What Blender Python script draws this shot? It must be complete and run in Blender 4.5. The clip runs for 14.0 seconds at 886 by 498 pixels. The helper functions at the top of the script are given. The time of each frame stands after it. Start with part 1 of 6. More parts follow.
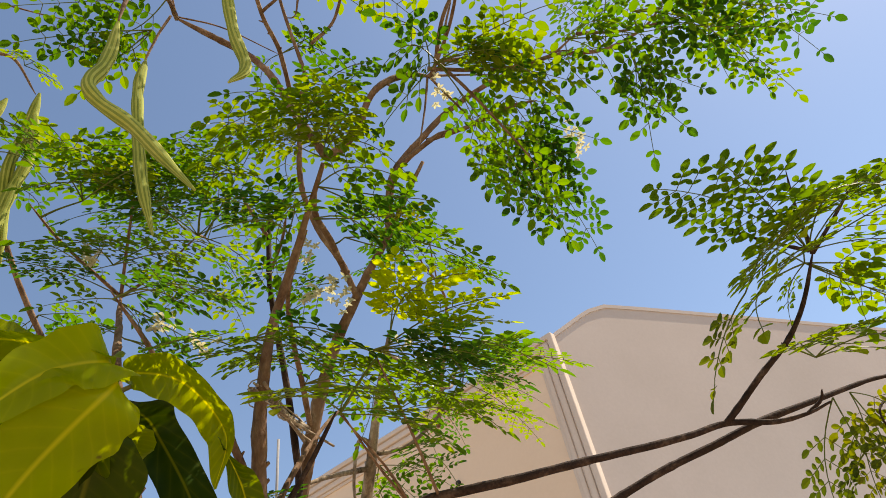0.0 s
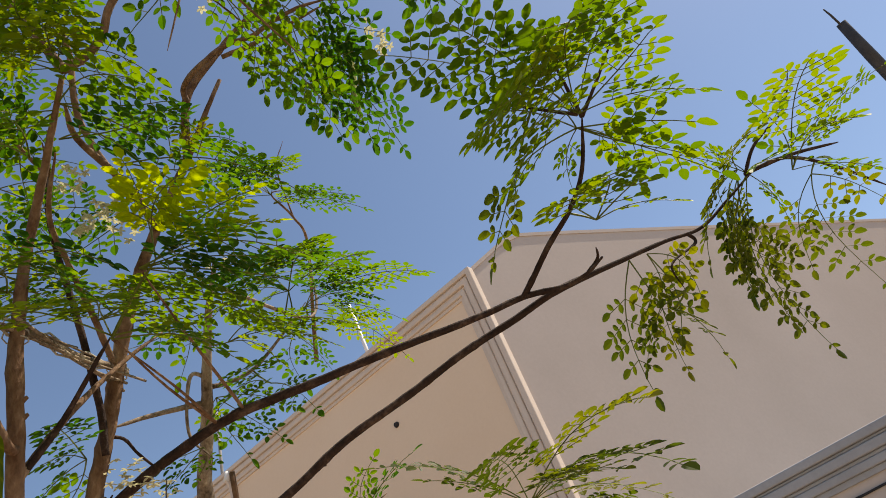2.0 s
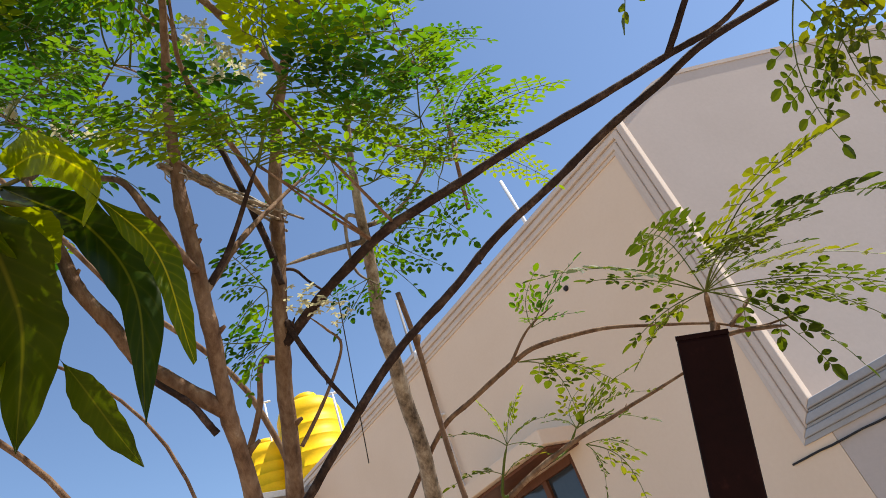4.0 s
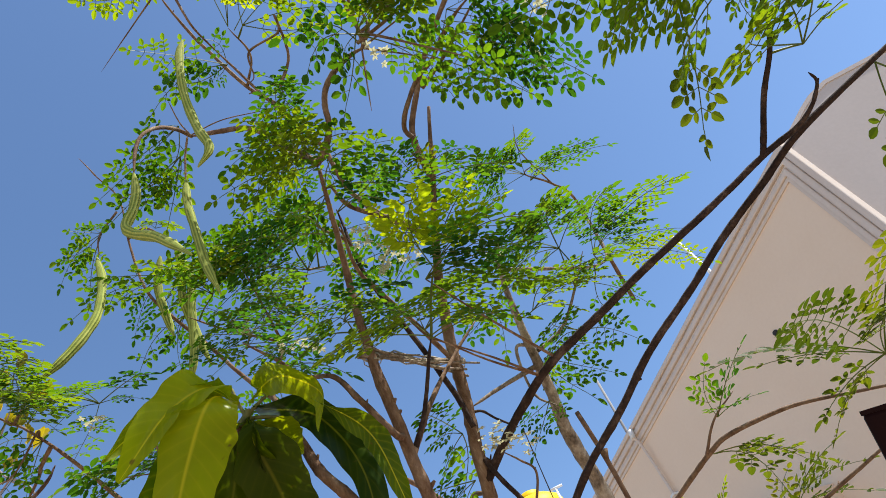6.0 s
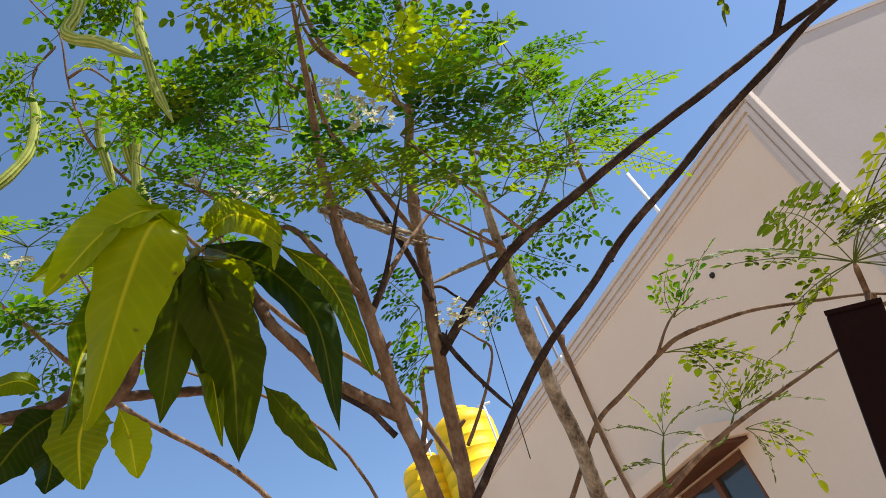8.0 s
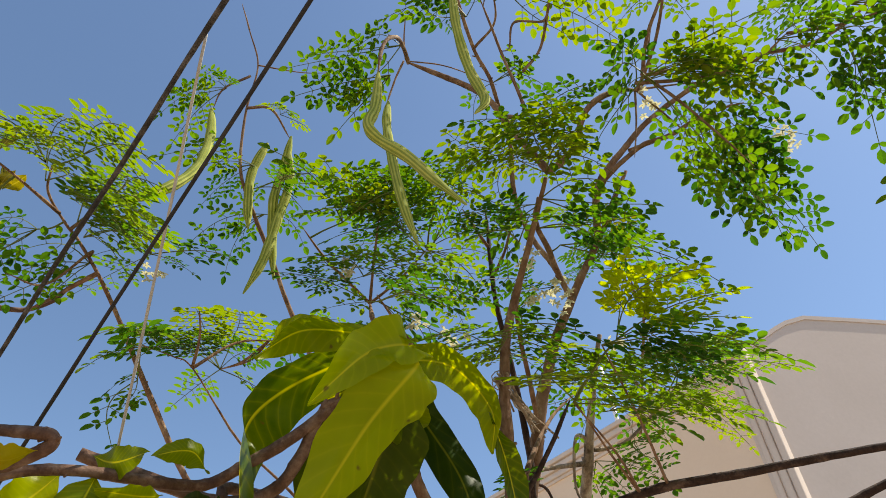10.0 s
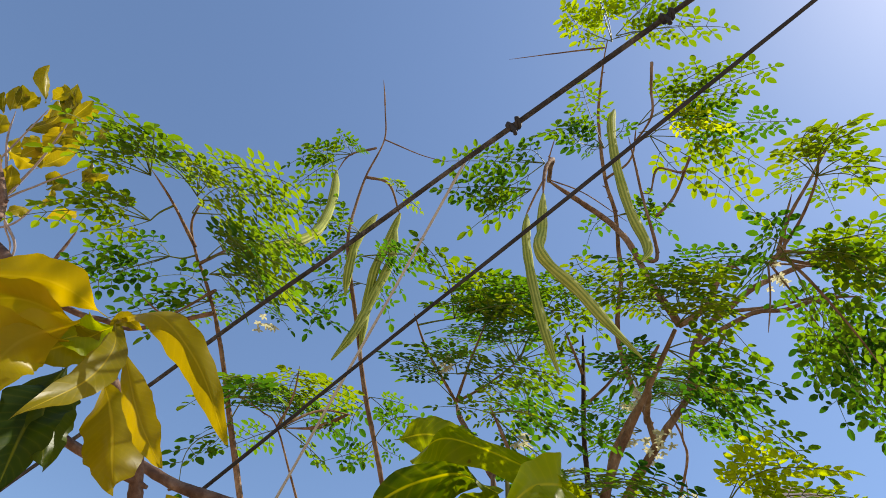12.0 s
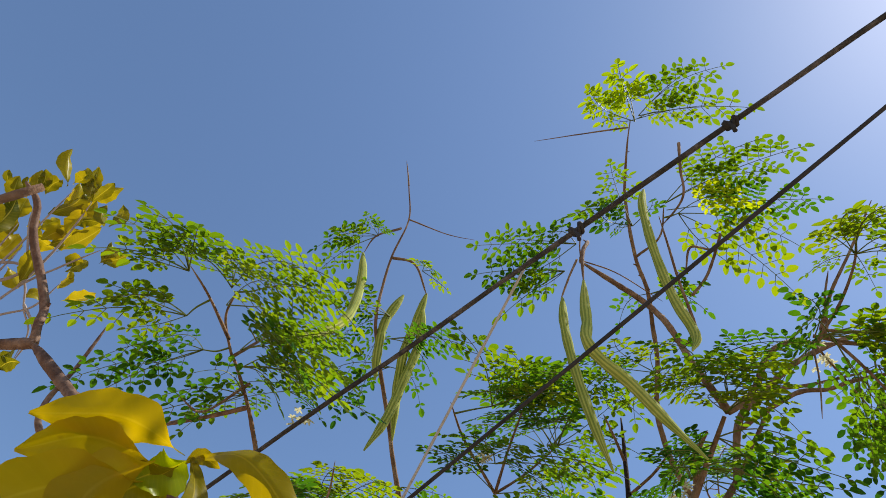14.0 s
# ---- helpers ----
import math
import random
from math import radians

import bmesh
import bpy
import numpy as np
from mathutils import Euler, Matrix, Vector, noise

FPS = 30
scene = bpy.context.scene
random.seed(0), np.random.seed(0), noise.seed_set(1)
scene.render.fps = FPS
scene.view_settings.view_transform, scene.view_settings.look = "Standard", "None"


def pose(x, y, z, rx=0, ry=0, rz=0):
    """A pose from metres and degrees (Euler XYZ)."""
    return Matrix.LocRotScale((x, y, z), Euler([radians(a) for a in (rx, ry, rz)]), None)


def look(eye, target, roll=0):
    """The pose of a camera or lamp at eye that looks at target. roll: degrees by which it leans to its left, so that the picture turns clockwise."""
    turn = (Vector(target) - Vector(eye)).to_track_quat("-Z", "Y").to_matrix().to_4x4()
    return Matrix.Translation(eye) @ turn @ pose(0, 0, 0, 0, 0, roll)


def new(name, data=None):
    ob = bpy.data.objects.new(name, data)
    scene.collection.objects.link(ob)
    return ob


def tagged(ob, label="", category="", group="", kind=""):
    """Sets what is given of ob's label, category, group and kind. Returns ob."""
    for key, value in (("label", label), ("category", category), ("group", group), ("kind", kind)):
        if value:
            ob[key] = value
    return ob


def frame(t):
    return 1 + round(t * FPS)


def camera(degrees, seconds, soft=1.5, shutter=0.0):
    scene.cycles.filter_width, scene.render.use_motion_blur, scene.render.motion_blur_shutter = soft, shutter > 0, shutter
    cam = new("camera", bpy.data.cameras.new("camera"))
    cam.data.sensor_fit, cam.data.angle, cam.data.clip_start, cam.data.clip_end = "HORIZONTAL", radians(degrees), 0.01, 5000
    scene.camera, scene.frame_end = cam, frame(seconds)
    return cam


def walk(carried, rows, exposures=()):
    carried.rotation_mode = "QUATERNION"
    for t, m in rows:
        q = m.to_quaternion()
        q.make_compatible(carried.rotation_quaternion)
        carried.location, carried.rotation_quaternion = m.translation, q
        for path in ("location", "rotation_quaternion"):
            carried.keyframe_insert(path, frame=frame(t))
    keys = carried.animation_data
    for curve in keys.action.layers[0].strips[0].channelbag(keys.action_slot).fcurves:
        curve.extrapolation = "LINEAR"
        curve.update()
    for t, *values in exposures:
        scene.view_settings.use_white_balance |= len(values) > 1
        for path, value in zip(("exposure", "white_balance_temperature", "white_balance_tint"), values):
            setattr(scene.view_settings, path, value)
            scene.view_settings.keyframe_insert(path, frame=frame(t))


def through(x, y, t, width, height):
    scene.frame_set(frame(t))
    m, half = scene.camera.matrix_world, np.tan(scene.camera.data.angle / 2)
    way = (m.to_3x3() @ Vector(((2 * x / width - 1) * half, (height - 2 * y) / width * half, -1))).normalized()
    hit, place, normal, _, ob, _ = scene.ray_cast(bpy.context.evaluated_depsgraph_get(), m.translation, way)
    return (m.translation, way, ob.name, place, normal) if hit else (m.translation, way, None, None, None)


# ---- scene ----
cam = camera(68.6, 14.0, 0.9)
PATH = [
    (0, (-0.002, -0.205, 1.824), (-0.8, 1.027, 3.182), -13.3),
    (0.5, (0.044, -0.151, 1.809), (-0.714, 1.133, 3.141), -15.9),
    (1, (0.115, -0.162, 1.804), (-0.456, 1.075, 3.268), -17.9),
    (1.5, (0.132, -0.136, 1.798), (-0.413, 1.204, 3.178), -20.1),
    (2, (0.091, -0.029, 1.738), (-0.645, 1.396, 2.932), -24.1),
    (2.5, (0.009, 0.007, 1.714), (-0.896, 1.373, 2.861), -22.1),
    (3, (-0.017, 0.031, 1.672), (-1.032, 1.366, 2.762), -20.2),
    (3.2, (-0.015, 0.028, 1.671), (-1.074, 1.337, 2.75), -19.9),
    (5.3, (0.113, 0.056, 1.621), (-1.191, 0.82, 2.931), -26.9),
    (5.5, (0.135, 0.049, 1.615), (-1.121, 0.764, 2.997), -26.8),
    (6, (0.172, 0.008, 1.63), (-1.058, 0.673, 3.06), -26.8),
    (6.5, (0.183, 0.03, 1.607), (-1.052, 0.689, 3.035), -30.9),
    (7, (0.148, 0.06, 1.587), (-1.128, 0.799, 2.939), -31.9),
    (7.5, (0.107, 0.053, 1.585), (-1.212, 0.811, 2.883), -26.7),
    (8, (0.061, -0.006, 1.623), (-1.313, 0.786, 2.841), -21.8),
    (8.5, (0.065, -0.082, 1.668), (-1.284, 0.706, 2.917), -17.5),
    (9, (0.077, -0.195, 1.737), (-1.108, 0.65, 3.109), -10.2),
    (9.2, (0.065, -0.228, 1.749), (-1.106, 0.592, 3.148), -7.2),
    (11.3, (-0.113, -0.384, 1.76), (-1.135, 0.448, 3.265), 6.1),
    (11.5, (-0.113, -0.402, 1.769), (-1.125, 0.373, 3.31), 8.6),
    (12, (-0.112, -0.492, 1.768), (-1.103, 0.214, 3.355), 13.7),
    (12.5, (-0.131, -0.533, 1.779), (-1.1, 0.148, 3.39), 16.3),
    (13, (-0.14, -0.567, 1.785), (-1.157, 0.023, 3.403), 19.2),
    (13.5, (-0.133, -0.558, 1.782), (-1.099, 0.038, 3.429), 17.9),
    (14, (-0.133, -0.551, 1.792), (-1.034, 0.023, 3.483), 14.9),
]
walk(cam, [(t, look(eye, aim, lean)) for t, eye, aim, lean in PATH], exposures=[(0.0, 0.96, 7570, 11), (0.6, 0.95, 7420, 11), (1.0, 0.84, 7570, 12), (1.5, 0.66, 7550, 13), (2.0, 0.57, 7300, 12), (2.5, 0.65, 7000, 11), (3.0, 0.75, 6850, 11), (6.0, 0.92, 6100, 8), (6.5, 0.95, 6350, 10), (7.5, 0.93, 6450, 10), (8.0, 0.91, 6350, 9), (8.5, 0.86, 6100, 7), (9.0, 0.83, 6400, 6), (11.5, 1.00, 6980, 10), (12.0, 0.88, 6680, 10), (12.5, 0.79, 6530, 10), (13.5, 0.73, 6410, 9), (14.0, 0.71, 6430, 9)])

# ---- light ----
SUN_AZ, SUN_EL = 38.0, 60.0
world = bpy.data.worlds.new("sky")
scene.world = world
world.use_nodes = True
wn = world.node_tree
sky = wn.nodes.new("ShaderNodeTexSky")
sky.sky_type = "NISHITA"
sky.sun_disc = False
sky.sun_elevation, sky.sun_rotation = radians(SUN_EL), radians(SUN_AZ)
sky.air_density, sky.dust_density, sky.ozone_density = 1.0, 0.33, 3.6
wn.links.new(sky.outputs["Color"], wn.nodes["Background"].inputs["Color"])
wn.nodes["Background"].inputs["Strength"].default_value = 0.1

sun_data = bpy.data.lights.new("sun", "SUN")
sun_data.energy, sun_data.angle, sun_data.color = 3.8, radians(0.5), (1.0, 0.94, 0.84)
sun = new("sun", sun_data)
sun_way = Vector((math.sin(radians(SUN_AZ)) * math.cos(radians(SUN_EL)), math.cos(radians(SUN_AZ)) * math.cos(radians(SUN_EL)), math.sin(radians(SUN_EL))))
sun.matrix_world = look(sun_way * 30, (0, 0, 0))
scene.view_settings.exposure = 0.95


# ---- materials ----
def material(name):
    m = bpy.data.materials.new(name)
    m.use_nodes = True
    return m, m.node_tree.nodes, m.node_tree.links, m.node_tree.nodes["Principled BSDF"]


def ramp(nodes, stops):
    r = nodes.new("ShaderNodeValToRGB")
    while len(r.color_ramp.elements) < len(stops):
        r.color_ramp.elements.new(0.5)
    for e, (p, c) in zip(r.color_ramp.elements, stops):
        e.position, e.color = p, (*c, 1)
    return r


def noise_node(nodes, links, scale, detail=4.0, rough=0.55, stretch=None):
    co = nodes.new("ShaderNodeTexCoord")
    n = nodes.new("ShaderNodeTexNoise")
    n.inputs["Scale"].default_value, n.inputs["Detail"].default_value, n.inputs["Roughness"].default_value = scale, detail, rough
    if stretch:
        mp = nodes.new("ShaderNodeMapping")
        mp.inputs["Scale"].default_value = stretch
        links.new(co.outputs["Object"], mp.inputs["Vector"])
        links.new(mp.outputs["Vector"], n.inputs["Vector"])
    else:
        links.new(co.outputs["Object"], n.inputs["Vector"])
    return n


def bump(nodes, links, source, shader, strength, distance):
    b = nodes.new("ShaderNodeBump")
    b.inputs["Strength"].default_value, b.inputs["Distance"].default_value = strength, distance
    links.new(source, b.inputs["Height"])
    links.new(b.outputs["Normal"], shader.inputs["Normal"])


def rough_surface(name, stops, scale, rough=0.85, relief=0.3, depth=0.004, fine=None, stretch=None, metal=0.0):
    """A surface with stains at one scale and grain at a finer one."""
    m, nodes, links, sh = material(name)
    big = noise_node(nodes, links, scale, 5.0, 0.6, stretch)
    small = noise_node(nodes, links, fine or scale * 9, 6.0, 0.65, stretch)
    mix = nodes.new("ShaderNodeMix")
    mix.inputs[0].default_value = 0.35
    links.new(big.outputs["Fac"], mix.inputs[2])
    links.new(small.outputs["Fac"], mix.inputs[3])
    r = ramp(nodes, stops)
    links.new(mix.outputs[0], r.inputs["Fac"])
    links.new(r.outputs["Color"], sh.inputs["Base Color"])
    sh.inputs["Roughness"].default_value = rough
    sh.inputs["Specular IOR Level"].default_value = 0.5 if rough < 0.5 else 0.2
    sh.inputs["Metallic"].default_value = metal
    bump(nodes, links, small.outputs["Fac"], sh, relief, depth)
    return m


def leaf_surface(name, stops, through, gloss=0.5, share=0.45):
    """A thin leaf: colour changes from leaf to leaf, and light shines through the blade."""
    m, nodes, links, sh = material(name)
    geo = nodes.new("ShaderNodeNewGeometry")
    info = nodes.new("ShaderNodeObjectInfo")
    add = nodes.new("ShaderNodeMath")
    add.operation = "ADD"
    half = nodes.new("ShaderNodeMath")
    half.operation = "MULTIPLY"
    half.inputs[1].default_value = 0.22
    links.new(geo.outputs["Random Per Island"], half.inputs[0])
    own = nodes.new("ShaderNodeMath")
    own.operation = "MULTIPLY"
    own.inputs[1].default_value = 0.78
    links.new(info.outputs["Random"], own.inputs[0])
    links.new(half.outputs[0], add.inputs[0])
    links.new(own.outputs[0], add.inputs[1])
    spots = noise_node(nodes, links, 60.0, 3.0)
    mix = nodes.new("ShaderNodeMix")
    mix.inputs[0].default_value = 0.25
    links.new(add.outputs[0], mix.inputs[2])
    links.new(spots.outputs["Fac"], mix.inputs[3])
    r = ramp(nodes, stops)
    links.new(mix.outputs[0], r.inputs["Fac"])
    links.new(r.outputs["Color"], sh.inputs["Base Color"])
    sh.inputs["Roughness"].default_value = gloss
    sh.inputs["Specular IOR Level"].default_value = 0.12
    tint = nodes.new("ShaderNodeMix")
    tint.data_type = "RGBA"
    tint.blend_type = "MULTIPLY"
    tint.inputs[0].default_value = 1.0
    links.new(r.outputs["Color"], tint.inputs[6])
    tint.inputs[7].default_value = (*through, 1)
    tr = nodes.new("ShaderNodeBsdfTranslucent")
    links.new(tint.outputs[2], tr.inputs["Color"])
    ms = nodes.new("ShaderNodeMixShader")
    ms.inputs[0].default_value = share
    links.new(sh.outputs[0], ms.inputs[1])
    links.new(tr.outputs[0], ms.inputs[2])
    links.new(ms.outputs[0], nodes["Material Output"].inputs["Surface"])
    return m


def mango_surface(name, dark, light, rib, through, share=0.4):
    """A broad leathery leaf with pale midrib and side veins, laid along its own length."""
    m, nodes, links, sh = material(name)
    uv = nodes.new("ShaderNodeUVMap")
    sep = nodes.new("ShaderNodeSeparateXYZ")
    links.new(uv.outputs["UV"], sep.inputs[0])
    side = nodes.new("ShaderNodeMath")
    side.operation = "ABSOLUTE"
    links.new(sep.outputs["Y"], side.inputs[0])
    # side veins run outward and towards the tip
    slant = nodes.new("ShaderNodeMath")
    slant.operation = "MULTIPLY_ADD"
    slant.inputs[1].default_value = -0.10
    links.new(side.outputs[0], slant.inputs[0])
    links.new(sep.outputs["X"], slant.inputs[2])
    many = nodes.new("ShaderNodeMath")
    many.operation = "MULTIPLY"
    many.inputs[1].default_value = 17.0
    links.new(slant.outputs[0], many.inputs[0])
    ping = nodes.new("ShaderNodeMath")
    ping.operation = "PINGPONG"
    ping.inputs[1].default_value = 0.5
    links.new(many.outputs[0], ping.inputs[0])
    vein = ramp(nodes, [(0.0, (0.14, 0.14, 0.14)), (0.10, (0.04, 0.04, 0.04)), (0.3, (0, 0, 0))])
    links.new(ping.outputs[0], vein.inputs["Fac"])
    mid = ramp(nodes, [(0.0, (0.9, 0.9, 0.9)), (0.035, (0.6, 0.6, 0.6)), (0.075, (0, 0, 0))])
    links.new(side.outputs[0], mid.inputs["Fac"])
    top = nodes.new("ShaderNodeMath")
    top.operation = "MAXIMUM"
    links.new(vein.outputs["Color"], top.inputs[0])
    links.new(mid.outputs["Color"], top.inputs[1])
    info = nodes.new("ShaderNodeObjectInfo")
    n = noise_node(nodes, links, 14.0, 5.0)
    avg = nodes.new("ShaderNodeMix")
    avg.inputs[0].default_value = 0.5
    links.new(info.outputs["Random"], avg.inputs[2])
    links.new(n.outputs["Fac"], avg.inputs[3])
    base = ramp(nodes, [(0.2, dark), (0.75, light)])
    links.new(avg.outputs[0], base.inputs["Fac"])
    col = nodes.new("ShaderNodeMix")
    col.data_type = "RGBA"
    links.new(top.outputs[0], col.inputs[0])
    links.new(base.outputs["Color"], col.inputs[6])
    col.inputs[7].default_value = (*rib, 1)
    # a few brown blemishes
    sp = noise_node(nodes, links, 45.0, 2.0)
    sr = ramp(nodes, [(0.70, (0, 0, 0)), (0.76, (0.8, 0.8, 0.8))])
    links.new(sp.outputs["Fac"], sr.inputs["Fac"])
    col2 = nodes.new("ShaderNodeMix")
    col2.data_type = "RGBA"
    links.new(sr.outputs["Color"], col2.inputs[0])
    links.new(col.outputs[2], col2.inputs[6])
    col2.inputs[7].default_value = (0.10, 0.06, 0.02, 1)
    links.new(col2.outputs[2], sh.inputs["Base Color"])
    sh.inputs["Roughness"].default_value = 0.33
    sh.inputs["Specular IOR Level"].default_value = 0.13
    bump(nodes, links, top.outputs[0], sh, 0.15, 0.002)
    tint = nodes.new("ShaderNodeMix")
    tint.data_type = "RGBA"
    tint.blend_type = "MULTIPLY"
    tint.inputs[0].default_value = 1.0
    links.new(col2.outputs[2], tint.inputs[6])
    tint.inputs[7].default_value = (*through, 1)
    tr = nodes.new("ShaderNodeBsdfTranslucent")
    links.new(tint.outputs[2], tr.inputs["Color"])
    ms = nodes.new("ShaderNodeMixShader")
    ms.inputs[0].default_value = share
    links.new(sh.outputs[0], ms.inputs[1])
    links.new(tr.outputs[0], ms.inputs[2])
    links.new(ms.outputs[0], nodes["Material Output"].inputs["Surface"])
    return m


bark_young = rough_surface("young_bark", [(0.32, (0.070, 0.037, 0.021)), (0.45, (0.165, 0.092, 0.053)), (0.58, (0.27, 0.168, 0.102)), (0.70, (0.46, 0.34, 0.23))], 34.0, 0.85, 0.7, 0.004, 170.0, (1, 1, 0.45))
# darkened copy of the young bark, with the limbs' shade put into the colour
bark_shaded = rough_surface("shaded_bark", [(0.34, (0.018, 0.010, 0.008)), (0.52, (0.050, 0.029, 0.022)), (0.68, (0.135, 0.088, 0.066))], 40.0, 0.85, 0.9, 0.004, 170.0)
bark_pale = rough_surface("pale_bark", [(0.36, (0.075, 0.052, 0.035)), (0.5, (0.29, 0.215, 0.15)), (0.64, (0.54, 0.44, 0.33))], 34.0, 0.85, 0.9, 0.004, 170.0, (1, 1, 0.6))
bark_mango = rough_surface("mango_bark", [(0.32, (0.065, 0.032, 0.021)), (0.48, (0.135, 0.074, 0.048)), (0.66, (0.28, 0.180, 0.125))], 42.0, 0.8, 0.6, 0.003, 160.0)
bark_shoot = rough_surface("mango_shoot_bark", [(0.3, (0.10, 0.10, 0.025)), (0.55, (0.24, 0.21, 0.06)), (0.75, (0.30, 0.22, 0.10))], 40.0, 0.7, 0.4, 0.002, 120.0)
twig_pale = rough_surface("pale_twig", [(0.3, (0.22, 0.17, 0.15)), (0.7, (0.42, 0.35, 0.31))], 40.0, 0.8, 0.4, 0.001, 160.0)
green_stem = rough_surface("green_stem", [(0.3, (0.07, 0.10, 0.012)), (0.7, (0.16, 0.18, 0.03))], 30.0, 0.6, 0.2, 0.001)
leaf_green = leaf_surface("moringa_leaflet", [(0.10, (0.012, 0.044, 0.010)), (0.40, (0.037, 0.088, 0.008)), (0.70, (0.080, 0.132, 0.008)), (1.0, (0.165, 0.190, 0.009))], (2.15, 2.5, 0.40), 0.45, 0.55)
leaf_bright = leaf_surface("young_moringa_leaflet", [(0.1, (0.18, 0.26, 0.005)), (0.6, (0.275, 0.325, 0.006)), (1.0, (0.375, 0.355, 0.008))], (2.0, 1.95, 0.3), 0.48, 0.58)
leaf_fresh = leaf_surface("fresh_moringa_leaflet", [(0.1, (0.054, 0.098, 0.006)), (0.5, (0.108, 0.152, 0.006)), (1.0, (0.200, 0.205, 0.007))], (2.0, 2.25, 0.34), 0.48, 0.55)
leaf_olive = leaf_surface("olive_moringa_leaflet", [(0.10, (0.022, 0.038, 0.007)), (0.40, (0.054, 0.076, 0.007)), (0.70, (0.110, 0.124, 0.008)), (1.0, (0.21, 0.19, 0.010))], (2.0, 2.0, 0.32), 0.45, 0.50)
mango_green = mango_surface("mango_leaf", (0.040, 0.078, 0.001), (0.245, 0.290, 0.001), (0.50, 0.46, 0.02), (2.3, 2.1, 0.05), 0.42)
# darker copy of the mango leaf: shade of overlapping leaves put into its colour
mango_shaded = mango_surface("shaded_mango_leaf", (0.012, 0.030, 0.003), (0.070, 0.098, 0.003), (0.14, 0.15, 0.012), (2.0, 1.9, 0.10), 0.22)
mango_shaded.node_tree.nodes["Principled BSDF"].inputs["Specular IOR Level"].default_value = 0.08
mango_yellow = mango_surface("mango_leaf_yellow", (0.15, 0.135, 0.002), (0.33, 0.26, 0.003), (0.36, 0.29, 0.015), (2.3, 1.9, 0.2), 0.44)
mango_small = mango_surface("small_mango_leaf", (0.045, 0.062, 0.004), (0.33, 0.27, 0.010), (0.36, 0.32, 0.06), (2.0, 1.7, 0.3), 0.48)
pod_green = rough_surface("pod_skin", [(0.3, (0.27, 0.31, 0.045)), (0.5, (0.38, 0.40, 0.075)), (0.7, (0.46, 0.46, 0.12))], 30.0, 0.85, 0.25, 0.001, 200.0)
pod_rib = rough_surface("pod_rib", [(0.3, (0.15, 0.19, 0.025)), (0.7, (0.25, 0.28, 0.05))], 30.0, 0.85, 0.2, 0.001)
petal = leaf_surface("cream_petal", [(0.1, (0.58, 0.55, 0.36)), (1.0, (0.78, 0.74, 0.55))], (0.9, 0.9, 0.75), 0.6)
# front wall tone raised, side and low wall tone lowered, to balance their light
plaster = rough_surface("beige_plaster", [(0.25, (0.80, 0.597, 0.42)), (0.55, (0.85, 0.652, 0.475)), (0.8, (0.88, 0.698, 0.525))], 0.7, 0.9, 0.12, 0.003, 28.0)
plaster_dimmed = rough_surface("dimmed_plaster", [(0.25, (0.50, 0.42, 0.36)), (0.55, (0.57, 0.48, 0.42)), (0.8, (0.63, 0.54, 0.47))], 0.6, 0.9, 0.12, 0.003, 28.0)
trim_paint = rough_surface("moulding_paint", [(0.25, (0.62, 0.50, 0.41)), (0.55, (0.70, 0.585, 0.49)), (0.8, (0.76, 0.66, 0.57))], 2.0, 0.85, 0.15, 0.003, 40.0)
# lower moulding: its shade is put into this darker grey colour
trim_shaded = rough_surface("shaded_moulding", [(0.25, (0.30, 0.29, 0.29)), (0.55, (0.40, 0.39, 0.39)), (0.8, (0.50, 0.48, 0.47))], 1.6, 0.9, 0.3, 0.004, 30.0)
pvc = rough_surface("white_pvc", [(0.3, (0.68, 0.67, 0.64)), (0.7, (0.82, 0.81, 0.78))], 8.0, 0.4, 0.05, 0.001)
tank_yellow = rough_surface("yellow_tank_plastic", [(0.3, (0.82, 0.46, 0.004)), (0.5, (0.93, 0.56, 0.006)), (0.75, (0.97, 0.64, 0.012))], 2.2, 0.5, 0.1, 0.004, 25.0)
print_dark = rough_surface("tank_print", [(0.3, (0.25, 0.10, 0.02)), (0.7, (0.32, 0.15, 0.03))], 20.0, 0.5)
steel_brown = rough_surface("brown_painted_steel", [(0.3, (0.008, 0.0022, 0.002)), (0.6, (0.016, 0.004, 0.0035)), (0.8, (0.055, 0.016, 0.012))], 9.0, 0.6, 0.15, 0.002, 90.0)
steel_brown.node_tree.nodes["Principled BSDF"].inputs["Specular IOR Level"].default_value = 0.08
rope_grey = rough_surface("weathered_rope", [(0.3, (0.016, 0.015, 0.015)), (0.5, (0.060, 0.054, 0.050)), (0.7, (0.19, 0.165, 0.15))], 60.0, 0.95, 0.9, 0.003, 420.0)
cable_black = rough_surface("black_cable", [(0.3, (0.014, 0.013, 0.014)), (0.7, (0.055, 0.05, 0.048))], 30.0, 0.7, 0.3, 0.001, 300.0)
string_pale = rough_surface("pale_string", [(0.3, (0.32, 0.30, 0.27)), (0.7, (0.50, 0.47, 0.42))], 50.0, 0.95, 0.4, 0.001)
wood_brown = rough_surface("stained_wood", [(0.3, (0.10, 0.035, 0.018)), (0.7, (0.20, 0.08, 0.04))], 4.0, 0.55, 0.2, 0.002, 40.0, (1, 1, 0.2))
glass_dark = rough_surface("window_glass", [(0.3, (0.03, 0.035, 0.04)), (0.7, (0.05, 0.055, 0.06))], 2.0, 0.08, 0.02, 0.001)
concrete = rough_surface("old_concrete", [(0.3, (0.22, 0.21, 0.20)), (0.7, (0.38, 0.36, 0.34))], 1.5, 0.9, 0.3, 0.004, 30.0)
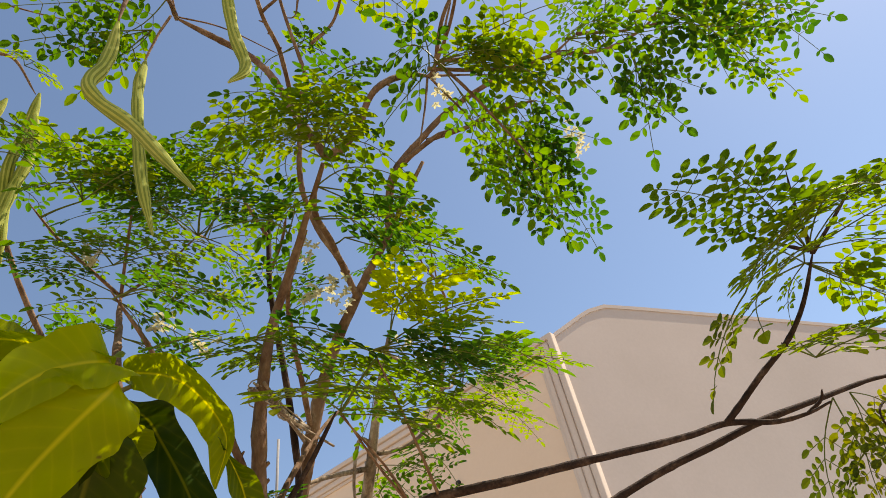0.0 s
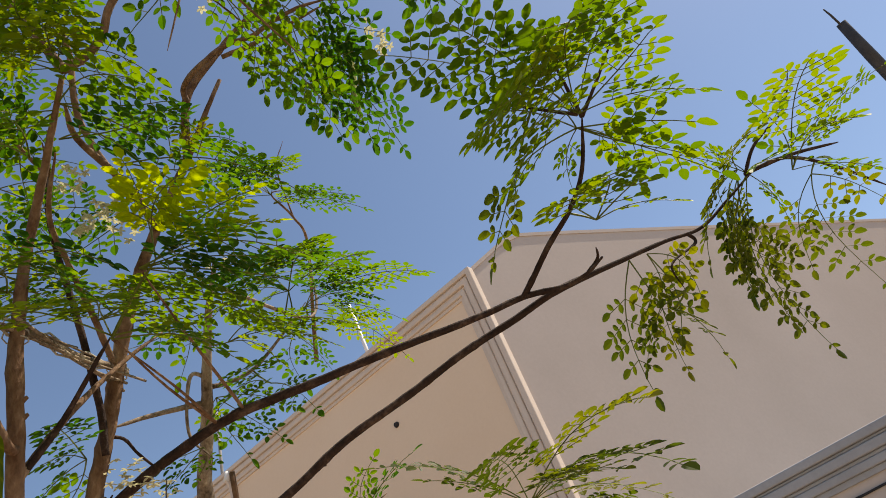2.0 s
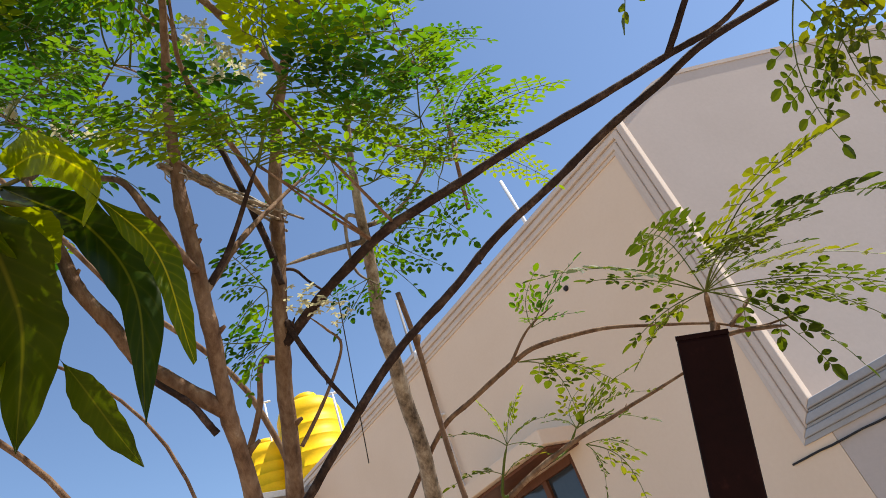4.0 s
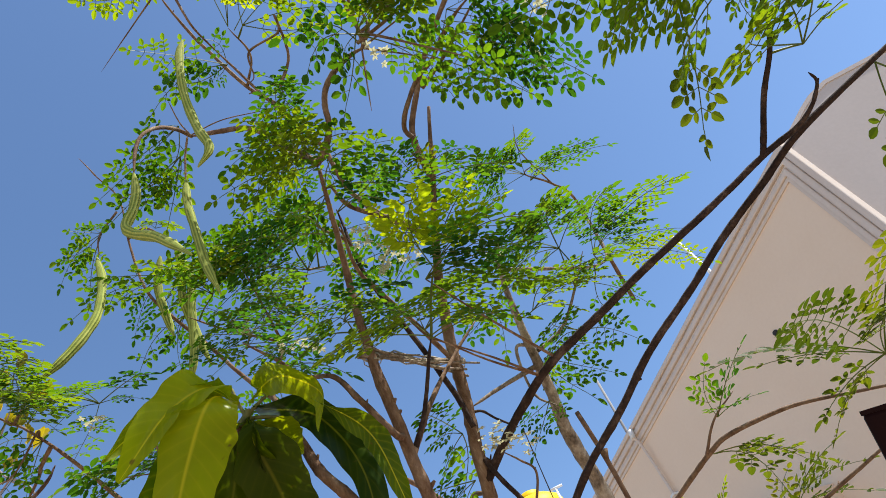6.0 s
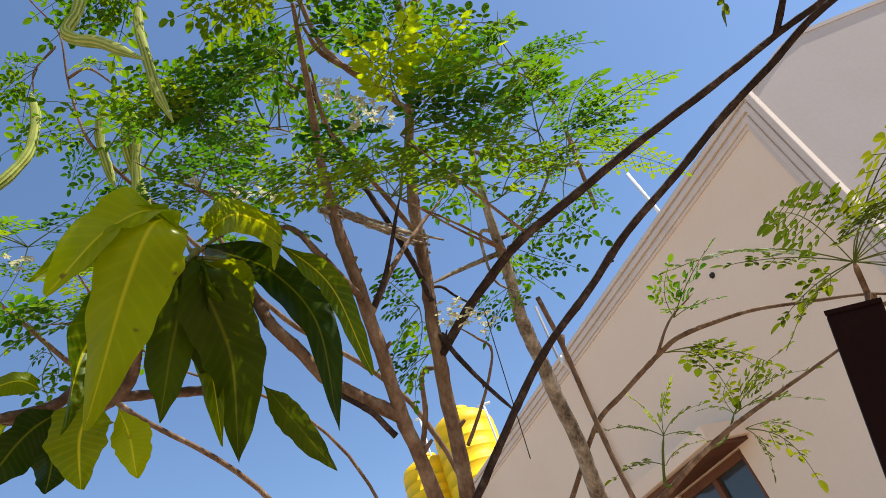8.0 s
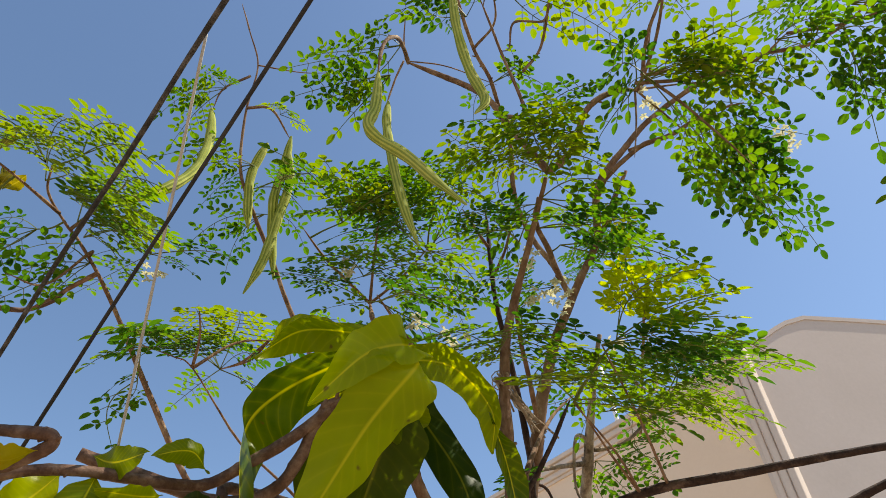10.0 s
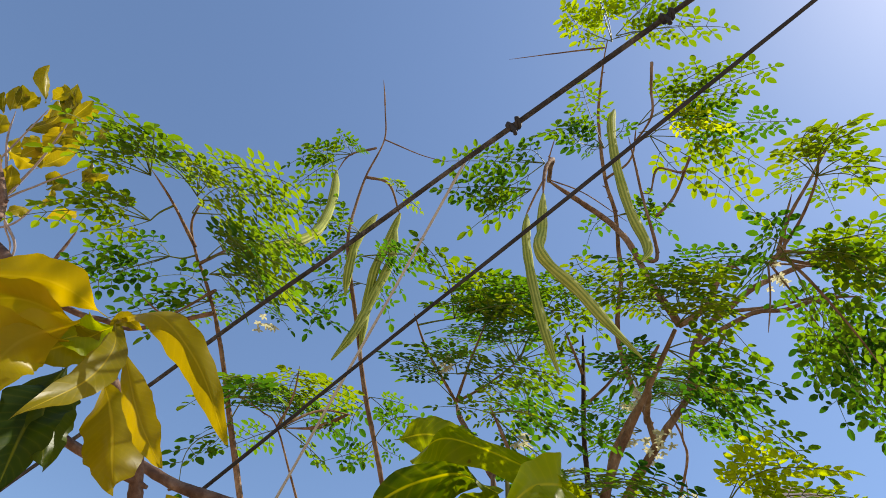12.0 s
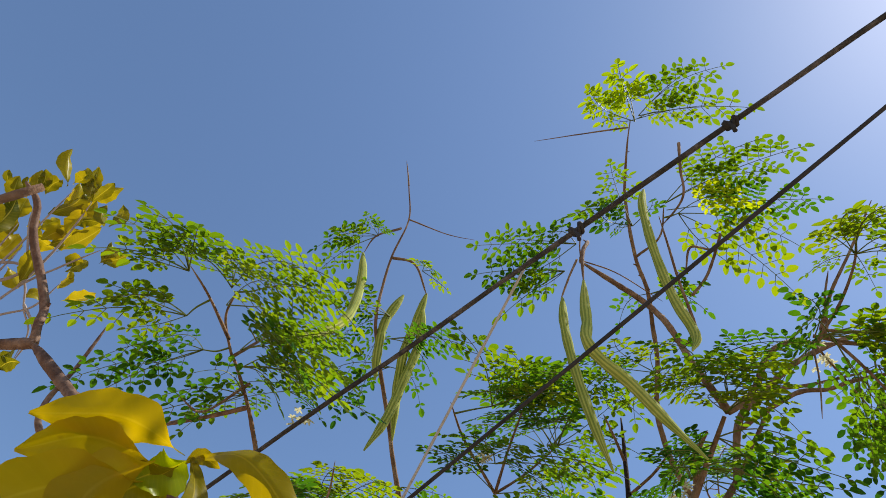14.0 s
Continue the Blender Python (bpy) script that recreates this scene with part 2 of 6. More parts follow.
# ground out of view, kept pale and warm to bounce light onto walls and leaves
soil = rough_surface("garden_soil", [(0.3, (0.28, 0.205, 0.14)), (0.55, (0.36, 0.275, 0.195)), (0.8, (0.32, 0.255, 0.16))], 0.8, 0.95, 0.6, 0.02, 14.0)
pole_black = rough_surface("black_pole", [(0.3, (0.025, 0.025, 0.028)), (0.7, (0.075, 0.075, 0.08))], 8.0, 0.6, 0.15, 0.002, 60.0)


# ---- mesh helpers ----
def part(name, bm, mat, parent=None, label="", smooth=False):
    me = bpy.data.meshes.new(name)
    bm.normal_update()
    bm.to_mesh(me)
    bm.free()
    me.materials.append(mat)
    if smooth:
        me.polygons.foreach_set("use_smooth", [True] * len(me.polygons))
    ob = new(name, me)
    ob.parent = parent
    if label:
        tagged(ob, label)
    return ob


def thing(name, label, category, place=(0, 0, 0), group="", kind=""):
    ob = new(name)
    ob.empty_display_size = 0.1
    ob.location = place
    bpy.context.view_layer.update()
    return tagged(ob, label, category, group, kind)


def box(bm, x0, y0, z0, x1, y1, z1, bevel=0.0):
    geom = bmesh.ops.create_cube(bm, size=1.0)
    vs = geom["verts"]
    for v in vs:
        v.co = Vector(((x0 + x1) / 2 + v.co.x * (x1 - x0), (y0 + y1) / 2 + v.co.y * (y1 - y0), (z0 + z1) / 2 + v.co.z * (z1 - z0)))
    if bevel:
        es = list({e for v in vs for e in v.link_edges})
        bmesh.ops.bevel(bm, geom=es, offset=bevel, segments=2, affect="EDGES", profile=0.5)


def smooth_line(points, steps):
    """A Catmull-Rom line through the nodes."""
    p = [Vector(q) for q in points]
    p = [p[0] * 2 - p[1], *p, p[-1] * 2 - p[-2]]
    out = []
    for i in range(1, len(p) - 2):
        a, b, c, d = p[i - 1:i + 3]
        for k in range(steps):
            t = k / steps
            out.append(0.5 * ((2 * b) + (c - a) * t + (2 * a - 5 * b + 4 * c - d) * t * t + (3 * b - a - 3 * c + d) * t ** 3))
    out.append(p[-2])
    return out


def tube(bm, line, radii, sides=8, ridge=0.0, close=True):
    """A round or ribbed tube along a line."""
    rings = []
    side = None
    for i, q in enumerate(line):
        way = (line[min(i + 1, len(line) - 1)] - line[max(i - 1, 0)]).normalized()
        if side is None:
            side = way.orthogonal().normalized()
        side = (side - way * side.dot(way)).normalized()
        up = way.cross(side)
        ring = []
        for k in range(sides):
            a = 2 * math.pi * k / sides
            r = radii[i] * (1 + (ridge if k % 2 else -ridge))
            ring.append(bm.verts.new(q + (side * math.cos(a) + up * math.sin(a)) * r))
        rings.append(ring)
    for a, b in zip(rings, rings[1:]):
        for k in range(sides):
            bm.faces.new((a[k], a[(k + 1) % sides], b[(k + 1) % sides], b[k]))
    if close:
        bm.faces.new(rings[0][::-1])
        bm.faces.new(rings[-1])
    return rings


rnd = random.Random(11)


LINES = {}


def limb(tree, name, r0, r1, nodes, mat=None, down=False, knob=0.07):
    """A tapering, slightly knobbly branch through its nodes; down: the trunk goes on to the ground."""
    pts = [Vector(q) for q in nodes]
    if down:
        a = pts[0]
        way = (a - pts[1]).normalized()
        side = Vector((way.x, way.y, 0))
        low = a + way * 0.45
        foot = Vector((low.x + side.x * 0.3, low.y + side.y * 0.3, -0.05))
        pts = [foot, low.lerp(foot, 0.5) + side * 0.06, low, *pts]
    line = smooth_line(pts, 10)
    n = len(line)
    length = [0.0]
    for a, b in zip(line, line[1:]):
        length.append(length[-1] + (b - a).length)
    out, radii = [], []
    grow = 1.2 if down else 1.0
    for i, q in enumerate(line):
        t = length[i] / max(length[-1], 1e-6)
        r = r0 * grow * (1 - t) + r1 * t
        if t > 0.86:
            r *= 1 - 0.6 * (t - 0.86) / 0.14
        k = noise.noise(q * 28 + Vector((r0 * 900, 0, 0)))
        radii.append(r * (1 + knob * k + (0.09 if i % 9 == 3 else 0) + 0.07 * noise.noise(q * 110)))
        out.append(q + Vector((noise.noise(q * 9), noise.noise(q * 9 + Vector((7, 0, 0))), noise.noise(q * 9 + Vector((0, 7, 0))))) * r * 0.45 + Vector((noise.noise(q * 40), noise.noise(q * 40 + Vector((7, 0, 0))), 0)) * r * 0.15)
    bm = bmesh.new()
    tube(bm, out, radii, 9 if r0 > 0.008 else 6)
    # leaf scars and short cut stubs
    for i in range(4, n - 2):
        if rnd.random() < (0.035 if r0 > 0.004 else 0.02):
            way = (out[i + 1] - out[i - 1]).normalized()
            s = (way.orthogonal().normalized() + Vector((rnd.uniform(-1, 1), rnd.uniform(-1, 1), rnd.uniform(-1, 1)))).normalized()
            s = (s - way * s.dot(way)).normalized()
            r = radii[i]
            reach = r * rnd.choice((1.3, 1.4, 1.5, 1.7, 2.6))
            tube(bm, [out[i] + s * r * 0.5, out[i] + s * reach + way * reach * 0.4], [r * 0.5, r * 0.22], 5)
    LINES.setdefault(tree.name, []).extend(out)
    return part(name, bm, mat or bark_young, tree, smooth=True)


# leaflets: an oval blade with a fold along the middle
def leaflet(bm, base, way, flat, length, width):
    side = way.cross(flat).normalized()
    up = side.cross(way).normalized()
    rim = [base]
    for t, w in ((0.22, 0.40), (0.52, 0.50), (0.84, 0.30)):
        rim.append(base + way * length * t + side * width * w + up * width * w * 0.34)
    rim.append(base + way * length)
    for t, w in ((0.84, 0.30), (0.52, 0.50), (0.22, 0.40)):
        rim.append(base + way * length * t - side * width * w + up * width * w * 0.34)
    vs = [bm.verts.new(q) for q in rim]
    c = bm.verts.new(base + way * length * 0.52)
    for k in range(8):
        bm.faces.new((vs[k], vs[(k + 1) % 8], c))


def stalk(bm, a, b, r):
    way = (b - a).normalized()
    s = way.orthogonal().normalized()
    u = way.cross(s)
    ring = [[bm.verts.new(q + (s * math.cos(t) + u * math.sin(t)) * r) for t in (0, 2.094, 4.189)] for q in (a, b)]
    for k in range(3):
        bm.faces.new((ring[0][k], ring[0][(k + 1) % 3], ring[1][(k + 1) % 3], ring[1][k]))


def frond_mesh(seed, mat, length=0.2, droop=0.12, size=0.016, spread=1.0, gap=0.85):
    """One flat feathery compound leaf: opposite side stalks on a main stalk, the lower ones branched again, all carrying pairs of oval leaflets."""
    rr = random.Random(seed)
    bm = bmesh.new()
    stems = bmesh.new()
    up = Vector((0, 0, 1))
    sway = rr.uniform(-0.02, 0.02)

    def spine(t):
        return Vector((t * length, sway * math.sin(t * 3.0), length * (0.07 * math.sin(t * 3.1) - droop * t * t)))

    def blade(p, w, flat, L):
        f = (flat + Vector((rr.uniform(-0.16, 0.16), rr.uniform(-0.16, 0.16), 0))).normalized()
        leaflet(bm, p, w, f, L, L * rr.uniform(0.50, 0.64) * (0.72 + 0.33 * gap))

    def pinnule(q, way, reach, flat, tip):
        """A side stalk with opposite leaflets, each a little larger towards the tip."""
        n = max(1, round(reach / (size * gap)))
        end = q + way * reach + Vector((0, 0, -0.10 * reach))
        stalk(stems, q, end, 0.0006)
        out = way.cross(flat).normalized()
        for j in range(n):
            p = q.lerp(end, (j + 0.75) / (n + 0.25))
            for e in (-1, 1):
                if rr.random() < 0.04:
                    continue
                w = (way * rr.uniform(0.40, 0.70) + out * e + up * rr.uniform(-0.16, 0.06)).normalized()
                blade(p, w, flat, size * rr.uniform(0.72, 1.0) * (0.86 + 0.16 * j / n))
        blade(end, (way + up * rr.uniform(-0.15, 0.02)).normalized(), flat, size * rr.uniform(1.05, 1.25) * tip)

    for i in range(8):
        stalk(stems, spine(i / 8), spine((i + 1) / 8), 0.0012 - 0.00008 * i)
    pairs = max(3, round(length * 0.68 / (size * 1.67 * gap)))
    for k in range(pairs + 1):
        t = 0.32 + 0.68 * k / pairs
        q = spine(t)
        ahead = (spine(min(1.0, t + 0.05)) - spine(t - 0.05)).normalized()
        flat = (up + Vector((rr.uniform(-0.10, 0.10), rr.uniform(-0.10, 0.10), 0))).normalized()
        if k == pairs:
            pinnule(q, ahead, size * 1.2, flat, 1.1)
            continue
        for s in (-1, 1):
            if rr.random() < 0.06:
                continue
            way = Vector((rr.uniform(0.45, 0.70), s, rr.uniform(-0.14, 0.04))).normalized()
            reach = max(size * 0.6, (0.010 + length * 0.26) * spread * rr.uniform(0.8, 1.2) * (1.25 - t) * (0.8 if k == 0 else 1))
            pinnule(q, way, reach, flat, 1.0)
            # the long lower side stalks carry small side stalks of their own
            if reach > size * 3.2:
                out = way.cross(flat).normalized()
                for e in (-1, 1):
                    p = q + way * reach * rr.uniform(0.30, 0.42)
                    pinnule(p, (way * 0.62 + out * e).normalized(), size * rr.uniform(0.9, 1.7), flat, 0.95)
    me = bpy.data.meshes.new("frond")
    n0 = len(bm.faces)
    tmp = bpy.data.meshes.new("stems")
    stems.to_mesh(tmp)
    bm.from_mesh(tmp)
    stems.free()
    bpy.data.meshes.remove(tmp)
    bm.to_mesh(me)
    bm.free()
    me.materials.append(mat)
    me.materials.append(green_stem)
    me.polygons.foreach_set("material_index", [0 if i < n0 else 1 for i in range(len(me.polygons))])
    return me


SIZES = (0.10, 0.15, 0.21, 0.29)


def frond_set(seed, mat, droop, size, spread=1.0, count=5, gap=0.85):
    return [[frond_mesh(seed + 20 * j + i, mat, L, droop * (0.4 + 0.4 * (i % 4)), size * (0.94 + 0.05 * (i % 4)), spread, gap) for i in range(count)] for j, L in enumerate(SIZES)]


FRONDS = {"g": frond_set(0, leaf_green, 0.12, 0.0168, 0.88, 6), "s": frond_set(300, leaf_green, 0.12, 0.0165, 0.78), "b": frond_set(200, leaf_olive, 0.22, 0.0172, 0.85),
          "y": frond_set(100, leaf_bright, 0.10, 0.0185, 0.80, 4, 0.56), "f": frond_set(400, leaf_fresh, 0.10, 0.0175, 0.82), "w": frond_set(500, leaf_fresh, 0.16, 0.0185, 0.9, 4),
          "c": frond_set(600, leaf_olive, 0.10, 0.0185, 0.62, 4, 0.80)}


def frond(tree, tone, base, tip, lean=0.0, out=Vector((0, 0, 0))):
    """One compound leaf from its base to its tip; its blade lies nearly level, sloping down along out."""
    a, b = Vector(base), Vector(tip)
    x = (b - a).normalized()
    z = Vector((0, 0, 1)) + out + Vector((rnd.uniform(-0.10, 0.10), rnd.uniform(-0.10, 0.10), 0))
    y = z.cross(x).normalized()
    z = x.cross(y)
    m = Matrix((x, y, z)).transposed() @ Matrix.Rotation(lean, 3, "X")
    size_class = min(range(4), key=lambda j: abs(SIZES[j] - (b - a).length))
    k = (b - a).length / SIZES[size_class]
    wide = min(1.12, max(0.8, k))
    ob = new("frond", rnd.choice(FRONDS[tone][size_class]))
    ob.parent = tree
    ob.matrix_local = Matrix.Translation(a) @ m.to_4x4() @ Matrix.Diagonal((k, wide, wide, 1))


def twig_to(tree, centre, most=0.30):
    """A thin twig from the nearest branch of the tree up to a leaf base."""
    near = min(LINES[tree.name], key=lambda q: (q - centre).length + max(0.0, q.z - centre.z) * 0.6)
    gap = (centre - near).length
    if 0.02 < gap < most:
        bm = bmesh.new()
        arch = near.lerp(centre, 0.5) + Vector((rnd.uniform(-0.08, 0.08), rnd.uniform(-0.08, 0.08), -0.05)) * gap
        line = smooth_line([near, arch, centre], 4)
        r = 0.0017 + 0.004 * min(gap, 0.3)
        tube(bm, line, [r - (r - 0.0011) * i / 8 for i in range(9)], 5)
        return part("twig", bm, bark_young if gap > 0.16 else green_stem, tree, smooth=True)
    return tree


def fan(tree, tone, base, tips):
    """Several compound leaves spreading from one twig end, the whole spray sloping down away from the twig."""
    base = Vector(base)
    stem = twig_to(tree, base)
    out = sum((Vector(q) - base for q in tips), Vector((0, 0, 0)))
    out.z = 0.0
    out = out.normalized() * 0.38
    for tip in tips:
        frond(stem, tone, base, tip, rnd.uniform(-0.14, 0.14), out)


def pod(tree, nodes, r=0.0072):
    """A long ribbed seed pod that tapers to a beak and narrows at its stalk."""
    line = smooth_line(nodes, 6)
    n = len(line) - 1
    radii = []
    for i in range(n + 1):
        t = i / n
        r_t = r * min(1.0, 0.25 + t * 7) * (1.0 if t < 0.75 else 1 - 0.85 * ((t - 0.75) / 0.25) ** 1.4)
        radii.append(r_t * (1 + 0.07 * math.sin(t * 40)))
    bm = bmesh.new()
    tube(bm, line, radii, 18, 0.05)
    body = part("pod", bm, pod_green, tree, "long ribbed green seed pod", smooth=False)
    # darker ribs along the pod
    me = body.data
    me.materials.append(pod_rib)
    me.polygons.foreach_set("material_index", [1 if i % 2 == 0 else 0 for i in range(len(me.polygons))])
    return body


def mango_leaf(tree, nodes, width, mat, side0):
    """A long wavy blade, folded along its midrib and arched over its three nodes."""
    line = smooth_line(nodes, 14)
    n = len(line) - 1
    bm = bmesh.new()
    uv = bm.loops.layers.uv.new("UVMap")
    side0 = Vector(side0)
    rows = []
    ph = rnd.uniform(0, 6.28)
    fold = rnd.choice((-1, 1)) * rnd.uniform(0.30, 0.58)
    for i, q in enumerate(line):
        t = i / n
        way = (line[min(i + 1, n)] - line[max(i - 1, 0)]).normalized()
        side = (side0 - way * side0.dot(way)).normalized()
        up = side.cross(way)
        rise = min(1.0, max(0.0, (t - 0.05) / 0.36))
        w = width * 0.5 * ((rise * rise * (3 - 2 * rise)) ** 0.8 * (1 - max(0.0, (t - 0.48) / 0.53) ** 2.1) + 0.012)
        row = []
        q = q + side * math.sin(t * 4.0 + ph) * width * 0.07
        for k in range(-3, 4):
            f = k / 3
            wave = (math.sin(t * 15 + ph + k * 0.6) * 0.07 + math.sin(t * 6 + ph * 2 + (2 if k > 0 else 0)) * 0.10) * width * abs(f)
            ripple = 1 + 0.05 * math.sin(t * 24 + ph * 3 + k) + 0.04 * math.sin(t * 47 + ph + k * 2)
            row.append((bm.verts.new(q + side * w * f * ripple + up * (fold * abs(f) * w + wave)), t, f))
        rows.append(row)
    for a, b in zip(rows, rows[1:]):
        for k in range(6):
            quad = (a[k], a[k + 1], b[k + 1], b[k])
            face = bm.faces.new([v[0] for v in quad])
            for loop, v in zip(face.loops, quad):
                loop[uv].uv = (v[1], v[2])
    return part("leaf", bm, mat, tree, smooth=True)


def flower(tree, place):
    """A loose spray of small cream flowers."""
    bm = bmesh.new()
    for k in range(8):
        c = Vector(place) + Vector((rnd.uniform(-1, 1), rnd.uniform(-1, 1), rnd.uniform(-1, 0.6))) * 0.019
        for j in range(5):
            a = j * 1.257 + rnd.uniform(-0.3, 0.3)
            w = Vector((math.cos(a), math.sin(a), rnd.uniform(-0.6, 0.3))).normalized()
            leaflet(bm, c, w, Vector((0.1, 0.1, 1)).normalized(), rnd.uniform(0.007, 0.011), 0.0045)
    return part("flower", bm, petal, tree, "cream white flower spray")


def rope(name, label, category, a, b, r, mat, sag=0.0, knots=()):
    a, b = Vector(a), Vector(b)
    t0 = thing(name, label, category, tuple(a))
    inv = Matrix.Translation(-a)
    n = 60
    line = [a.lerp(b, i / n) + Vector((0, 0, -sag * 4 * (i / n) * (1 - i / n))) for i in range(n + 1)]
    line = [inv @ (q + Vector((noise.noise(q * 6), noise.noise(q * 6 + Vector((5, 0, 0))), noise.noise(q * 6 + Vector((0, 5, 0))))) * r * 0.8) for q in line]
    bm = bmesh.new()
    tube(bm, line, [r * (1 + 0.15 * noise.noise(q * 60)) for q in line], 8)
    part("strand", bm, mat, t0, smooth=True)
    way = (line[-1] - line[0]).normalized()
    s1 = way.orthogonal().normalized()
    s2 = way.cross(s1)
    for t, size in knots:
        q = line[0].lerp(line[-1], t)
        bm = bmesh.new()
        coil = []
        for k in range(40):
            a1 = k * 0.55
            g = size * (0.75 + 0.25 * math.sin(k * 1.7))
            coil.append(q + (s1 * math.cos(a1) + s2 * math.sin(a1)) * g * 0.7 + way * (math.sin(k * 0.31) * size * 0.8))
        coil += [q - Vector((0, 0, size * (1.0 + 0.6 * k))) + s1 * size * 0.3 * k for k in range(3)]
        tube(bm, coil, [r * 0.75] * len(coil), 6)
        part("knot", bm, cable_black, t0, "dark tight knot", smooth=True)
    return t0


# ---- fitted places ----
PAR_Z, SIDE_LEN = 6.16, 9.0
TANK = (-12.51, 6.00, 5.45)
TANK2 = (-13.50, 5.32)
TANK3 = (-14.60, 8.50)
VENTS = [(-13.063, 5.300, 8.051), (-10.075, 5.400, 6.670)]
POST_TOP, POST_LOW, POST_SIDE = (-0.451, 0.853, 1.935), (-0.816, 0.841, 1.004), (0.780, 0.543, -0.312)
ROD_TIP, ROD_TOP, ROD_LOW = (0.935, 3.048, 3.870), (0.959, 3.143, 3.807), (0.903, 5.257, -0.050)
CABLE1 = ((-1.130, -0.389, 2.163), (2.949, -0.028, 2.836), ((0.2039, 0.007), (0.2402, 0.006)))
CABLE2 = ((-1.212, -0.337, 1.860), (2.796, -0.040, 3.391))
STRING = ((-0.351, -0.318, 2.304), (-0.685, -0.218, 2.079))
STRING2 = ((-0.697, 0.460, 2.166), (-0.858, 0.530, 1.974))
STAKE = [(-0.786, 0.628, 1.854), (-0.775, 0.619, 1.928), (-0.761, 0.611, 2.005), (-0.730, 0.593, 2.102), (-0.711, 0.576, 2.188)]
TIE = [(-0.598, 0.224, 2.287), (-0.711, 0.403, 2.340)]
DRY = [(-0.456, -0.663, 1.969), (-0.412, -0.620, 2.066)]

# ---- setting ----
bm = bmesh.new()
bmesh.ops.create_grid(bm, x_segments=60, y_segments=60, size=400)
for v in bm.verts:
    d = v.co.length
    v.co.z = 0.03 * noise.noise(v.co * 0.5) if d < 60 else 0.0
tagged(part("ground", bm, soil), "unseen yard ground, pale and sandy to bounce sunlight, with dry patches", "ground", kind="structure")

# the house: a tall block with a stepped moulding along its top and corner, and a lower block beside it
WALL_Y, CORNER_X, TOP_Z, LOW_Z, FAR_X = 5.2, -2.42, 5.63, 2.5, -13.5
house = thing("house", "beige plastered house with stepped mouldings and flat parapet", "house", (CORNER_X, WALL_Y, 0))
HOUSE_INV = Matrix.Translation((-CORNER_X, -WALL_Y, 0))


def house_part(name, bm, mat, label="", parent=None):
    bmesh.ops.transform(bm, matrix=HOUSE_INV, verts=bm.verts)
    return part(name, bm, mat, parent or house, label)


bm = bmesh.new()
# front wall of the tall block, with the window opening cut through
WX0, WX1, WZ0, WZ1 = -6.15, -4.95, 1.9, 3.25
for x0, z0, x1, z1 in ((FAR_X, 0, WX0, TOP_Z), (WX1, 0, CORNER_X, TOP_Z), (WX0, WZ1, WX1, TOP_Z), (WX0, 0, WX1, WZ0)):
    box(bm, x0, WALL_Y, z0, x1, WALL_Y + 0.22, z1)
bmesh.ops.remove_doubles(bm, verts=bm.verts, dist=0.0005)
house_part("front_wall", bm, plaster, "beige plaster front wall")

SIDE = Vector((math.cos(radians(60.5)), math.sin(radians(60.5)), 0))


def side_profile(bm, nodes, low, thick, push):
    """A wall along the side whose top follows the nodes (metres back from the corner, height)."""
    out = Vector((SIDE.y, -SIDE.x, 0))
    cols = []
    for s0, z in nodes:
        thin = thick * min(1.0, 0.06 + s0 / 0.9)
        q = Vector((CORNER_X, WALL_Y, 0)) + SIDE * s0 + out * push
        zl = low if low is not None else z - 0.05
        cols.append([bm.verts.new((p.x, p.y, h)) for p, h in ((q, zl), (q, z), (q - out * thin, z), (q - out * thin, zl))])
    for a, b in zip(cols, cols[1:]):
        for k in range(4):
            bm.faces.new((a[k], b[k], b[(k + 1) % 4], a[(k + 1) % 4]))
    bm.faces.new(cols[0])
    bm.faces.new(cols[-1][::-1])
    bmesh.ops.recalc_face_normals(bm, faces=bm.faces)


RAKE = [(0.03, 5.64), (0.45, 5.93), (0.60, 6.02), (0.84, 6.11), (1.4, 6.12), (SIDE_LEN, 6.12)]
bm = bmesh.new()
side_profile(bm, RAKE, 0, 0.22, 0.0)
house_part("side_wall", bm, plaster_dimmed, "plaster side wall, tone lowered against the light, with a raked start")
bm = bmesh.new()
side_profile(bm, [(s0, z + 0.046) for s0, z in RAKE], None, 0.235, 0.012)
house_part("parapet_cap", bm, plaster_dimmed)

# back and far walls close the block, with its flat roof below the parapet
bm = bmesh.new()
box(bm, FAR_X, 13.0, 0, CORNER_X + 4, 13.2, 5.2)
box(bm, FAR_X, WALL_Y + 0.22, 0, FAR_X + 0.22, 13.0, 5.2)
house_part("back_wall", bm, plaster)
bm = bmesh.new()
box(bm, FAR_X + 0.22, WALL_Y + 0.22, 4.9, CORNER_X - 0.25, 13.0, 5.05)
house_part("flat_roof", bm, concrete)

# lower block
bm = bmesh.new()
box(bm, CORNER_X + 0.003, WALL_Y + 0.004, 0, 4.5, WALL_Y + 0.2, LOW_Z)
house_part("low_wall", bm, plaster_dimmed, "plaster wall of the lower block, tone lowered against the light")
bm = bmesh.new()
box(bm, CORNER_X + 0.3, WALL_Y + 0.2, LOW_Z - 0.45, 4.5, 9.5, LOW_Z - 0.3)
house_part("low_roof", bm, concrete)


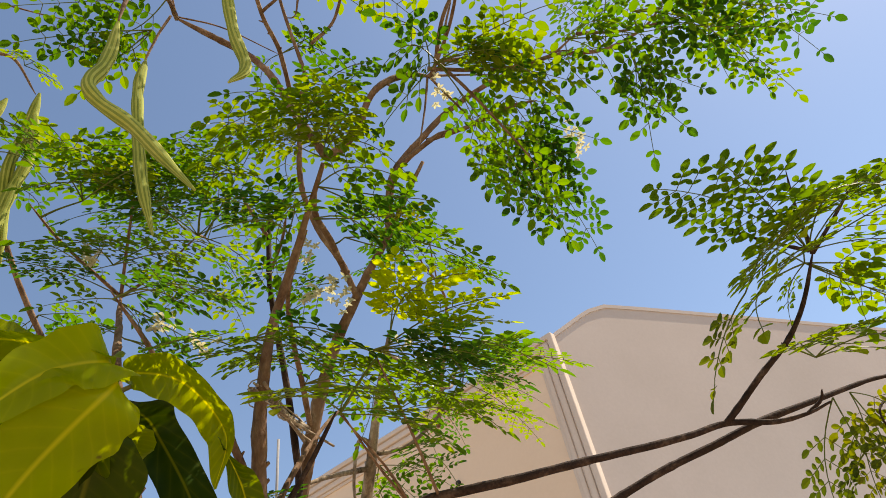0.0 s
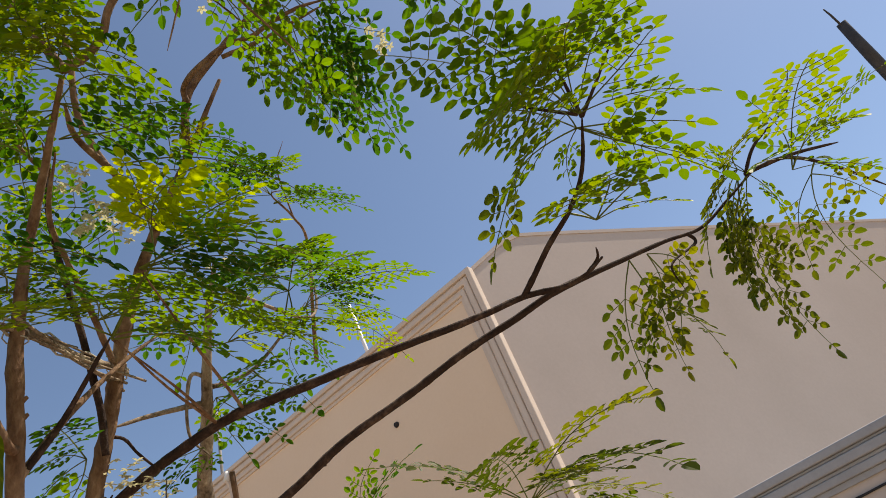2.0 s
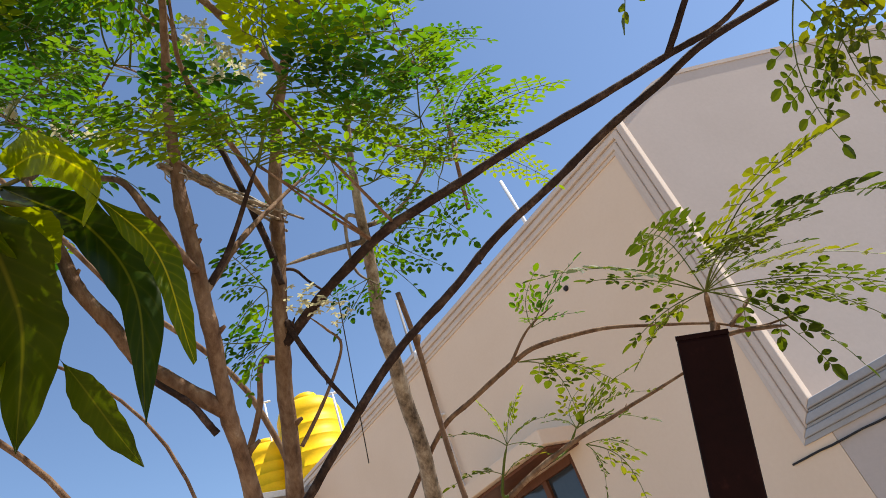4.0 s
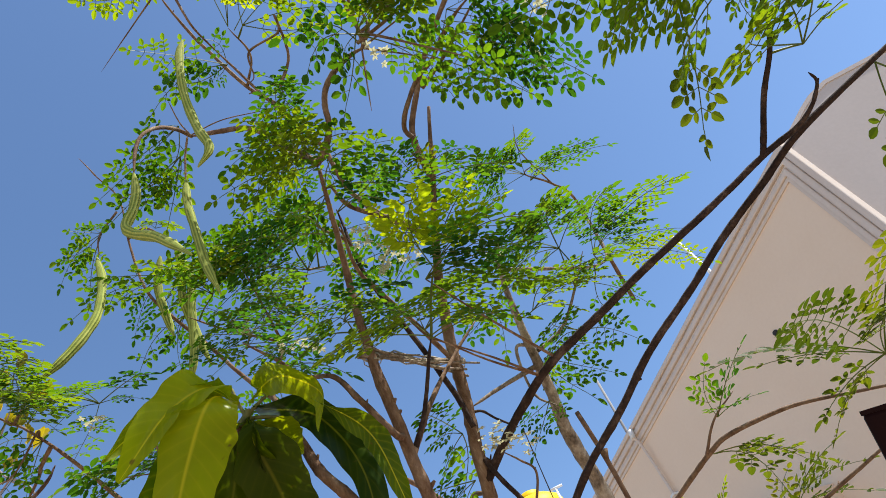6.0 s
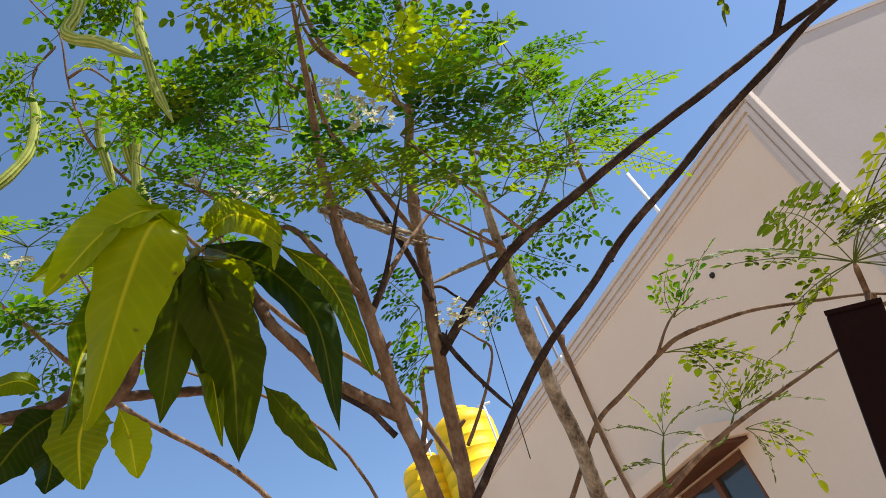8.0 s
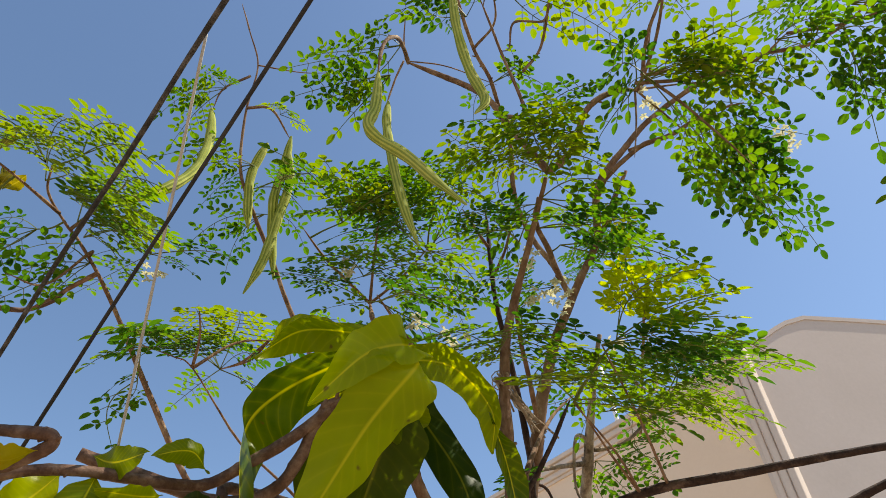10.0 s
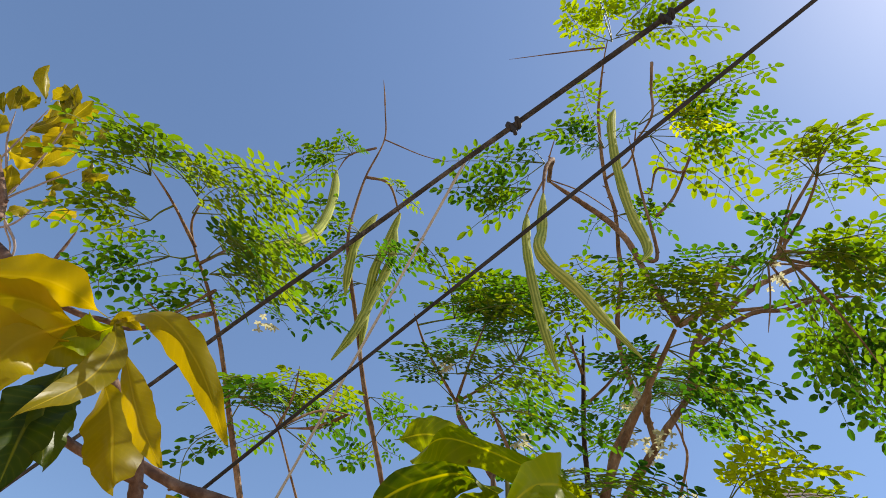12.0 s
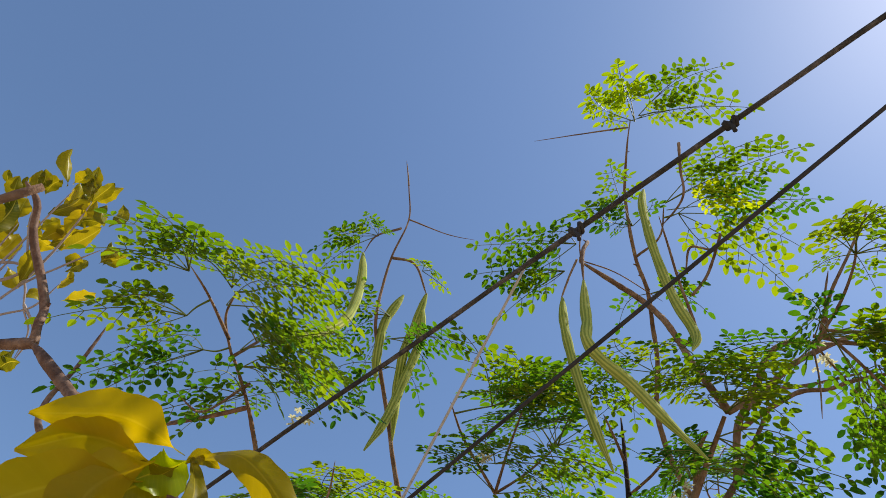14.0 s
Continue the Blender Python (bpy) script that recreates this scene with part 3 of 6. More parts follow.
def moulding(name, width0, width1, proud, mat, first, last, label):
    """One band of the stepped moulding: along the top, down the corner and along the lower block, mitred."""
    bm = bmesh.new()
    o, i = width0, width1
    outer = [(FAR_X, TOP_Z - o), (CORNER_X - o, TOP_Z - o), (CORNER_X - o, LOW_Z - o), (4.5, LOW_Z - o)]
    inner = [(FAR_X, TOP_Z - i), (CORNER_X - i, TOP_Z - i), (CORNER_X - i, LOW_Z - i), (4.5, LOW_Z - i)]
    y0, y1 = WALL_Y - proud, WALL_Y + 0.02
    f = [[bm.verts.new((x, y, z)) for x, z in lst] for lst, y in ((outer, y0), (inner, y0), (inner, y1), (outer, y1))]
    for k in range(first, last):
        for a in range(4):
            b = (a + 1) % 4
            bm.faces.new((f[a][k], f[b][k], f[b][k + 1], f[a][k + 1]))
    bm.faces.new([f[a][first] for a in range(4)][::-1])
    bm.faces.new([f[a][last] for a in range(4)])
    bmesh.ops.delete(bm, geom=[v for v in bm.verts if not v.link_faces], context="VERTS")
    bmesh.ops.recalc_face_normals(bm, faces=bm.faces)
    bmesh.ops.bevel(bm, geom=bm.edges[:], offset=min(0.012, proud * 0.3), segments=2, affect="EDGES", profile=0.5)
    house_part(name, bm, mat, label)


for edge0, edge1, proud in ((-0.03, 0.03, 0.078), (0.03, 0.05, 0.050), (0.05, 0.115, 0.062), (0.115, 0.14, 0.030), (0.14, 0.195, 0.042), (0.195, 0.235, 0.018)):
    moulding("moulding", edge0, edge1, proud, trim_paint, 0, 2, "painted stepped moulding band")
    moulding("moulding", edge0, edge1, proud, trim_shaded, 2, 3, "moulding band with shade put into its grey colour")

# window with its slab hood and wooden frame
window = thing("window_1", "brown wooden window under a plastered slab hood", "window", (WX0, WALL_Y, WZ0), kind="structure")


def window_part(name, bm, mat, label="", parent=None):
    bmesh.ops.transform(bm, matrix=Matrix.Translation((-WX0, -WALL_Y, -WZ0)), verts=bm.verts)
    return part(name, bm, mat, parent or window, label)


bm = bmesh.new()
box(bm, WX0 - 0.2, WALL_Y - 0.55, WZ1 + 0.04, WX1 + 0.24, WALL_Y + 0.01, WZ1 + 0.20, 0.01)
window_part("hood", bm, plaster, "plastered slab hood")
bm = bmesh.new()
box(bm, WX0 - 0.16, WALL_Y - 0.46, WZ1 + 0.004, WX1 + 0.18, WALL_Y - 0.004, WZ1 + 0.037, 0.004)
window_part("soffit", bm, wood_brown, "brown stained wooden soffit")
bm = bmesh.new()
box(bm, WX0, WALL_Y + 0.05, WZ0, WX0 + 0.09, WALL_Y + 0.15, WZ1, 0.006)
box(bm, WX1 - 0.09, WALL_Y + 0.05, WZ0, WX1, WALL_Y + 0.15, WZ1, 0.006)
box(bm, WX0 + 0.09, WALL_Y + 0.05, WZ1 - 0.09, WX1 - 0.09, WALL_Y + 0.15, WZ1, 0.006)
box(bm, WX0 + 0.09, WALL_Y + 0.05, WZ0, WX1 - 0.09, WALL_Y + 0.15, WZ0 + 0.09, 0.006)
box(bm, (WX0 + WX1) / 2 - 0.04, WALL_Y + 0.05, WZ0 + 0.09, (WX0 + WX1) / 2 + 0.04, WALL_Y + 0.15, WZ1 - 0.09, 0.006)
window_part("window_frame", bm, wood_brown, "brown stained wooden frame")
for x0, x1 in ((WX0 + 0.09, (WX0 + WX1) / 2 - 0.04), ((WX0 + WX1) / 2 + 0.04, WX1 - 0.09)):
    bm = bmesh.new()
    box(bm, x0, WALL_Y + 0.09, WZ0 + 0.09, x1, WALL_Y + 0.10, WZ1 - 0.09)
    window_part("pane", bm, glass_dark)

# drain pipe with an elbow under the top moulding
pipe = thing("drain_pipe", "white plastic drain pipe with an elbow on the wall", "pipe", (-6.82, WALL_Y, 0))
bm = bmesh.new()
tube(bm, smooth_line([(0, 0.05, 5.6), (0, -0.09, 5.6), (0.0, -0.12, 5.5), (0.0, -0.06, 5.25), (0.0, -0.05, 4.0), (0, -0.05, 0.02)], 6), [0.02] * 31, 10)
part("pipe", bm, trim_paint, pipe, smooth=True)
bm = bmesh.new()
tube(bm, [Vector((0, -0.082, 5.6)), Vector((0, -0.1, 5.57)), Vector((0, -0.12, 5.48))], [0.036] * 3, 10)
part("elbow", bm, pvc, pipe, smooth=True)
for z in (4.6, 3.4, 1.6):
    bm = bmesh.new()
    box(bm, -0.045, -0.085, z, 0.045, 0.0, z + 0.03, 0.004)
    part("clamp", bm, pvc, pipe)

hole = thing("wall_hole", "small dark drilled hole with a plug in the plaster", "hole", (-3.99, WALL_Y - 0.004, 4.69))
bm = bmesh.new()
tube(bm, [Vector((0, 0.004, 0)), Vector((0, -0.02, -0.002))], [0.035, 0.025], 9)
part("plug", bm, cable_black, hole)

mast = thing("roof_mast", "thin white pipe mast behind the parapet", "mast", (-4.36, WALL_Y + 0.4, 5.05))
bm = bmesh.new()
tube(bm, [Vector((0, 0, 0)), Vector((-0.03, 0, 0.9)), Vector((-0.10, 0, 1.75))], [0.026, 0.026, 0.024], 8)
part("pole", bm, pvc, mast, smooth=True)
mast2 = thing("roof_mast", "thin grey pipe mast behind the parapet", "mast", (-7.62, WALL_Y + 0.4, 5.05))
bm = bmesh.new()
tube(bm, [Vector((0, 0, 0)), Vector((0.03, 0, 0.9)), Vector((0.08, 0, 1.95))], [0.022, 0.022, 0.02], 8)
part("pole", bm, concrete, mast2, smooth=True)

# service cable along the low wall
t0 = rope("wall_cable", "thin black cable stapled along the plaster wall", "cable", (CORNER_X - 0.4, WALL_Y - 0.012, 2.19), (4.4, WALL_Y - 0.012, 2.2), 0.008, cable_black)


# ---- roof tanks on the neighbouring house ----
neighbour = thing("neighbour_house", "plain plastered neighbouring house with a flat roof", "house", (TANK[0], TANK[1], 0))
bm = bmesh.new()
box(bm, -3.6, -1.7, 0, 1.1, 4.2, TANK[2] - 0.12)
part("wall", bm, plaster, neighbour)
bm = bmesh.new()
box(bm, -3.75, -1.85, TANK[2] - 0.12, 1.25, 4.35, TANK[2], 0.01)
part("roof_slab", bm, concrete, neighbour)


def water_tank(place, r, h, label):
    """A ribbed vertical plastic tank with a domed top, a lid and vents."""
    t0 = thing("water_tank", label, "tank", place, group="roof water tanks")
    prof = [(r * 0.98, 0.0), (r, 0.04)]
    ribs = 6
    for k in range(ribs):
        z = 0.06 + (h * 0.80 - 0.06) * k / ribs
        dz = (h * 0.80 - 0.06) / ribs
        prof += [(r, z), (r, z + dz * 0.62), (r * 0.990, z + dz * 0.72), (r * 0.990, z + dz * 0.9), (r, z + dz)]
    prof += [(r * 0.985, h * 0.83), (r * 0.90, h * 0.90), (r * 0.66, h * 0.955), (r * 0.34, h * 0.98), (0.26, h * 0.985)]
    bm = bmesh.new()
    rings = [[bm.verts.new((q * math.cos(2 * math.pi * k / 36), q * math.sin(2 * math.pi * k / 36), z)) for k in range(36)] for q, z in prof]
    for a, b in zip(rings, rings[1:]):
        for k in range(36):
            bm.faces.new((a[k], a[(k + 1) % 36], b[(k + 1) % 36], b[k]))
    bm.faces.new(rings[-1])
    bm.faces.new(rings[0][::-1])
    part("body", bm, tank_yellow, t0, smooth=True)
    bm = bmesh.new()
    tube(bm, [Vector((0, 0, h * 0.98)), Vector((0, 0, h * 1.0)), Vector((0, 0, h * 1.035)), Vector((0, 0, h * 1.05))], [0.27, 0.27, 0.25, 0.2], 24)
    part("lid", bm, tank_yellow, t0, smooth=True)
    return t0


tanks = [water_tank((TANK[0], TANK[1], TANK[2]), 0.70, 2.3, "yellow ribbed plastic water tank with a domed top"),
         water_tank((TANK2[0], TANK2[1], TANK[2]), 0.62, 1.78, "lower yellow ribbed plastic water tank"),
         water_tank((TANK3[0], TANK3[1], TANK[2]), 0.62, 2.2, "far yellow ribbed plastic water tank")]
# printed marking on the tank, as plain bars
to_eye = (Vector((0, 0, 0)) - Vector((TANK[0], TANK[1], 0))).normalized()
across = Vector((-to_eye.y, to_eye.x, 0))
for k in range(5):
    bm = bmesh.new()
    c = to_eye * 0.675 + across * (-0.02 + 0.075 * k)
    c = c.normalized() * 0.684
    s = Vector((-c.y, c.x, 0)).normalized()
    z0 = 1.72
    v = [bm.verts.new(c + s * dx + Vector((0, 0, z))) for dx, z in ((-0.025, z0), (0.025, z0), (0.025, z0 + 0.09), (-0.025, z0 + 0.09))]
    bm.faces.new(v)
    part("print_bar", bm, print_dark, tanks[0], "dark printed marking")


def vent_pipe(place, h):
    t0 = thing("vent_pipe", "white plastic vent pipe with a tee top", "pipe", place, group="white vent pipes on the roof")
    bm = bmesh.new()
    tube(bm, [Vector((0, 0, 0)), Vector((0, 0, h * 0.5)), Vector((0, 0, h))], [0.022] * 3, 10)
    part("pipe", bm, pvc, t0, smooth=True)
    bm = bmesh.new()
    w = Vector((-to_eye.y, to_eye.x, 0)) * 0.13
    tube(bm, [Vector((0, 0, h)) - w, Vector((0, 0, h)), Vector((0, 0, h)) + w], [0.024] * 3, 10)
    part("tee", bm, pvc, t0, smooth=True)
    return t0


for q in VENTS:
    vent_pipe((q[0], q[1], TANK[2]), q[2] - TANK[2])


# ---- leaning steel post and the pole beyond ----
post = thing("steel_post", "leaning dark brown painted square steel post", "post", POST_TOP)
way = (Vector(POST_LOW) - Vector(POST_TOP)).normalized()
foot = way * ((POST_TOP[2] + 0.05) / -way.z)
sx = Vector(POST_SIDE)
sx = (sx - way * sx.dot(way)).normalized()
sy = way.cross(sx)
bm = bmesh.new()
W = 0.0335
ring = []
for q in (Vector((0, 0, 0)), foot):
    ring.append([bm.verts.new(q + sx * a * W + sy * b * W) for a, b in ((-1, -1), (1, -1), (1, 1), (-1, 1))])
for k in range(4):
    bm.faces.new((ring[0][k], ring[0][(k + 1) % 4], ring[1][(k + 1) % 4], ring[1][k]))
bm.faces.new(ring[0])
bm.faces.new(ring[1])
bmesh.ops.recalc_face_normals(bm, faces=bm.faces)
bmesh.ops.bevel(bm, geom=bm.edges[:], offset=0.006, segments=2, affect="EDGES", profile=0.5)
part("shaft", bm, steel_brown, post)
bm = bmesh.new()
cap = []
for q in (way * -0.004, way * 0.002):
    cap.append([bm.verts.new(q + sx * a * W * 1.01 + sy * b * W * 1.01) for a, b in ((-1, -1), (1, -1), (1, 1), (-1, 1))])
for k in range(4):
    bm.faces.new((cap[0][k], cap[0][(k + 1) % 4], cap[1][(k + 1) % 4], cap[1][k]))
bm.faces.new(cap[0])
bm.faces.new(cap[1])
bmesh.ops.recalc_face_normals(bm, faces=bm.faces)
part("end_plate", bm, steel_brown, post)

rod = thing("dark_pole", "dark weathered pole with a thin wire at its tip", "pole", ROD_LOW)
a, b = Vector((0, 0, 0)), Vector(ROD_TOP) - Vector(ROD_LOW)
tip = Vector(ROD_TIP) - Vector(ROD_LOW)
bm = bmesh.new()
tube(bm, [a, a.lerp(b, 0.5), b.lerp(a, 0.05), b], [0.033, 0.030, 0.028, 0.023], 12)
part("shaft", bm, pole_black, rod, smooth=True)
bm = bmesh.new()
tube(bm, [b.lerp(a, 0.02), b.lerp(tip, 0.6), tip], [0.006, 0.005, 0.003], 6)
part("wire", bm, pole_black, rod, smooth=True)

# ---- ropes and strings ----
rope("rope", "old knotted grey-brown rope stretched through the trees", "rope", CABLE1[0], CABLE1[1], 0.0025, rope_grey, 0.0, CABLE1[2])
rope("wire_rope", "thin dark cord stretched below the rope", "rope", CABLE2[0], CABLE2[1], 0.0017, cable_black)
rope("string", "frayed pale string tied between branch and rope", "string", STRING[0], STRING[1], 0.0014, string_pale)
rope("string", "thin string hanging from a branch", "string", STRING2[0], STRING2[1], 0.0009, rope_grey)


# ---- trees ----
TREES = {}


def tree(key, label, place, category="tree", name="moringa_tree", group="moringa trees"):
    TREES[key] = thing(name, label, category, (0, 0, 0), group)
    return TREES[key]


tree("A", "tall slender moringa tree with feathery leaves and hanging pods", (0, 0, 0))
tree("B", "moringa tree with a grey-brown stem and spreading crown", (0, 0, 0))
tree("M", "low arching moringa stem with a drooping leafy end", (0, 0, 0))
tree("C", "moringa tree with a pale mottled trunk", (0, 0, 0))
tree("S", "low moringa shoot arching in front of the wall", (0, 0, 0))
tree("D", "slim moringa sapling with layered feathery leaves", (0, 0, 0))
tree("F", "small moringa sapling with open twigs", (0, 0, 0))
tree("E", "moringa tree with a bunch of hanging pods", (0, 0, 0))
limb(TREES["A"], "trunk", 0.0124, 0.008, [(-0.731, 0.305, 1.899), (-0.681, 0.273, 1.991), (-0.621, 0.244, 2.108), (-0.593, 0.224, 2.278), (-0.563, 0.215, 2.356), (-0.485, 0.200, 2.457), (-0.412, 0.184, 2.539)], bark_young, True)
limb(TREES["A"], "twig", 0.0037, 0.0019, [(-0.252, 0.283, 2.719), (-0.205, 0.259, 2.761), (-0.142, 0.255, 2.829), (-0.072, 0.238, 2.893)], bark_young)
limb(TREES["A"], "twig", 0.0031, 0.0012, [(-0.252, 0.283, 2.719), (-0.167, 0.364, 2.722), (-0.083, 0.433, 2.713)], bark_young)
limb(TREES["A"], "twig", 0.0031, 0.0012, [(-0.252, 0.283, 2.719), (-0.230, 0.311, 2.644), (-0.215, 0.356, 2.571), (-0.208, 0.406, 2.517)], bark_young)
limb(TREES["A"], "twig", 0.0037, 0.0019, [(-0.426, 0.123, 2.671), (-0.405, 0.155, 2.690), (-0.389, 0.109, 2.796), (-0.365, 0.045, 2.916)], bark_young)
limb(TREES["A"], "twig", 0.0031, 0.0019, [(-0.391, 0.158, 2.807), (-0.360, 0.183, 2.876), (-0.306, 0.165, 2.939), (-0.329, 0.168, 2.913), (-0.350, 0.108, 2.867), (-0.373, 0.110, 2.812), (-0.386, 0.102, 2.809)], bark_young)
limb(TREES["A"], "limb", 0.0095, 0.007, [(-0.681, 0.273, 1.991), (-0.678, 0.190, 2.051), (-0.667, 0.151, 2.105), (-0.663, 0.121, 2.148), (-0.659, 0.094, 2.221), (-0.659, 0.069, 2.303)], bark_young)
limb(TREES["A"], "limb", 0.005, 0.0031, [(-0.707, 0.400, 2.338), (-0.615, 0.291, 2.425), (-0.550, 0.234, 2.438), (-0.478, 0.208, 2.477)], bark_young)
limb(TREES["A"], "limb", 0.0056, 0.0025, [(-0.615, 0.240, 2.144), (-0.588, 0.220, 2.135), (-0.589, 0.186, 2.205), (-0.600, 0.161, 2.261), (-0.642, 0.124, 2.304), (-0.649, 0.087, 2.352), (-0.648, 0.039, 2.399)], bark_young)
limb(TREES["A"], "limb", 0.005, 0.0025, [(-0.616, 0.245, 2.113), (-0.641, 0.307, 2.214), (-0.668, 0.390, 2.323), (-0.667, 0.454, 2.392)], bark_young)
limb(TREES["B"], "trunk", 0.0172, 0.0085, [(-0.875, 0.413, 1.935), (-0.780, 0.396, 2.129), (-0.735, 0.396, 2.250), (-0.707, 0.400, 2.338), (-0.667, 0.405, 2.438), (-0.605, 0.413, 2.529), (-0.511, 0.431, 2.653), (-0.427, 0.452, 2.777)], bark_young, True)
limb(TREES["B"], "limb", 0.0076, 0.0031, [(-0.520, 0.429, 2.640), (-0.494, 0.417, 2.705), (-0.463, 0.416, 2.763), (-0.402, 0.440, 2.823), (-0.341, 0.469, 2.877), (-0.234, 0.523, 2.927), (-0.153, 0.583, 2.962), (-0.072, 0.671, 2.989), (0.025, 0.728, 3.028), (0.109, 0.701, 3.050)], bark_young)
limb(TREES["B"], "limb", 0.0043, 0.0019, [(-0.406, 0.447, 2.816), (-0.349, 0.480, 2.820), (-0.288, 0.511, 2.830), (-0.218, 0.541, 2.834)], bark_young)
limb(TREES["B"], "limb", 0.0062, 0.0043, [(-0.582, 0.376, 2.572), (-0.590, 0.387, 2.584), (-0.544, 0.317, 2.565), (-0.497, 0.243, 2.550), (-0.453, 0.206, 2.549)], bark_young)
limb(TREES["B"], "limb", 0.0081, 0.0037, [(-0.777, 0.395, 2.133), (-0.721, 0.430, 2.166), (-0.652, 0.460, 2.184), (-0.565, 0.489, 2.191), (-0.457, 0.540, 2.183), (-0.352, 0.600, 2.184), (-0.258, 0.668, 2.186), (-0.207, 0.713, 2.196), (-0.148, 0.712, 2.169), (-0.106, 0.700, 2.157), (-0.075, 0.680, 2.151)], bark_shaded)
limb(TREES["B"], "limb", 0.005, 0.0025, [(-0.207, 0.713, 2.196), (-0.138, 0.702, 2.227), (-0.082, 0.704, 2.255), (-0.037, 0.697, 2.289), (0.010, 0.653, 2.323)], bark_shaded)
limb(TREES["B"], "limb", 0.0031, 0.0012, [(0.010, 0.653, 2.323), (0.028, 0.593, 2.362), (0.043, 0.558, 2.389)], bark_shaded)
limb(TREES["B"], "limb", 0.0031, 0.0012, [(0.010, 0.653, 2.323), (0.062, 0.643, 2.351), (0.113, 0.631, 2.380)], bark_shaded)
limb(TREES["M"], "trunk", 0.0074, 0.0046, [(-0.788, 0.404, 1.926), (-0.691, 0.452, 1.996), (-0.622, 0.492, 2.040), (-0.547, 0.537, 2.075), (-0.470, 0.583, 2.111), (-0.392, 0.626, 2.134), (-0.315, 0.668, 2.157), (-0.240, 0.713, 2.176), (-0.165, 0.758, 2.195), (-0.047, 0.906, 2.241), (0.014, 0.990, 2.262), (0.076, 1.034, 2.297), (0.137, 1.074, 2.334)], bark_shaded, True)
limb(TREES["M"], "limb", 0.0037, 0.0019, [(0.120, 1.016, 2.305), (0.186, 1.069, 2.313), (0.240, 1.164, 2.293), (0.296, 1.302, 2.263)], bark_shaded)
limb(TREES["M"], "limb", 0.0031, 0.0012, [(0.120, 1.016, 2.305), (0.163, 1.011, 2.337), (0.240, 1.076, 2.397), (0.292, 1.066, 2.454)], bark_shaded)
limb(TREES["M"], "limb", 0.0031, 0.0012, [(-0.005, 0.963, 2.255), (-0.004, 0.969, 2.235), (-0.042, 0.892, 2.191), (-0.049, 0.902, 2.150)], bark_shaded)
limb(TREES["C"], "trunk", 0.0225, 0.0115, [(-1.047, 0.759, 1.954), (-0.926, 0.672, 2.153), (-0.861, 0.632, 2.249), (-0.763, 0.593, 2.394), (-0.714, 0.574, 2.481), (-0.666, 0.569, 2.578)], bark_pale, True)
limb(TREES["C"], "limb", 0.0056, 0.0031, [(-0.792, 0.603, 2.361), (-0.787, 0.505, 2.324), (-0.777, 0.430, 2.285)], bark_pale)
limb(TREES["C"], "limb", 0.005, 0.0019, [(-0.777, 0.595, 2.380), (-0.757, 0.634, 2.388), (-0.722, 0.672, 2.411), (-0.662, 0.708, 2.463), (-0.620, 0.728, 2.500)], bark_pale)
limb(TREES["C"], "limb", 0.0037, 0.0019, [(-0.763, 0.593, 2.394), (-0.772, 0.565, 2.394), (-0.792, 0.564, 2.299), (-0.768, 0.586, 2.243)], bark_pale)
limb(TREES["B"], "limb", 0.0056, 0.0037, [(-0.737, 0.396, 2.215), (-0.712, 0.374, 2.290), (-0.676, 0.320, 2.426), (-0.657, 0.286, 2.516), (-0.645, 0.271, 2.571), (-0.634, 0.259, 2.727)], bark_shaded)
limb(TREES["B"], "limb", 0.0037, 0.0019, [(-0.642, 0.270, 2.627), (-0.633, 0.230, 2.649), (-0.633, 0.200, 2.688)], bark_young)
limb(TREES["B"], "limb", 0.0031, 0.0019, [(-0.642, 0.275, 2.566), (-0.578, 0.243, 2.554), (-0.524, 0.210, 2.547)], bark_young)
limb(TREES["D"], "trunk", 0.0074, 0.0043, [(-1.024, -0.088, 2.269), (-0.976, -0.225, 2.409), (-0.955, -0.299, 2.485), (-0.950, -0.356, 2.538), (-0.944, -0.381, 2.553), (-0.910, -0.424, 2.572), (-0.884, -0.437, 2.604)], bark_young, True)
limb(TREES["D"], "limb", 0.0031, 0.0012, [(-0.930, -0.396, 2.557), (-0.854, -0.471, 2.528), (-0.821, -0.520, 2.518)], bark_young)
limb(TREES["D"], "limb", 0.0043, 0.0025, [(-0.953, -0.307, 2.490), (-0.997, -0.331, 2.481), (-1.039, -0.345, 2.486), (-1.096, -0.375, 2.481)], bark_young)
limb(TREES["D"], "limb", 0.0031, 0.0012, [(-0.945, -0.372, 2.548), (-0.923, -0.347, 2.607), (-0.904, -0.327, 2.666)], bark_young)
limb(TREES["D"], "limb", 0.0025, 0.0012, [(-0.952, -0.329, 2.513), (-0.938, -0.330, 2.513), (-0.951, -0.364, 2.435), (-0.922, -0.413, 2.408)], bark_young)
limb(TREES["F"], "trunk", 0.0056, 0.0025, [(-1.011, -0.018, 2.334), (-0.978, -0.114, 2.400), (-0.980, -0.149, 2.410), (-0.989, -0.199, 2.417)], bark_young, True)
limb(TREES["F"], "limb", 0.0031, 0.0012, [(-0.978, -0.114, 2.400), (-0.943, -0.125, 2.440), (-0.915, -0.148, 2.477)], bark_young)
limb(TREES["F"], "limb", 0.0031, 0.0012, [(-0.978, -0.114, 2.400), (-0.966, -0.058, 2.469), (-0.972, 0.016, 2.512)], bark_young)
limb(TREES["E"], "trunk", 0.0081, 0.0037, [(-1.092, 0.231, 2.465), (-1.039, 0.053, 2.653), (-1.007, -0.034, 2.760), (-0.971, -0.123, 2.856), (-0.947, -0.159, 2.923), (-0.910, -0.188, 3.045), (-0.860, -0.204, 3.147), (-0.822, -0.255, 3.203)], bark_young, True)
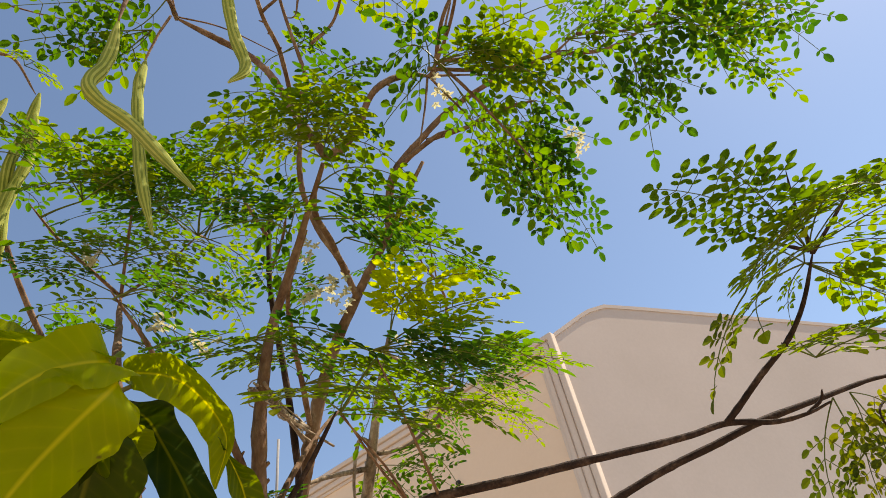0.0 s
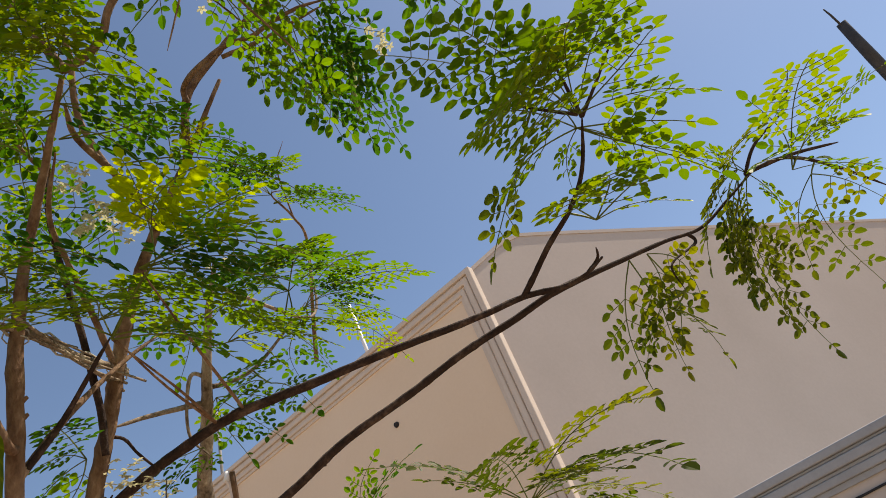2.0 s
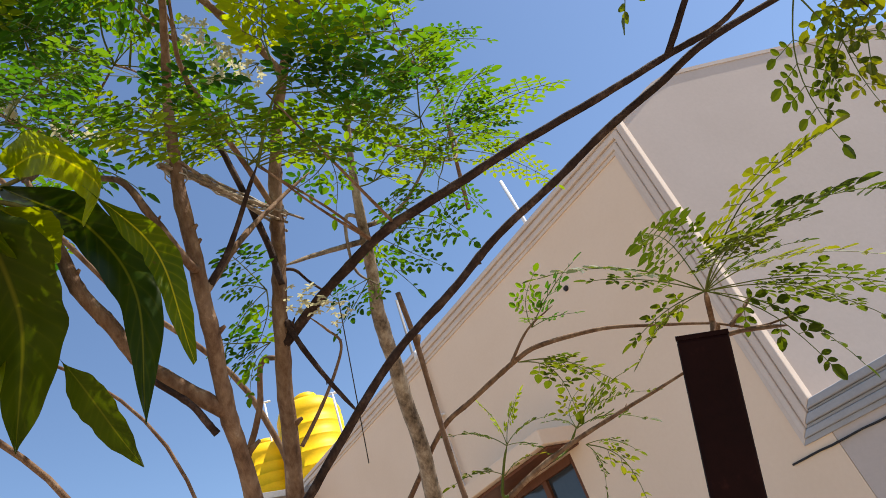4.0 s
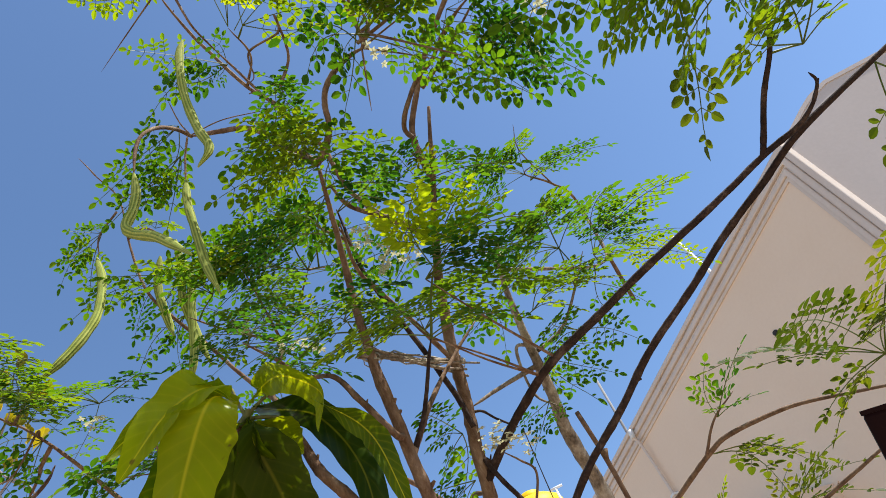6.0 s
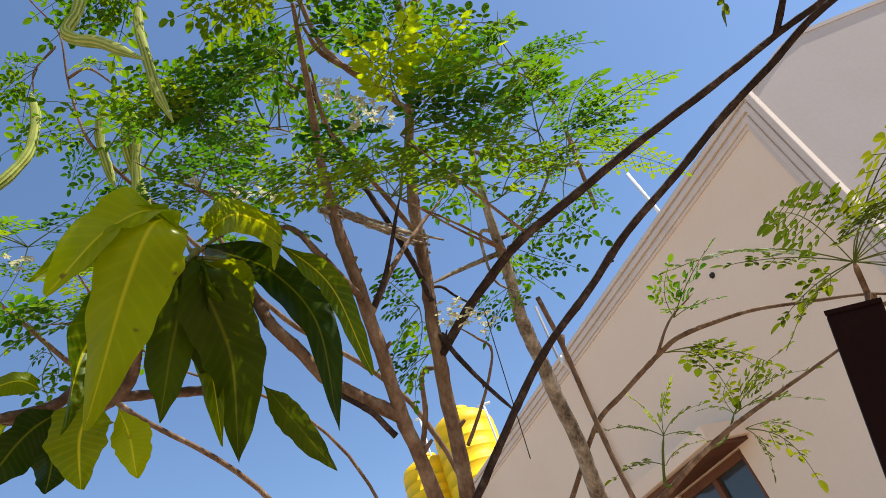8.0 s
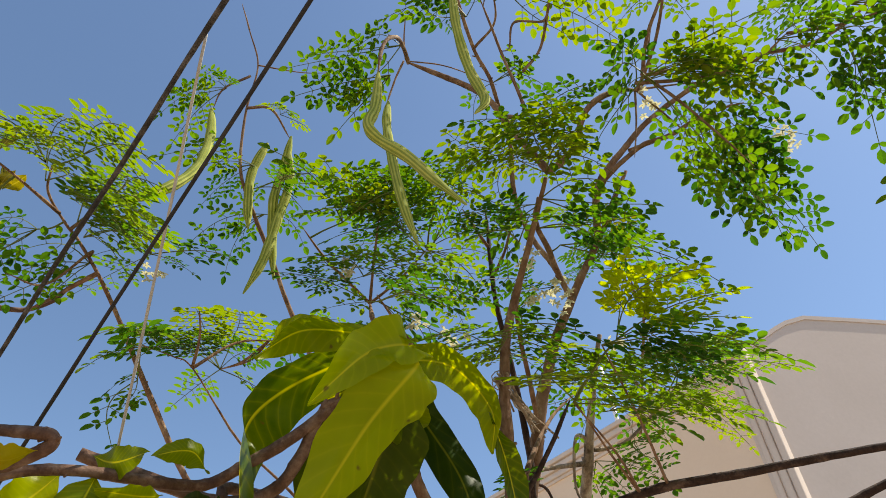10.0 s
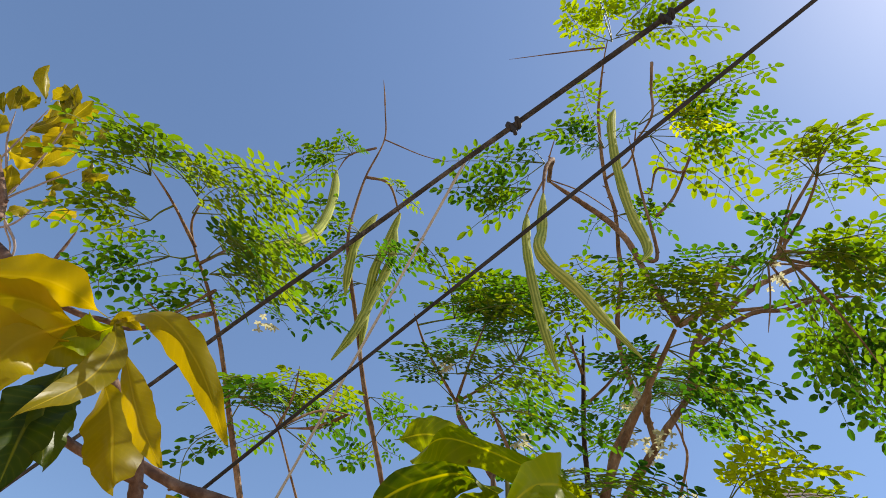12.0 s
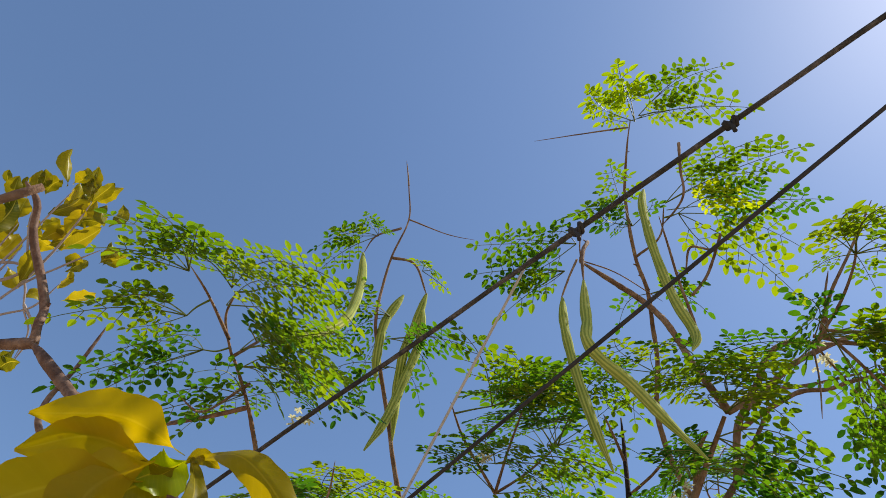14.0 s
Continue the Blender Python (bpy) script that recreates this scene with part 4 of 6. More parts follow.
limb(TREES["E"], "limb", 0.0037, 0.0019, [(-0.910, -0.188, 3.045), (-0.876, -0.142, 3.036), (-0.882, -0.084, 2.981)], bark_young)
limb(TREES["E"], "limb", 0.0031, 0.0012, [(-0.871, -0.210, 3.108), (-0.897, -0.249, 3.049), (-0.921, -0.251, 2.994)], bark_young)
limb(TREES["E"], "limb", 0.0019, 0.0006, [(-0.860, -0.204, 3.147), (-0.823, -0.113, 3.156), (-0.788, -0.049, 3.171)], bark_young)
limb(TREES["C"], "limb", 0.0062, 0.0025, [(-1.044, 1.161, 2.731), (-0.839, 1.023, 2.946), (-0.792, 0.948, 2.991), (-0.779, 0.872, 3.029), (-0.757, 0.901, 3.043)], bark_young)
limb(TREES["C"], "limb", 0.0025, 0.0012, [(-0.792, 0.948, 2.991), (-0.731, 0.866, 3.081), (-0.678, 0.858, 3.139)], bark_young)
limb(TREES["C"], "limb", 0.0045, 0.003, [(-0.686, 0.574, 2.541), (-0.816, 0.946, 2.669), (-0.837, 1.017, 2.920)], bark_pale)
limb(TREES["M"], "limb", 0.0045, 0.0025, [(0.137, 1.074, 2.334), (0.202, 1.126, 2.341), (0.277, 1.207, 2.348)], bark_shaded)
limb(TREES["E"], "twig", 0.0022, 0.0008, [(-0.822, -0.255, 3.203), (-0.812, -0.276, 3.235), (-0.805, -0.294, 3.263)], bark_young)
limb(TREES["A"], "twig", 0.003, 0.0016, [(-0.261, -0.028, 2.975), (-0.280, -0.010, 2.918), (-0.302, 0.011, 2.860), (-0.369, 0.055, 2.897)], bark_young)
limb(TREES["A"], "limb", 0.0066, 0.0045, [(-0.402, 0.180, 2.540), (-0.413, 0.165, 2.589), (-0.422, 0.143, 2.631), (-0.428, 0.112, 2.694), (-0.446, 0.081, 2.745), (-0.476, 0.035, 2.788), (-0.509, -0.010, 2.835)], bark_young)
limb(TREES["A"], "limb", 0.0042, 0.0026, [(-0.509, -0.010, 2.835), (-0.484, -0.036, 2.818), (-0.458, -0.062, 2.779), (-0.442, -0.086, 2.730), (-0.444, -0.098, 2.687), (-0.445, -0.100, 2.608)], bark_young)
limb(TREES["A"], "twig", 0.0022, 0.0018, [(-0.512, -0.019, 2.835), (-0.526, -0.025, 2.785), (-0.544, -0.028, 2.728)], bark_young)
limb(TREES["A"], "twig", 0.0014, 0.0008, [(-0.507, -0.010, 2.837), (-0.473, 0.050, 2.831), (-0.440, 0.137, 2.807)], bark_young)
limb(TREES["A"], "twig", 0.0016, 0.001, [(-0.507, -0.013, 2.838), (-0.494, -0.031, 2.864), (-0.466, -0.048, 2.899)], bark_young)
limb(TREES["A"], "limb", 0.006, 0.0045, [(-0.402, 0.180, 2.540), (-0.382, 0.199, 2.566), (-0.360, 0.208, 2.593), (-0.338, 0.207, 2.624), (-0.319, 0.214, 2.649), (-0.300, 0.232, 2.671), (-0.283, 0.262, 2.694), (-0.271, 0.287, 2.702)], bark_young)
limb(TREES["A"], "twig", 0.003, 0.0016, [(-0.272, 0.284, 2.702), (-0.247, 0.301, 2.733), (-0.222, 0.292, 2.792), (-0.194, 0.291, 2.851)], bark_young)
limb(TREES["A"], "twig", 0.0022, 0.0012, [(-0.272, 0.284, 2.702), (-0.267, 0.338, 2.671), (-0.260, 0.396, 2.629)], bark_young)
limb(TREES["A"], "twig", 0.0022, 0.001, [(-0.272, 0.284, 2.702), (-0.238, 0.343, 2.729), (-0.202, 0.401, 2.748)], bark_young)
limb(TREES["A"], "twig", 0.002, 0.001, [(-0.274, 0.284, 2.700), (-0.287, 0.272, 2.612), (-0.306, 0.264, 2.536)], bark_young)
limb(TREES["B"], "limb", 0.0062, 0.0028, [(-0.595, 0.415, 2.542), (-0.587, 0.404, 2.537), (-0.579, 0.363, 2.588), (-0.578, 0.318, 2.634), (-0.564, 0.273, 2.707), (-0.527, 0.242, 2.801), (-0.501, 0.200, 2.849), (-0.475, 0.158, 2.897), (-0.460, 0.108, 2.944), (-0.423, 0.041, 3.035), (-0.401, 0.012, 3.060), (-0.355, -0.034, 3.108), (-0.324, -0.059, 3.145)], bark_young)
limb(TREES["B"], "limb", 0.0019, 0.0006, [(-0.334, -0.054, 3.134), (-0.400, -0.110, 3.107), (-0.484, -0.179, 3.072)], bark_young)
limb(TREES["S"], "trunk", 0.0081, 0.0037, [(-1.115, 0.740, 1.979), (-0.965, 0.759, 2.054), (-0.877, 0.776, 2.067), (-0.777, 0.823, 2.090), (-0.721, 0.843, 2.089), (-0.647, 0.906, 2.072), (-0.578, 0.963, 2.037), (-0.511, 1.004, 1.997), (-0.456, 1.016, 1.955), (-0.389, 1.019, 1.935)], bark_young, True)
limb(TREES["S"], "limb", 0.0055, 0.0045, [(-0.502, 1.006, 1.990), (-0.511, 1.004, 1.977), (-0.485, 0.975, 1.998), (-0.454, 0.940, 2.019)], bark_young)
limb(TREES["S"], "limb", 0.004, 0.0025, [(-0.483, 1.005, 1.974), (-0.456, 1.045, 2.004), (-0.449, 1.059, 2.022)], bark_young)
limb(TREES["S"], "limb", 0.0031, 0.0012, [(-0.778, 0.817, 2.090), (-0.730, 0.838, 2.127), (-0.683, 0.875, 2.149)], bark_young)
limb(TREES["S"], "trunk", 0.0075, 0.0055, [(-1.021, 0.835, 1.897), (-0.834, 0.877, 1.930), (-0.693, 0.907, 1.935), (-0.600, 0.929, 1.936), (-0.546, 0.953, 1.940)], bark_young, True)
limb(TREES["S"], "limb", 0.0045, 0.003, [(-0.495, 0.986, 1.990), (-0.492, 0.968, 1.962), (-0.449, 0.974, 1.946), (-0.393, 0.970, 1.917)], bark_young)
limb(TREES["B"], "limb", 0.003, 0.0014, [(-0.106, 0.700, 2.157), (-0.085, 0.699, 2.165), (-0.076, 0.685, 2.171)], bark_shaded)
limb(TREES["A"], "twig", 0.0034, 0.0018, [(-0.266, 0.276, 2.707), (-0.219, 0.322, 2.696), (-0.166, 0.368, 2.692), (-0.116, 0.394, 2.691), (-0.068, 0.406, 2.709)], bark_young)
limb(TREES["B"], "limb", 0.0055, 0.003, [(-0.479, 0.417, 2.732), (-0.424, 0.378, 2.701), (-0.355, 0.401, 2.736), (-0.311, 0.432, 2.743), (-0.269, 0.448, 2.751), (-0.224, 0.474, 2.760), (-0.192, 0.495, 2.757)], bark_young)
limb(TREES["A"], "twig", 0.0026, 0.0012, [(-0.068, 0.406, 2.709), (-0.001, 0.462, 2.701), (0.082, 0.518, 2.710)], bark_young)
# ---- leaves ----
fan(TREES["D"], "f", (-0.829, -0.517, 2.516), [(-0.720, -0.604, 2.462), (-0.772, -0.630, 2.459), (-0.827, -0.587, 2.480), (-0.749, -0.577, 2.476), (-0.835, -0.621, 2.469), (-0.725, -0.551, 2.482)])
fan(TREES["D"], "f", (-0.885, -0.446, 2.605), [(-0.753, -0.537, 2.534), (-0.828, -0.546, 2.558), (-0.756, -0.476, 2.546), (-0.696, -0.422, 2.536)])
fan(TREES["D"], "f", (-0.901, -0.435, 2.584), [(-0.729, -0.416, 2.510), (-0.793, -0.409, 2.532)])
fan(TREES["D"], "f", (-0.856, -0.406, 2.624), [(-0.737, -0.352, 2.567), (-0.731, -0.300, 2.552), (-0.701, -0.362, 2.559)])
fan(TREES["D"], "f", (-0.926, -0.379, 2.601), [(-0.784, -0.318, 2.535), (-0.731, -0.286, 2.512)])
fan(TREES["D"], "f", (-0.891, -0.475, 2.505), [(-0.899, -0.580, 2.461), (-0.962, -0.605, 2.439), (-0.932, -0.520, 2.471), (-0.881, -0.571, 2.467)])
fan(TREES["D"], "s", (-0.962, -0.414, 2.537), [(-1.074, -0.554, 2.461), (-1.090, -0.490, 2.470), (-1.020, -0.474, 2.496), (-1.010, -0.525, 2.487), (-0.959, -0.479, 2.513)])
fan(TREES["D"], "s", (-0.940, -0.368, 2.563), [(-0.681, -0.331, 2.459), (-0.785, -0.298, 2.488), (-0.776, -0.352, 2.494)])
fan(TREES["D"], "f", (-0.944, -0.349, 2.542), [(-0.678, -0.286, 2.441), (-0.730, -0.265, 2.450), (-0.807, -0.275, 2.475), (-0.887, -0.291, 2.501)])
fan(TREES["D"], "s", (-0.954, -0.323, 2.505), [(-1.047, -0.433, 2.441), (-0.986, -0.411, 2.464), (-0.934, -0.411, 2.479), (-1.029, -0.362, 2.463)])
fan(TREES["D"], "s", (-0.997, -0.185, 2.358), [(-1.103, -0.184, 2.323), (-0.988, -0.221, 2.340), (-1.054, -0.191, 2.333), (-0.849, -0.245, 2.366)])
fan(TREES["F"], "s", (-1.144, -0.028, 2.530), [(-0.943, -0.223, 2.430), (-0.985, -0.152, 2.450), (-1.001, -0.206, 2.435)])
fan(TREES["F"], "f", (-1.144, -0.028, 2.530), [(-0.890, -0.155, 2.459), (-0.851, -0.098, 2.467)])
fan(TREES["F"], "s", (-1.144, -0.028, 2.530), [(-1.074, 0.049, 2.485), (-1.315, -0.051, 2.546), (-0.967, 0.005, 2.490)])
fan(TREES["E"], "s", (-0.896, -0.244, 3.055), [(-0.969, -0.344, 2.998), (-0.920, -0.333, 3.014), (-0.864, -0.303, 3.037), (-0.858, -0.243, 3.055), (-1.033, -0.291, 2.996)])
fan(TREES["E"], "f", (-0.869, -0.121, 3.025), [(-0.836, -0.066, 2.999), (-0.823, -0.129, 2.999), (-0.845, -0.163, 3.010)])
fan(TREES["E"], "s", (-0.938, -0.127, 2.904), [(-1.042, -0.185, 2.849), (-1.053, -0.097, 2.864), (-0.958, -0.215, 2.869), (-0.950, -0.296, 2.855)])
fan(TREES["E"], "s", (-0.952, -0.101, 2.862), [(-0.806, -0.080, 2.805), (-0.767, -0.035, 2.783), (-0.907, -0.015, 2.817)])
fan(TREES["E"], "s", (-0.974, -0.068, 2.816), [(-1.098, -0.088, 2.759), (-1.041, -0.080, 2.780), (-1.072, -0.177, 2.768), (-0.975, 0.020, 2.805)])
fan(TREES["E"], "s", (-1.039, 0.078, 2.634), [(-0.980, 0.130, 2.626), (-1.030, 0.155, 2.606), (-1.126, 0.045, 2.610), (-1.133, 0.130, 2.585)])
fan(TREES["E"], "g", (-1.061, 0.130, 2.572), [(-1.037, 0.178, 2.556), (-0.948, 0.139, 2.590), (-1.123, 0.135, 2.544), (-1.155, 0.099, 2.545)])
fan(TREES["B"], "y", (-0.317, -0.052, 3.143), [(-0.335, -0.183, 3.085), (-0.265, -0.195, 3.077), (-0.281, -0.145, 3.096)])
fan(TREES["B"], "f", (-0.305, -0.056, 3.147), [(-0.123, 0.012, 3.064), (-0.131, -0.065, 3.073), (-0.196, -0.089, 3.099)])
fan(TREES["B"], "f", (-0.310, -0.053, 3.145), [(-0.251, -0.033, 3.111), (-0.196, -0.017, 3.089), (-0.353, -0.096, 3.155)])
limb(TREES["B"], "twig", 0.003, 0.0015, [(-0.460, 0.108, 2.944), (-0.405, 0.120, 2.982), (-0.361, 0.080, 3.013)], bark_young)
fan(TREES["B"], "f", (-0.358, 0.080, 3.013), [(-0.109, 0.065, 2.910), (-0.159, 0.027, 2.930), (-0.184, 0.088, 2.937)])
fan(TREES["B"], "s", (-0.364, 0.091, 3.007), [(-0.131, 0.166, 2.906)])
fan(TREES["B"], "f", (-0.350, 0.108, 3.000), [(-0.263, 0.310, 2.906), (-0.210, 0.247, 2.921), (-0.328, 0.212, 2.950)])
fan(TREES["B"], "y", (-0.350, 0.108, 3.000), [(-0.218, 0.128, 2.940)])
fan(TREES["B"], "s", (-0.434, 0.073, 2.998), [(-0.368, -0.098, 2.922), (-0.440, -0.035, 2.947), (-0.472, -0.082, 2.930), (-0.365, 0.028, 2.970), (-0.454, 0.040, 2.976)])
fan(TREES["B"], "s", (-0.474, 0.164, 2.892), [(-0.383, 0.168, 2.852), (-0.404, 0.216, 2.849), (-0.386, 0.139, 2.859), (-0.554, 0.182, 2.904)])
fan(TREES["A"], "s", (-0.501, -0.033, 2.861), [(-0.602, -0.180, 2.785), (-0.559, -0.153, 2.804), (-0.585, -0.078, 2.816), (-0.522, -0.104, 2.827)])
fan(TREES["A"], "s", (-0.529, -0.034, 2.794), [(-0.613, -0.118, 2.742), (-0.632, -0.068, 2.744), (-0.584, -0.061, 2.761), (-0.616, -0.157, 2.734)])
limb(TREES["A"], "twig", 0.0032, 0.0018, [(-0.271, 0.287, 2.702), (-0.200, 0.262, 2.735), (-0.142, 0.228, 2.775), (-0.110, 0.200, 2.830)], bark_young)
fan(TREES["A"], "f", (-0.142, 0.228, 2.775), [(-0.060, 0.101, 2.708), (-0.054, 0.227, 2.743), (-0.159, 0.126, 2.740), (-0.115, 0.085, 2.718), (-0.088, 0.303, 2.773), (-0.207, 0.207, 2.776), (-0.147, 0.299, 2.786)])
fan(TREES["A"], "f", (-0.142, 0.228, 2.775), [(-0.057, 0.161, 2.734), (-0.034, 0.259, 2.724)])
fan(TREES["A"], "f", (-0.241, 0.268, 2.685), [(-0.120, 0.266, 2.637), (-0.074, 0.272, 2.621), (-0.098, 0.366, 2.609), (-0.141, 0.354, 2.625), (-0.155, 0.290, 2.643)])
fan(TREES["A"], "g", (-0.241, 0.268, 2.685), [(-0.273, 0.178, 2.639), (-0.278, 0.236, 2.647), (-0.340, 0.232, 2.626)])
fan(TREES["A"], "s", (-0.241, 0.268, 2.685), [(-0.230, 0.505, 2.490)])
fan(TREES["A"], "s", (-0.241, 0.268, 2.685), [(-0.294, 0.420, 2.591)])
fan(TREES["A"], "f", (-0.394, 0.176, 2.561), [(-0.287, 0.070, 2.497), (-0.305, 0.142, 2.515), (-0.350, 0.052, 2.515), (-0.319, 0.096, 2.512), (-0.340, 0.250, 2.545)])
limb(TREES["B"], "twig", 0.003, 0.0016, [(-0.511, 0.431, 2.653), (-0.470, 0.400, 2.630), (-0.432, 0.365, 2.613)], bark_young)
fan(TREES["B"], "b", (-0.432, 0.365, 2.613), [(-0.437, 0.400, 2.578), (-0.477, 0.387, 2.608)])
limb(TREES["A"], "limb", 0.0062, 0.0042, [(-0.659, 0.069, 2.303), (-0.735, 0.095, 2.410), (-0.790, 0.112, 2.490), (-0.818, 0.121, 2.546)], bark_young)
limb(TREES["A"], "twig", 0.003, 0.0016, [(-0.818, 0.121, 2.546), (-0.760, 0.090, 2.600), (-0.700, 0.060, 2.640)], bark_young)
limb(TREES["A"], "twig", 0.003, 0.0016, [(-0.818, 0.121, 2.546), (-0.780, 0.160, 2.600), (-0.735, 0.190, 2.660)], bark_young)
limb(TREES["A"], "twig", 0.003, 0.0016, [(-0.818, 0.121, 2.546), (-0.800, 0.020, 2.580), (-0.770, -0.050, 2.600)], bark_young)
limb(TREES["A"], "twig", 0.0028, 0.0016, [(-0.735, 0.190, 2.660), (-0.775, 0.225, 2.710), (-0.812, 0.252, 2.749)], bark_young)
fan(TREES["A"], "f", (-0.720, 0.000, 2.600), [(-0.600, -0.090, 2.570), (-0.640, -0.150, 2.600), (-0.570, 0.010, 2.560)])
fan(TREES["A"], "f", (-0.700, 0.100, 2.660), [(-0.570, 0.060, 2.640), (-0.600, 0.160, 2.680), (-0.640, -0.020, 2.670)])
fan(TREES["A"], "f", (-0.735, 0.190, 2.660), [(-0.600, 0.200, 2.710), (-0.640, 0.300, 2.680), (-0.750, 0.350, 2.660)])
fan(TREES["A"], "s", (-0.812, 0.252, 2.749), [(-0.700, 0.200, 2.790), (-0.740, 0.370, 2.760), (-0.860, 0.380, 2.710)])
fan(TREES["A"], "s", (-0.818, 0.121, 2.546), [(-0.780, -0.070, 2.500), (-0.700, 0.220, 2.530)])
fan(TREES["A"], "g", (-0.735, 0.190, 2.660), [(-0.557, -0.027, 2.574), (-0.594, 0.038, 2.571)])
limb(TREES["A"], "twig", 0.0022, 0.0016, [(-0.544, 0.308, 2.257), (-0.495, 0.312, 2.295), (-0.455, 0.318, 2.318)], green_stem)
fan(TREES["A"], "y", (-0.455, 0.318, 2.318), [(-0.302, 0.268, 2.322), (-0.352, 0.230, 2.336), (-0.335, 0.385, 2.315), (-0.300, 0.330, 2.302)])
fan(TREES["B"], "f", (-0.541, 0.306, 2.260), [(-0.425, 0.125, 2.175), (-0.384, 0.214, 2.181), (-0.493, 0.416, 2.259)])
fan(TREES["B"], "g", (-0.544, 0.308, 2.257), [(-0.414, 0.354, 2.198)])
fan(TREES["C"], "g", (-0.560, 0.630, 2.450), [(-0.365, 0.450, 2.357), (-0.419, 0.402, 2.338), (-0.491, 0.417, 2.357), (-0.386, 0.515, 2.368)])
fan(TREES["C"], "g", (-0.560, 0.630, 2.450), [(-0.426, 0.601, 2.420), (-0.549, 0.459, 2.375), (-0.581, 0.556, 2.414)])
fan(TREES["C"], "g", (-0.786, 0.901, 2.664), [(-0.469, 0.933, 2.569), (-0.641, 1.030, 2.580)])
fan(TREES["C"], "f", (-0.786, 0.901, 2.664), [(-0.735, 1.147, 2.561)])
fan(TREES["C"], "g", (-0.786, 0.901, 2.664), [(-0.599, 0.920, 2.582), (-0.467, 0.738, 2.542), (-0.683, 0.956, 2.612), (-0.570, 0.847, 2.576)])
fan(TREES["C"], "s", (-0.840, 0.897, 2.620), [(-0.919, 0.973, 2.569), (-0.864, 1.018, 2.566), (-0.816, 0.853, 2.629)])
fan(TREES["C"], "g", (-0.775, 0.614, 2.364), [(-0.775, 0.737, 2.310), (-0.702, 0.710, 2.330), (-0.824, 0.703, 2.315), (-0.833, 0.648, 2.333)])
fan(TREES["C"], "s", (-0.776, 0.578, 2.265), [(-0.853, 0.545, 2.224), (-0.817, 0.591, 2.241), (-0.796, 0.504, 2.241)])
fan(TREES["B"], "g", (-0.646, 0.485, 2.412), [(-0.574, 0.541, 2.407), (-0.716, 0.514, 2.375), (-0.651, 0.539, 2.387), (-0.717, 0.430, 2.396)])
fan(TREES["B"], "g", (-0.528, 0.409, 2.641), [(-0.388, 0.297, 2.566), (-0.437, 0.253, 2.562)])
fan(TREES["B"], "s", (-0.497, 0.431, 2.671), [(-0.436, 0.478, 2.635), (-0.472, 0.490, 2.637)])
fan(TREES["A"], "g", (-0.460, 0.204, 2.481), [(-0.323, 0.246, 2.419), (-0.384, 0.260, 2.435)])
fan(TREES["A"], "f", (-0.405, 0.178, 2.539), [(-0.320, 0.120, 2.491), (-0.324, 0.159, 2.503), (-0.380, 0.095, 2.499)])
fan(TREES["A"], "g", (-0.486, 0.183, 2.459), [(-0.460, 0.090, 2.412), (-0.405, 0.124, 2.419), (-0.421, 0.027, 2.385)])
fan(TREES["A"], "g", (-0.816, 0.250, 2.746), [(-0.748, 0.086, 2.677), (-0.811, 0.048, 2.660)])
fan(TREES["A"], "g", (-0.580, 0.205, 2.324), [(-0.546, 0.110, 2.276), (-0.512, 0.046, 2.249), (-0.500, 0.134, 2.279), (-0.571, 0.258, 2.332)])
fan(TREES["A"], "s", (-0.574, 0.192, 2.345), [(-0.420, 0.237, 2.277), (-0.480, 0.267, 2.289), (-0.460, 0.212, 2.295)])
fan(TREES["A"], "g", (-0.809, 0.063, 2.565), [(-0.718, -0.026, 2.508), (-0.812, -0.008, 2.532), (-0.679, 0.023, 2.516)])
fan(TREES["B"], "s", (-0.754, 0.380, 2.218), [(-0.717, 0.310, 2.191), (-0.800, 0.326, 2.181), (-0.858, 0.376, 2.187), (-0.638, 0.285, 2.198)])
fan(TREES["B"], "g", (-0.780, 0.381, 2.143), [(-0.792, 0.315, 2.112), (-0.843, 0.361, 2.112), (-0.734, 0.292, 2.120)])
limb(TREES["A"], "limb", 0.0042, 0.0026, [(-0.623, 0.245, 2.111), (-0.600, 0.275, 2.167), (-0.570, 0.296, 2.225), (-0.554, 0.312, 2.268)], bark_shaded)
limb(TREES["B"], "twig", 0.0028, 0.0016, [(-0.737, 0.396, 2.244), (-0.729, 0.419, 2.238), (-0.733, 0.441, 2.220), (-0.735, 0.473, 2.197)], bark_shaded)
limb(TREES["B"], "limb", 0.0045, 0.003, [(-0.753, 0.410, 2.147), (-0.752, 0.399, 2.159), (-0.749, 0.411, 2.118), (-0.747, 0.441, 2.056), (-0.739, 0.467, 2.003)], bark_shaded)
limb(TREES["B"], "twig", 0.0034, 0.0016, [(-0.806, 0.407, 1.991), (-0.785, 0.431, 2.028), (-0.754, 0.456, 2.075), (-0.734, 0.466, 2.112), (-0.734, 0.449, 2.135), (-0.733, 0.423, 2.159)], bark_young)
limb(TREES["A"], "limb", 0.0045, 0.003, [(-0.682, 0.257, 1.968), (-0.672, 0.230, 2.000), (-0.664, 0.190, 2.029), (-0.678, 0.199, 2.045)], bark_shaded)
limb(TREES["B"], "limb", 0.006, 0.004, [(-0.942, 0.370, 2.022), (-0.893, 0.390, 2.091), (-0.849, 0.390, 2.149), (-0.785, 0.397, 2.119)], bark_young)
fan(TREES["C"], "s", (-0.780, 0.872, 3.029), [(-0.576, 0.735, 2.952), (-0.665, 0.629, 2.919), (-0.647, 0.693, 2.942), (-0.726, 0.578, 2.916), (-0.861, 0.692, 2.958)])
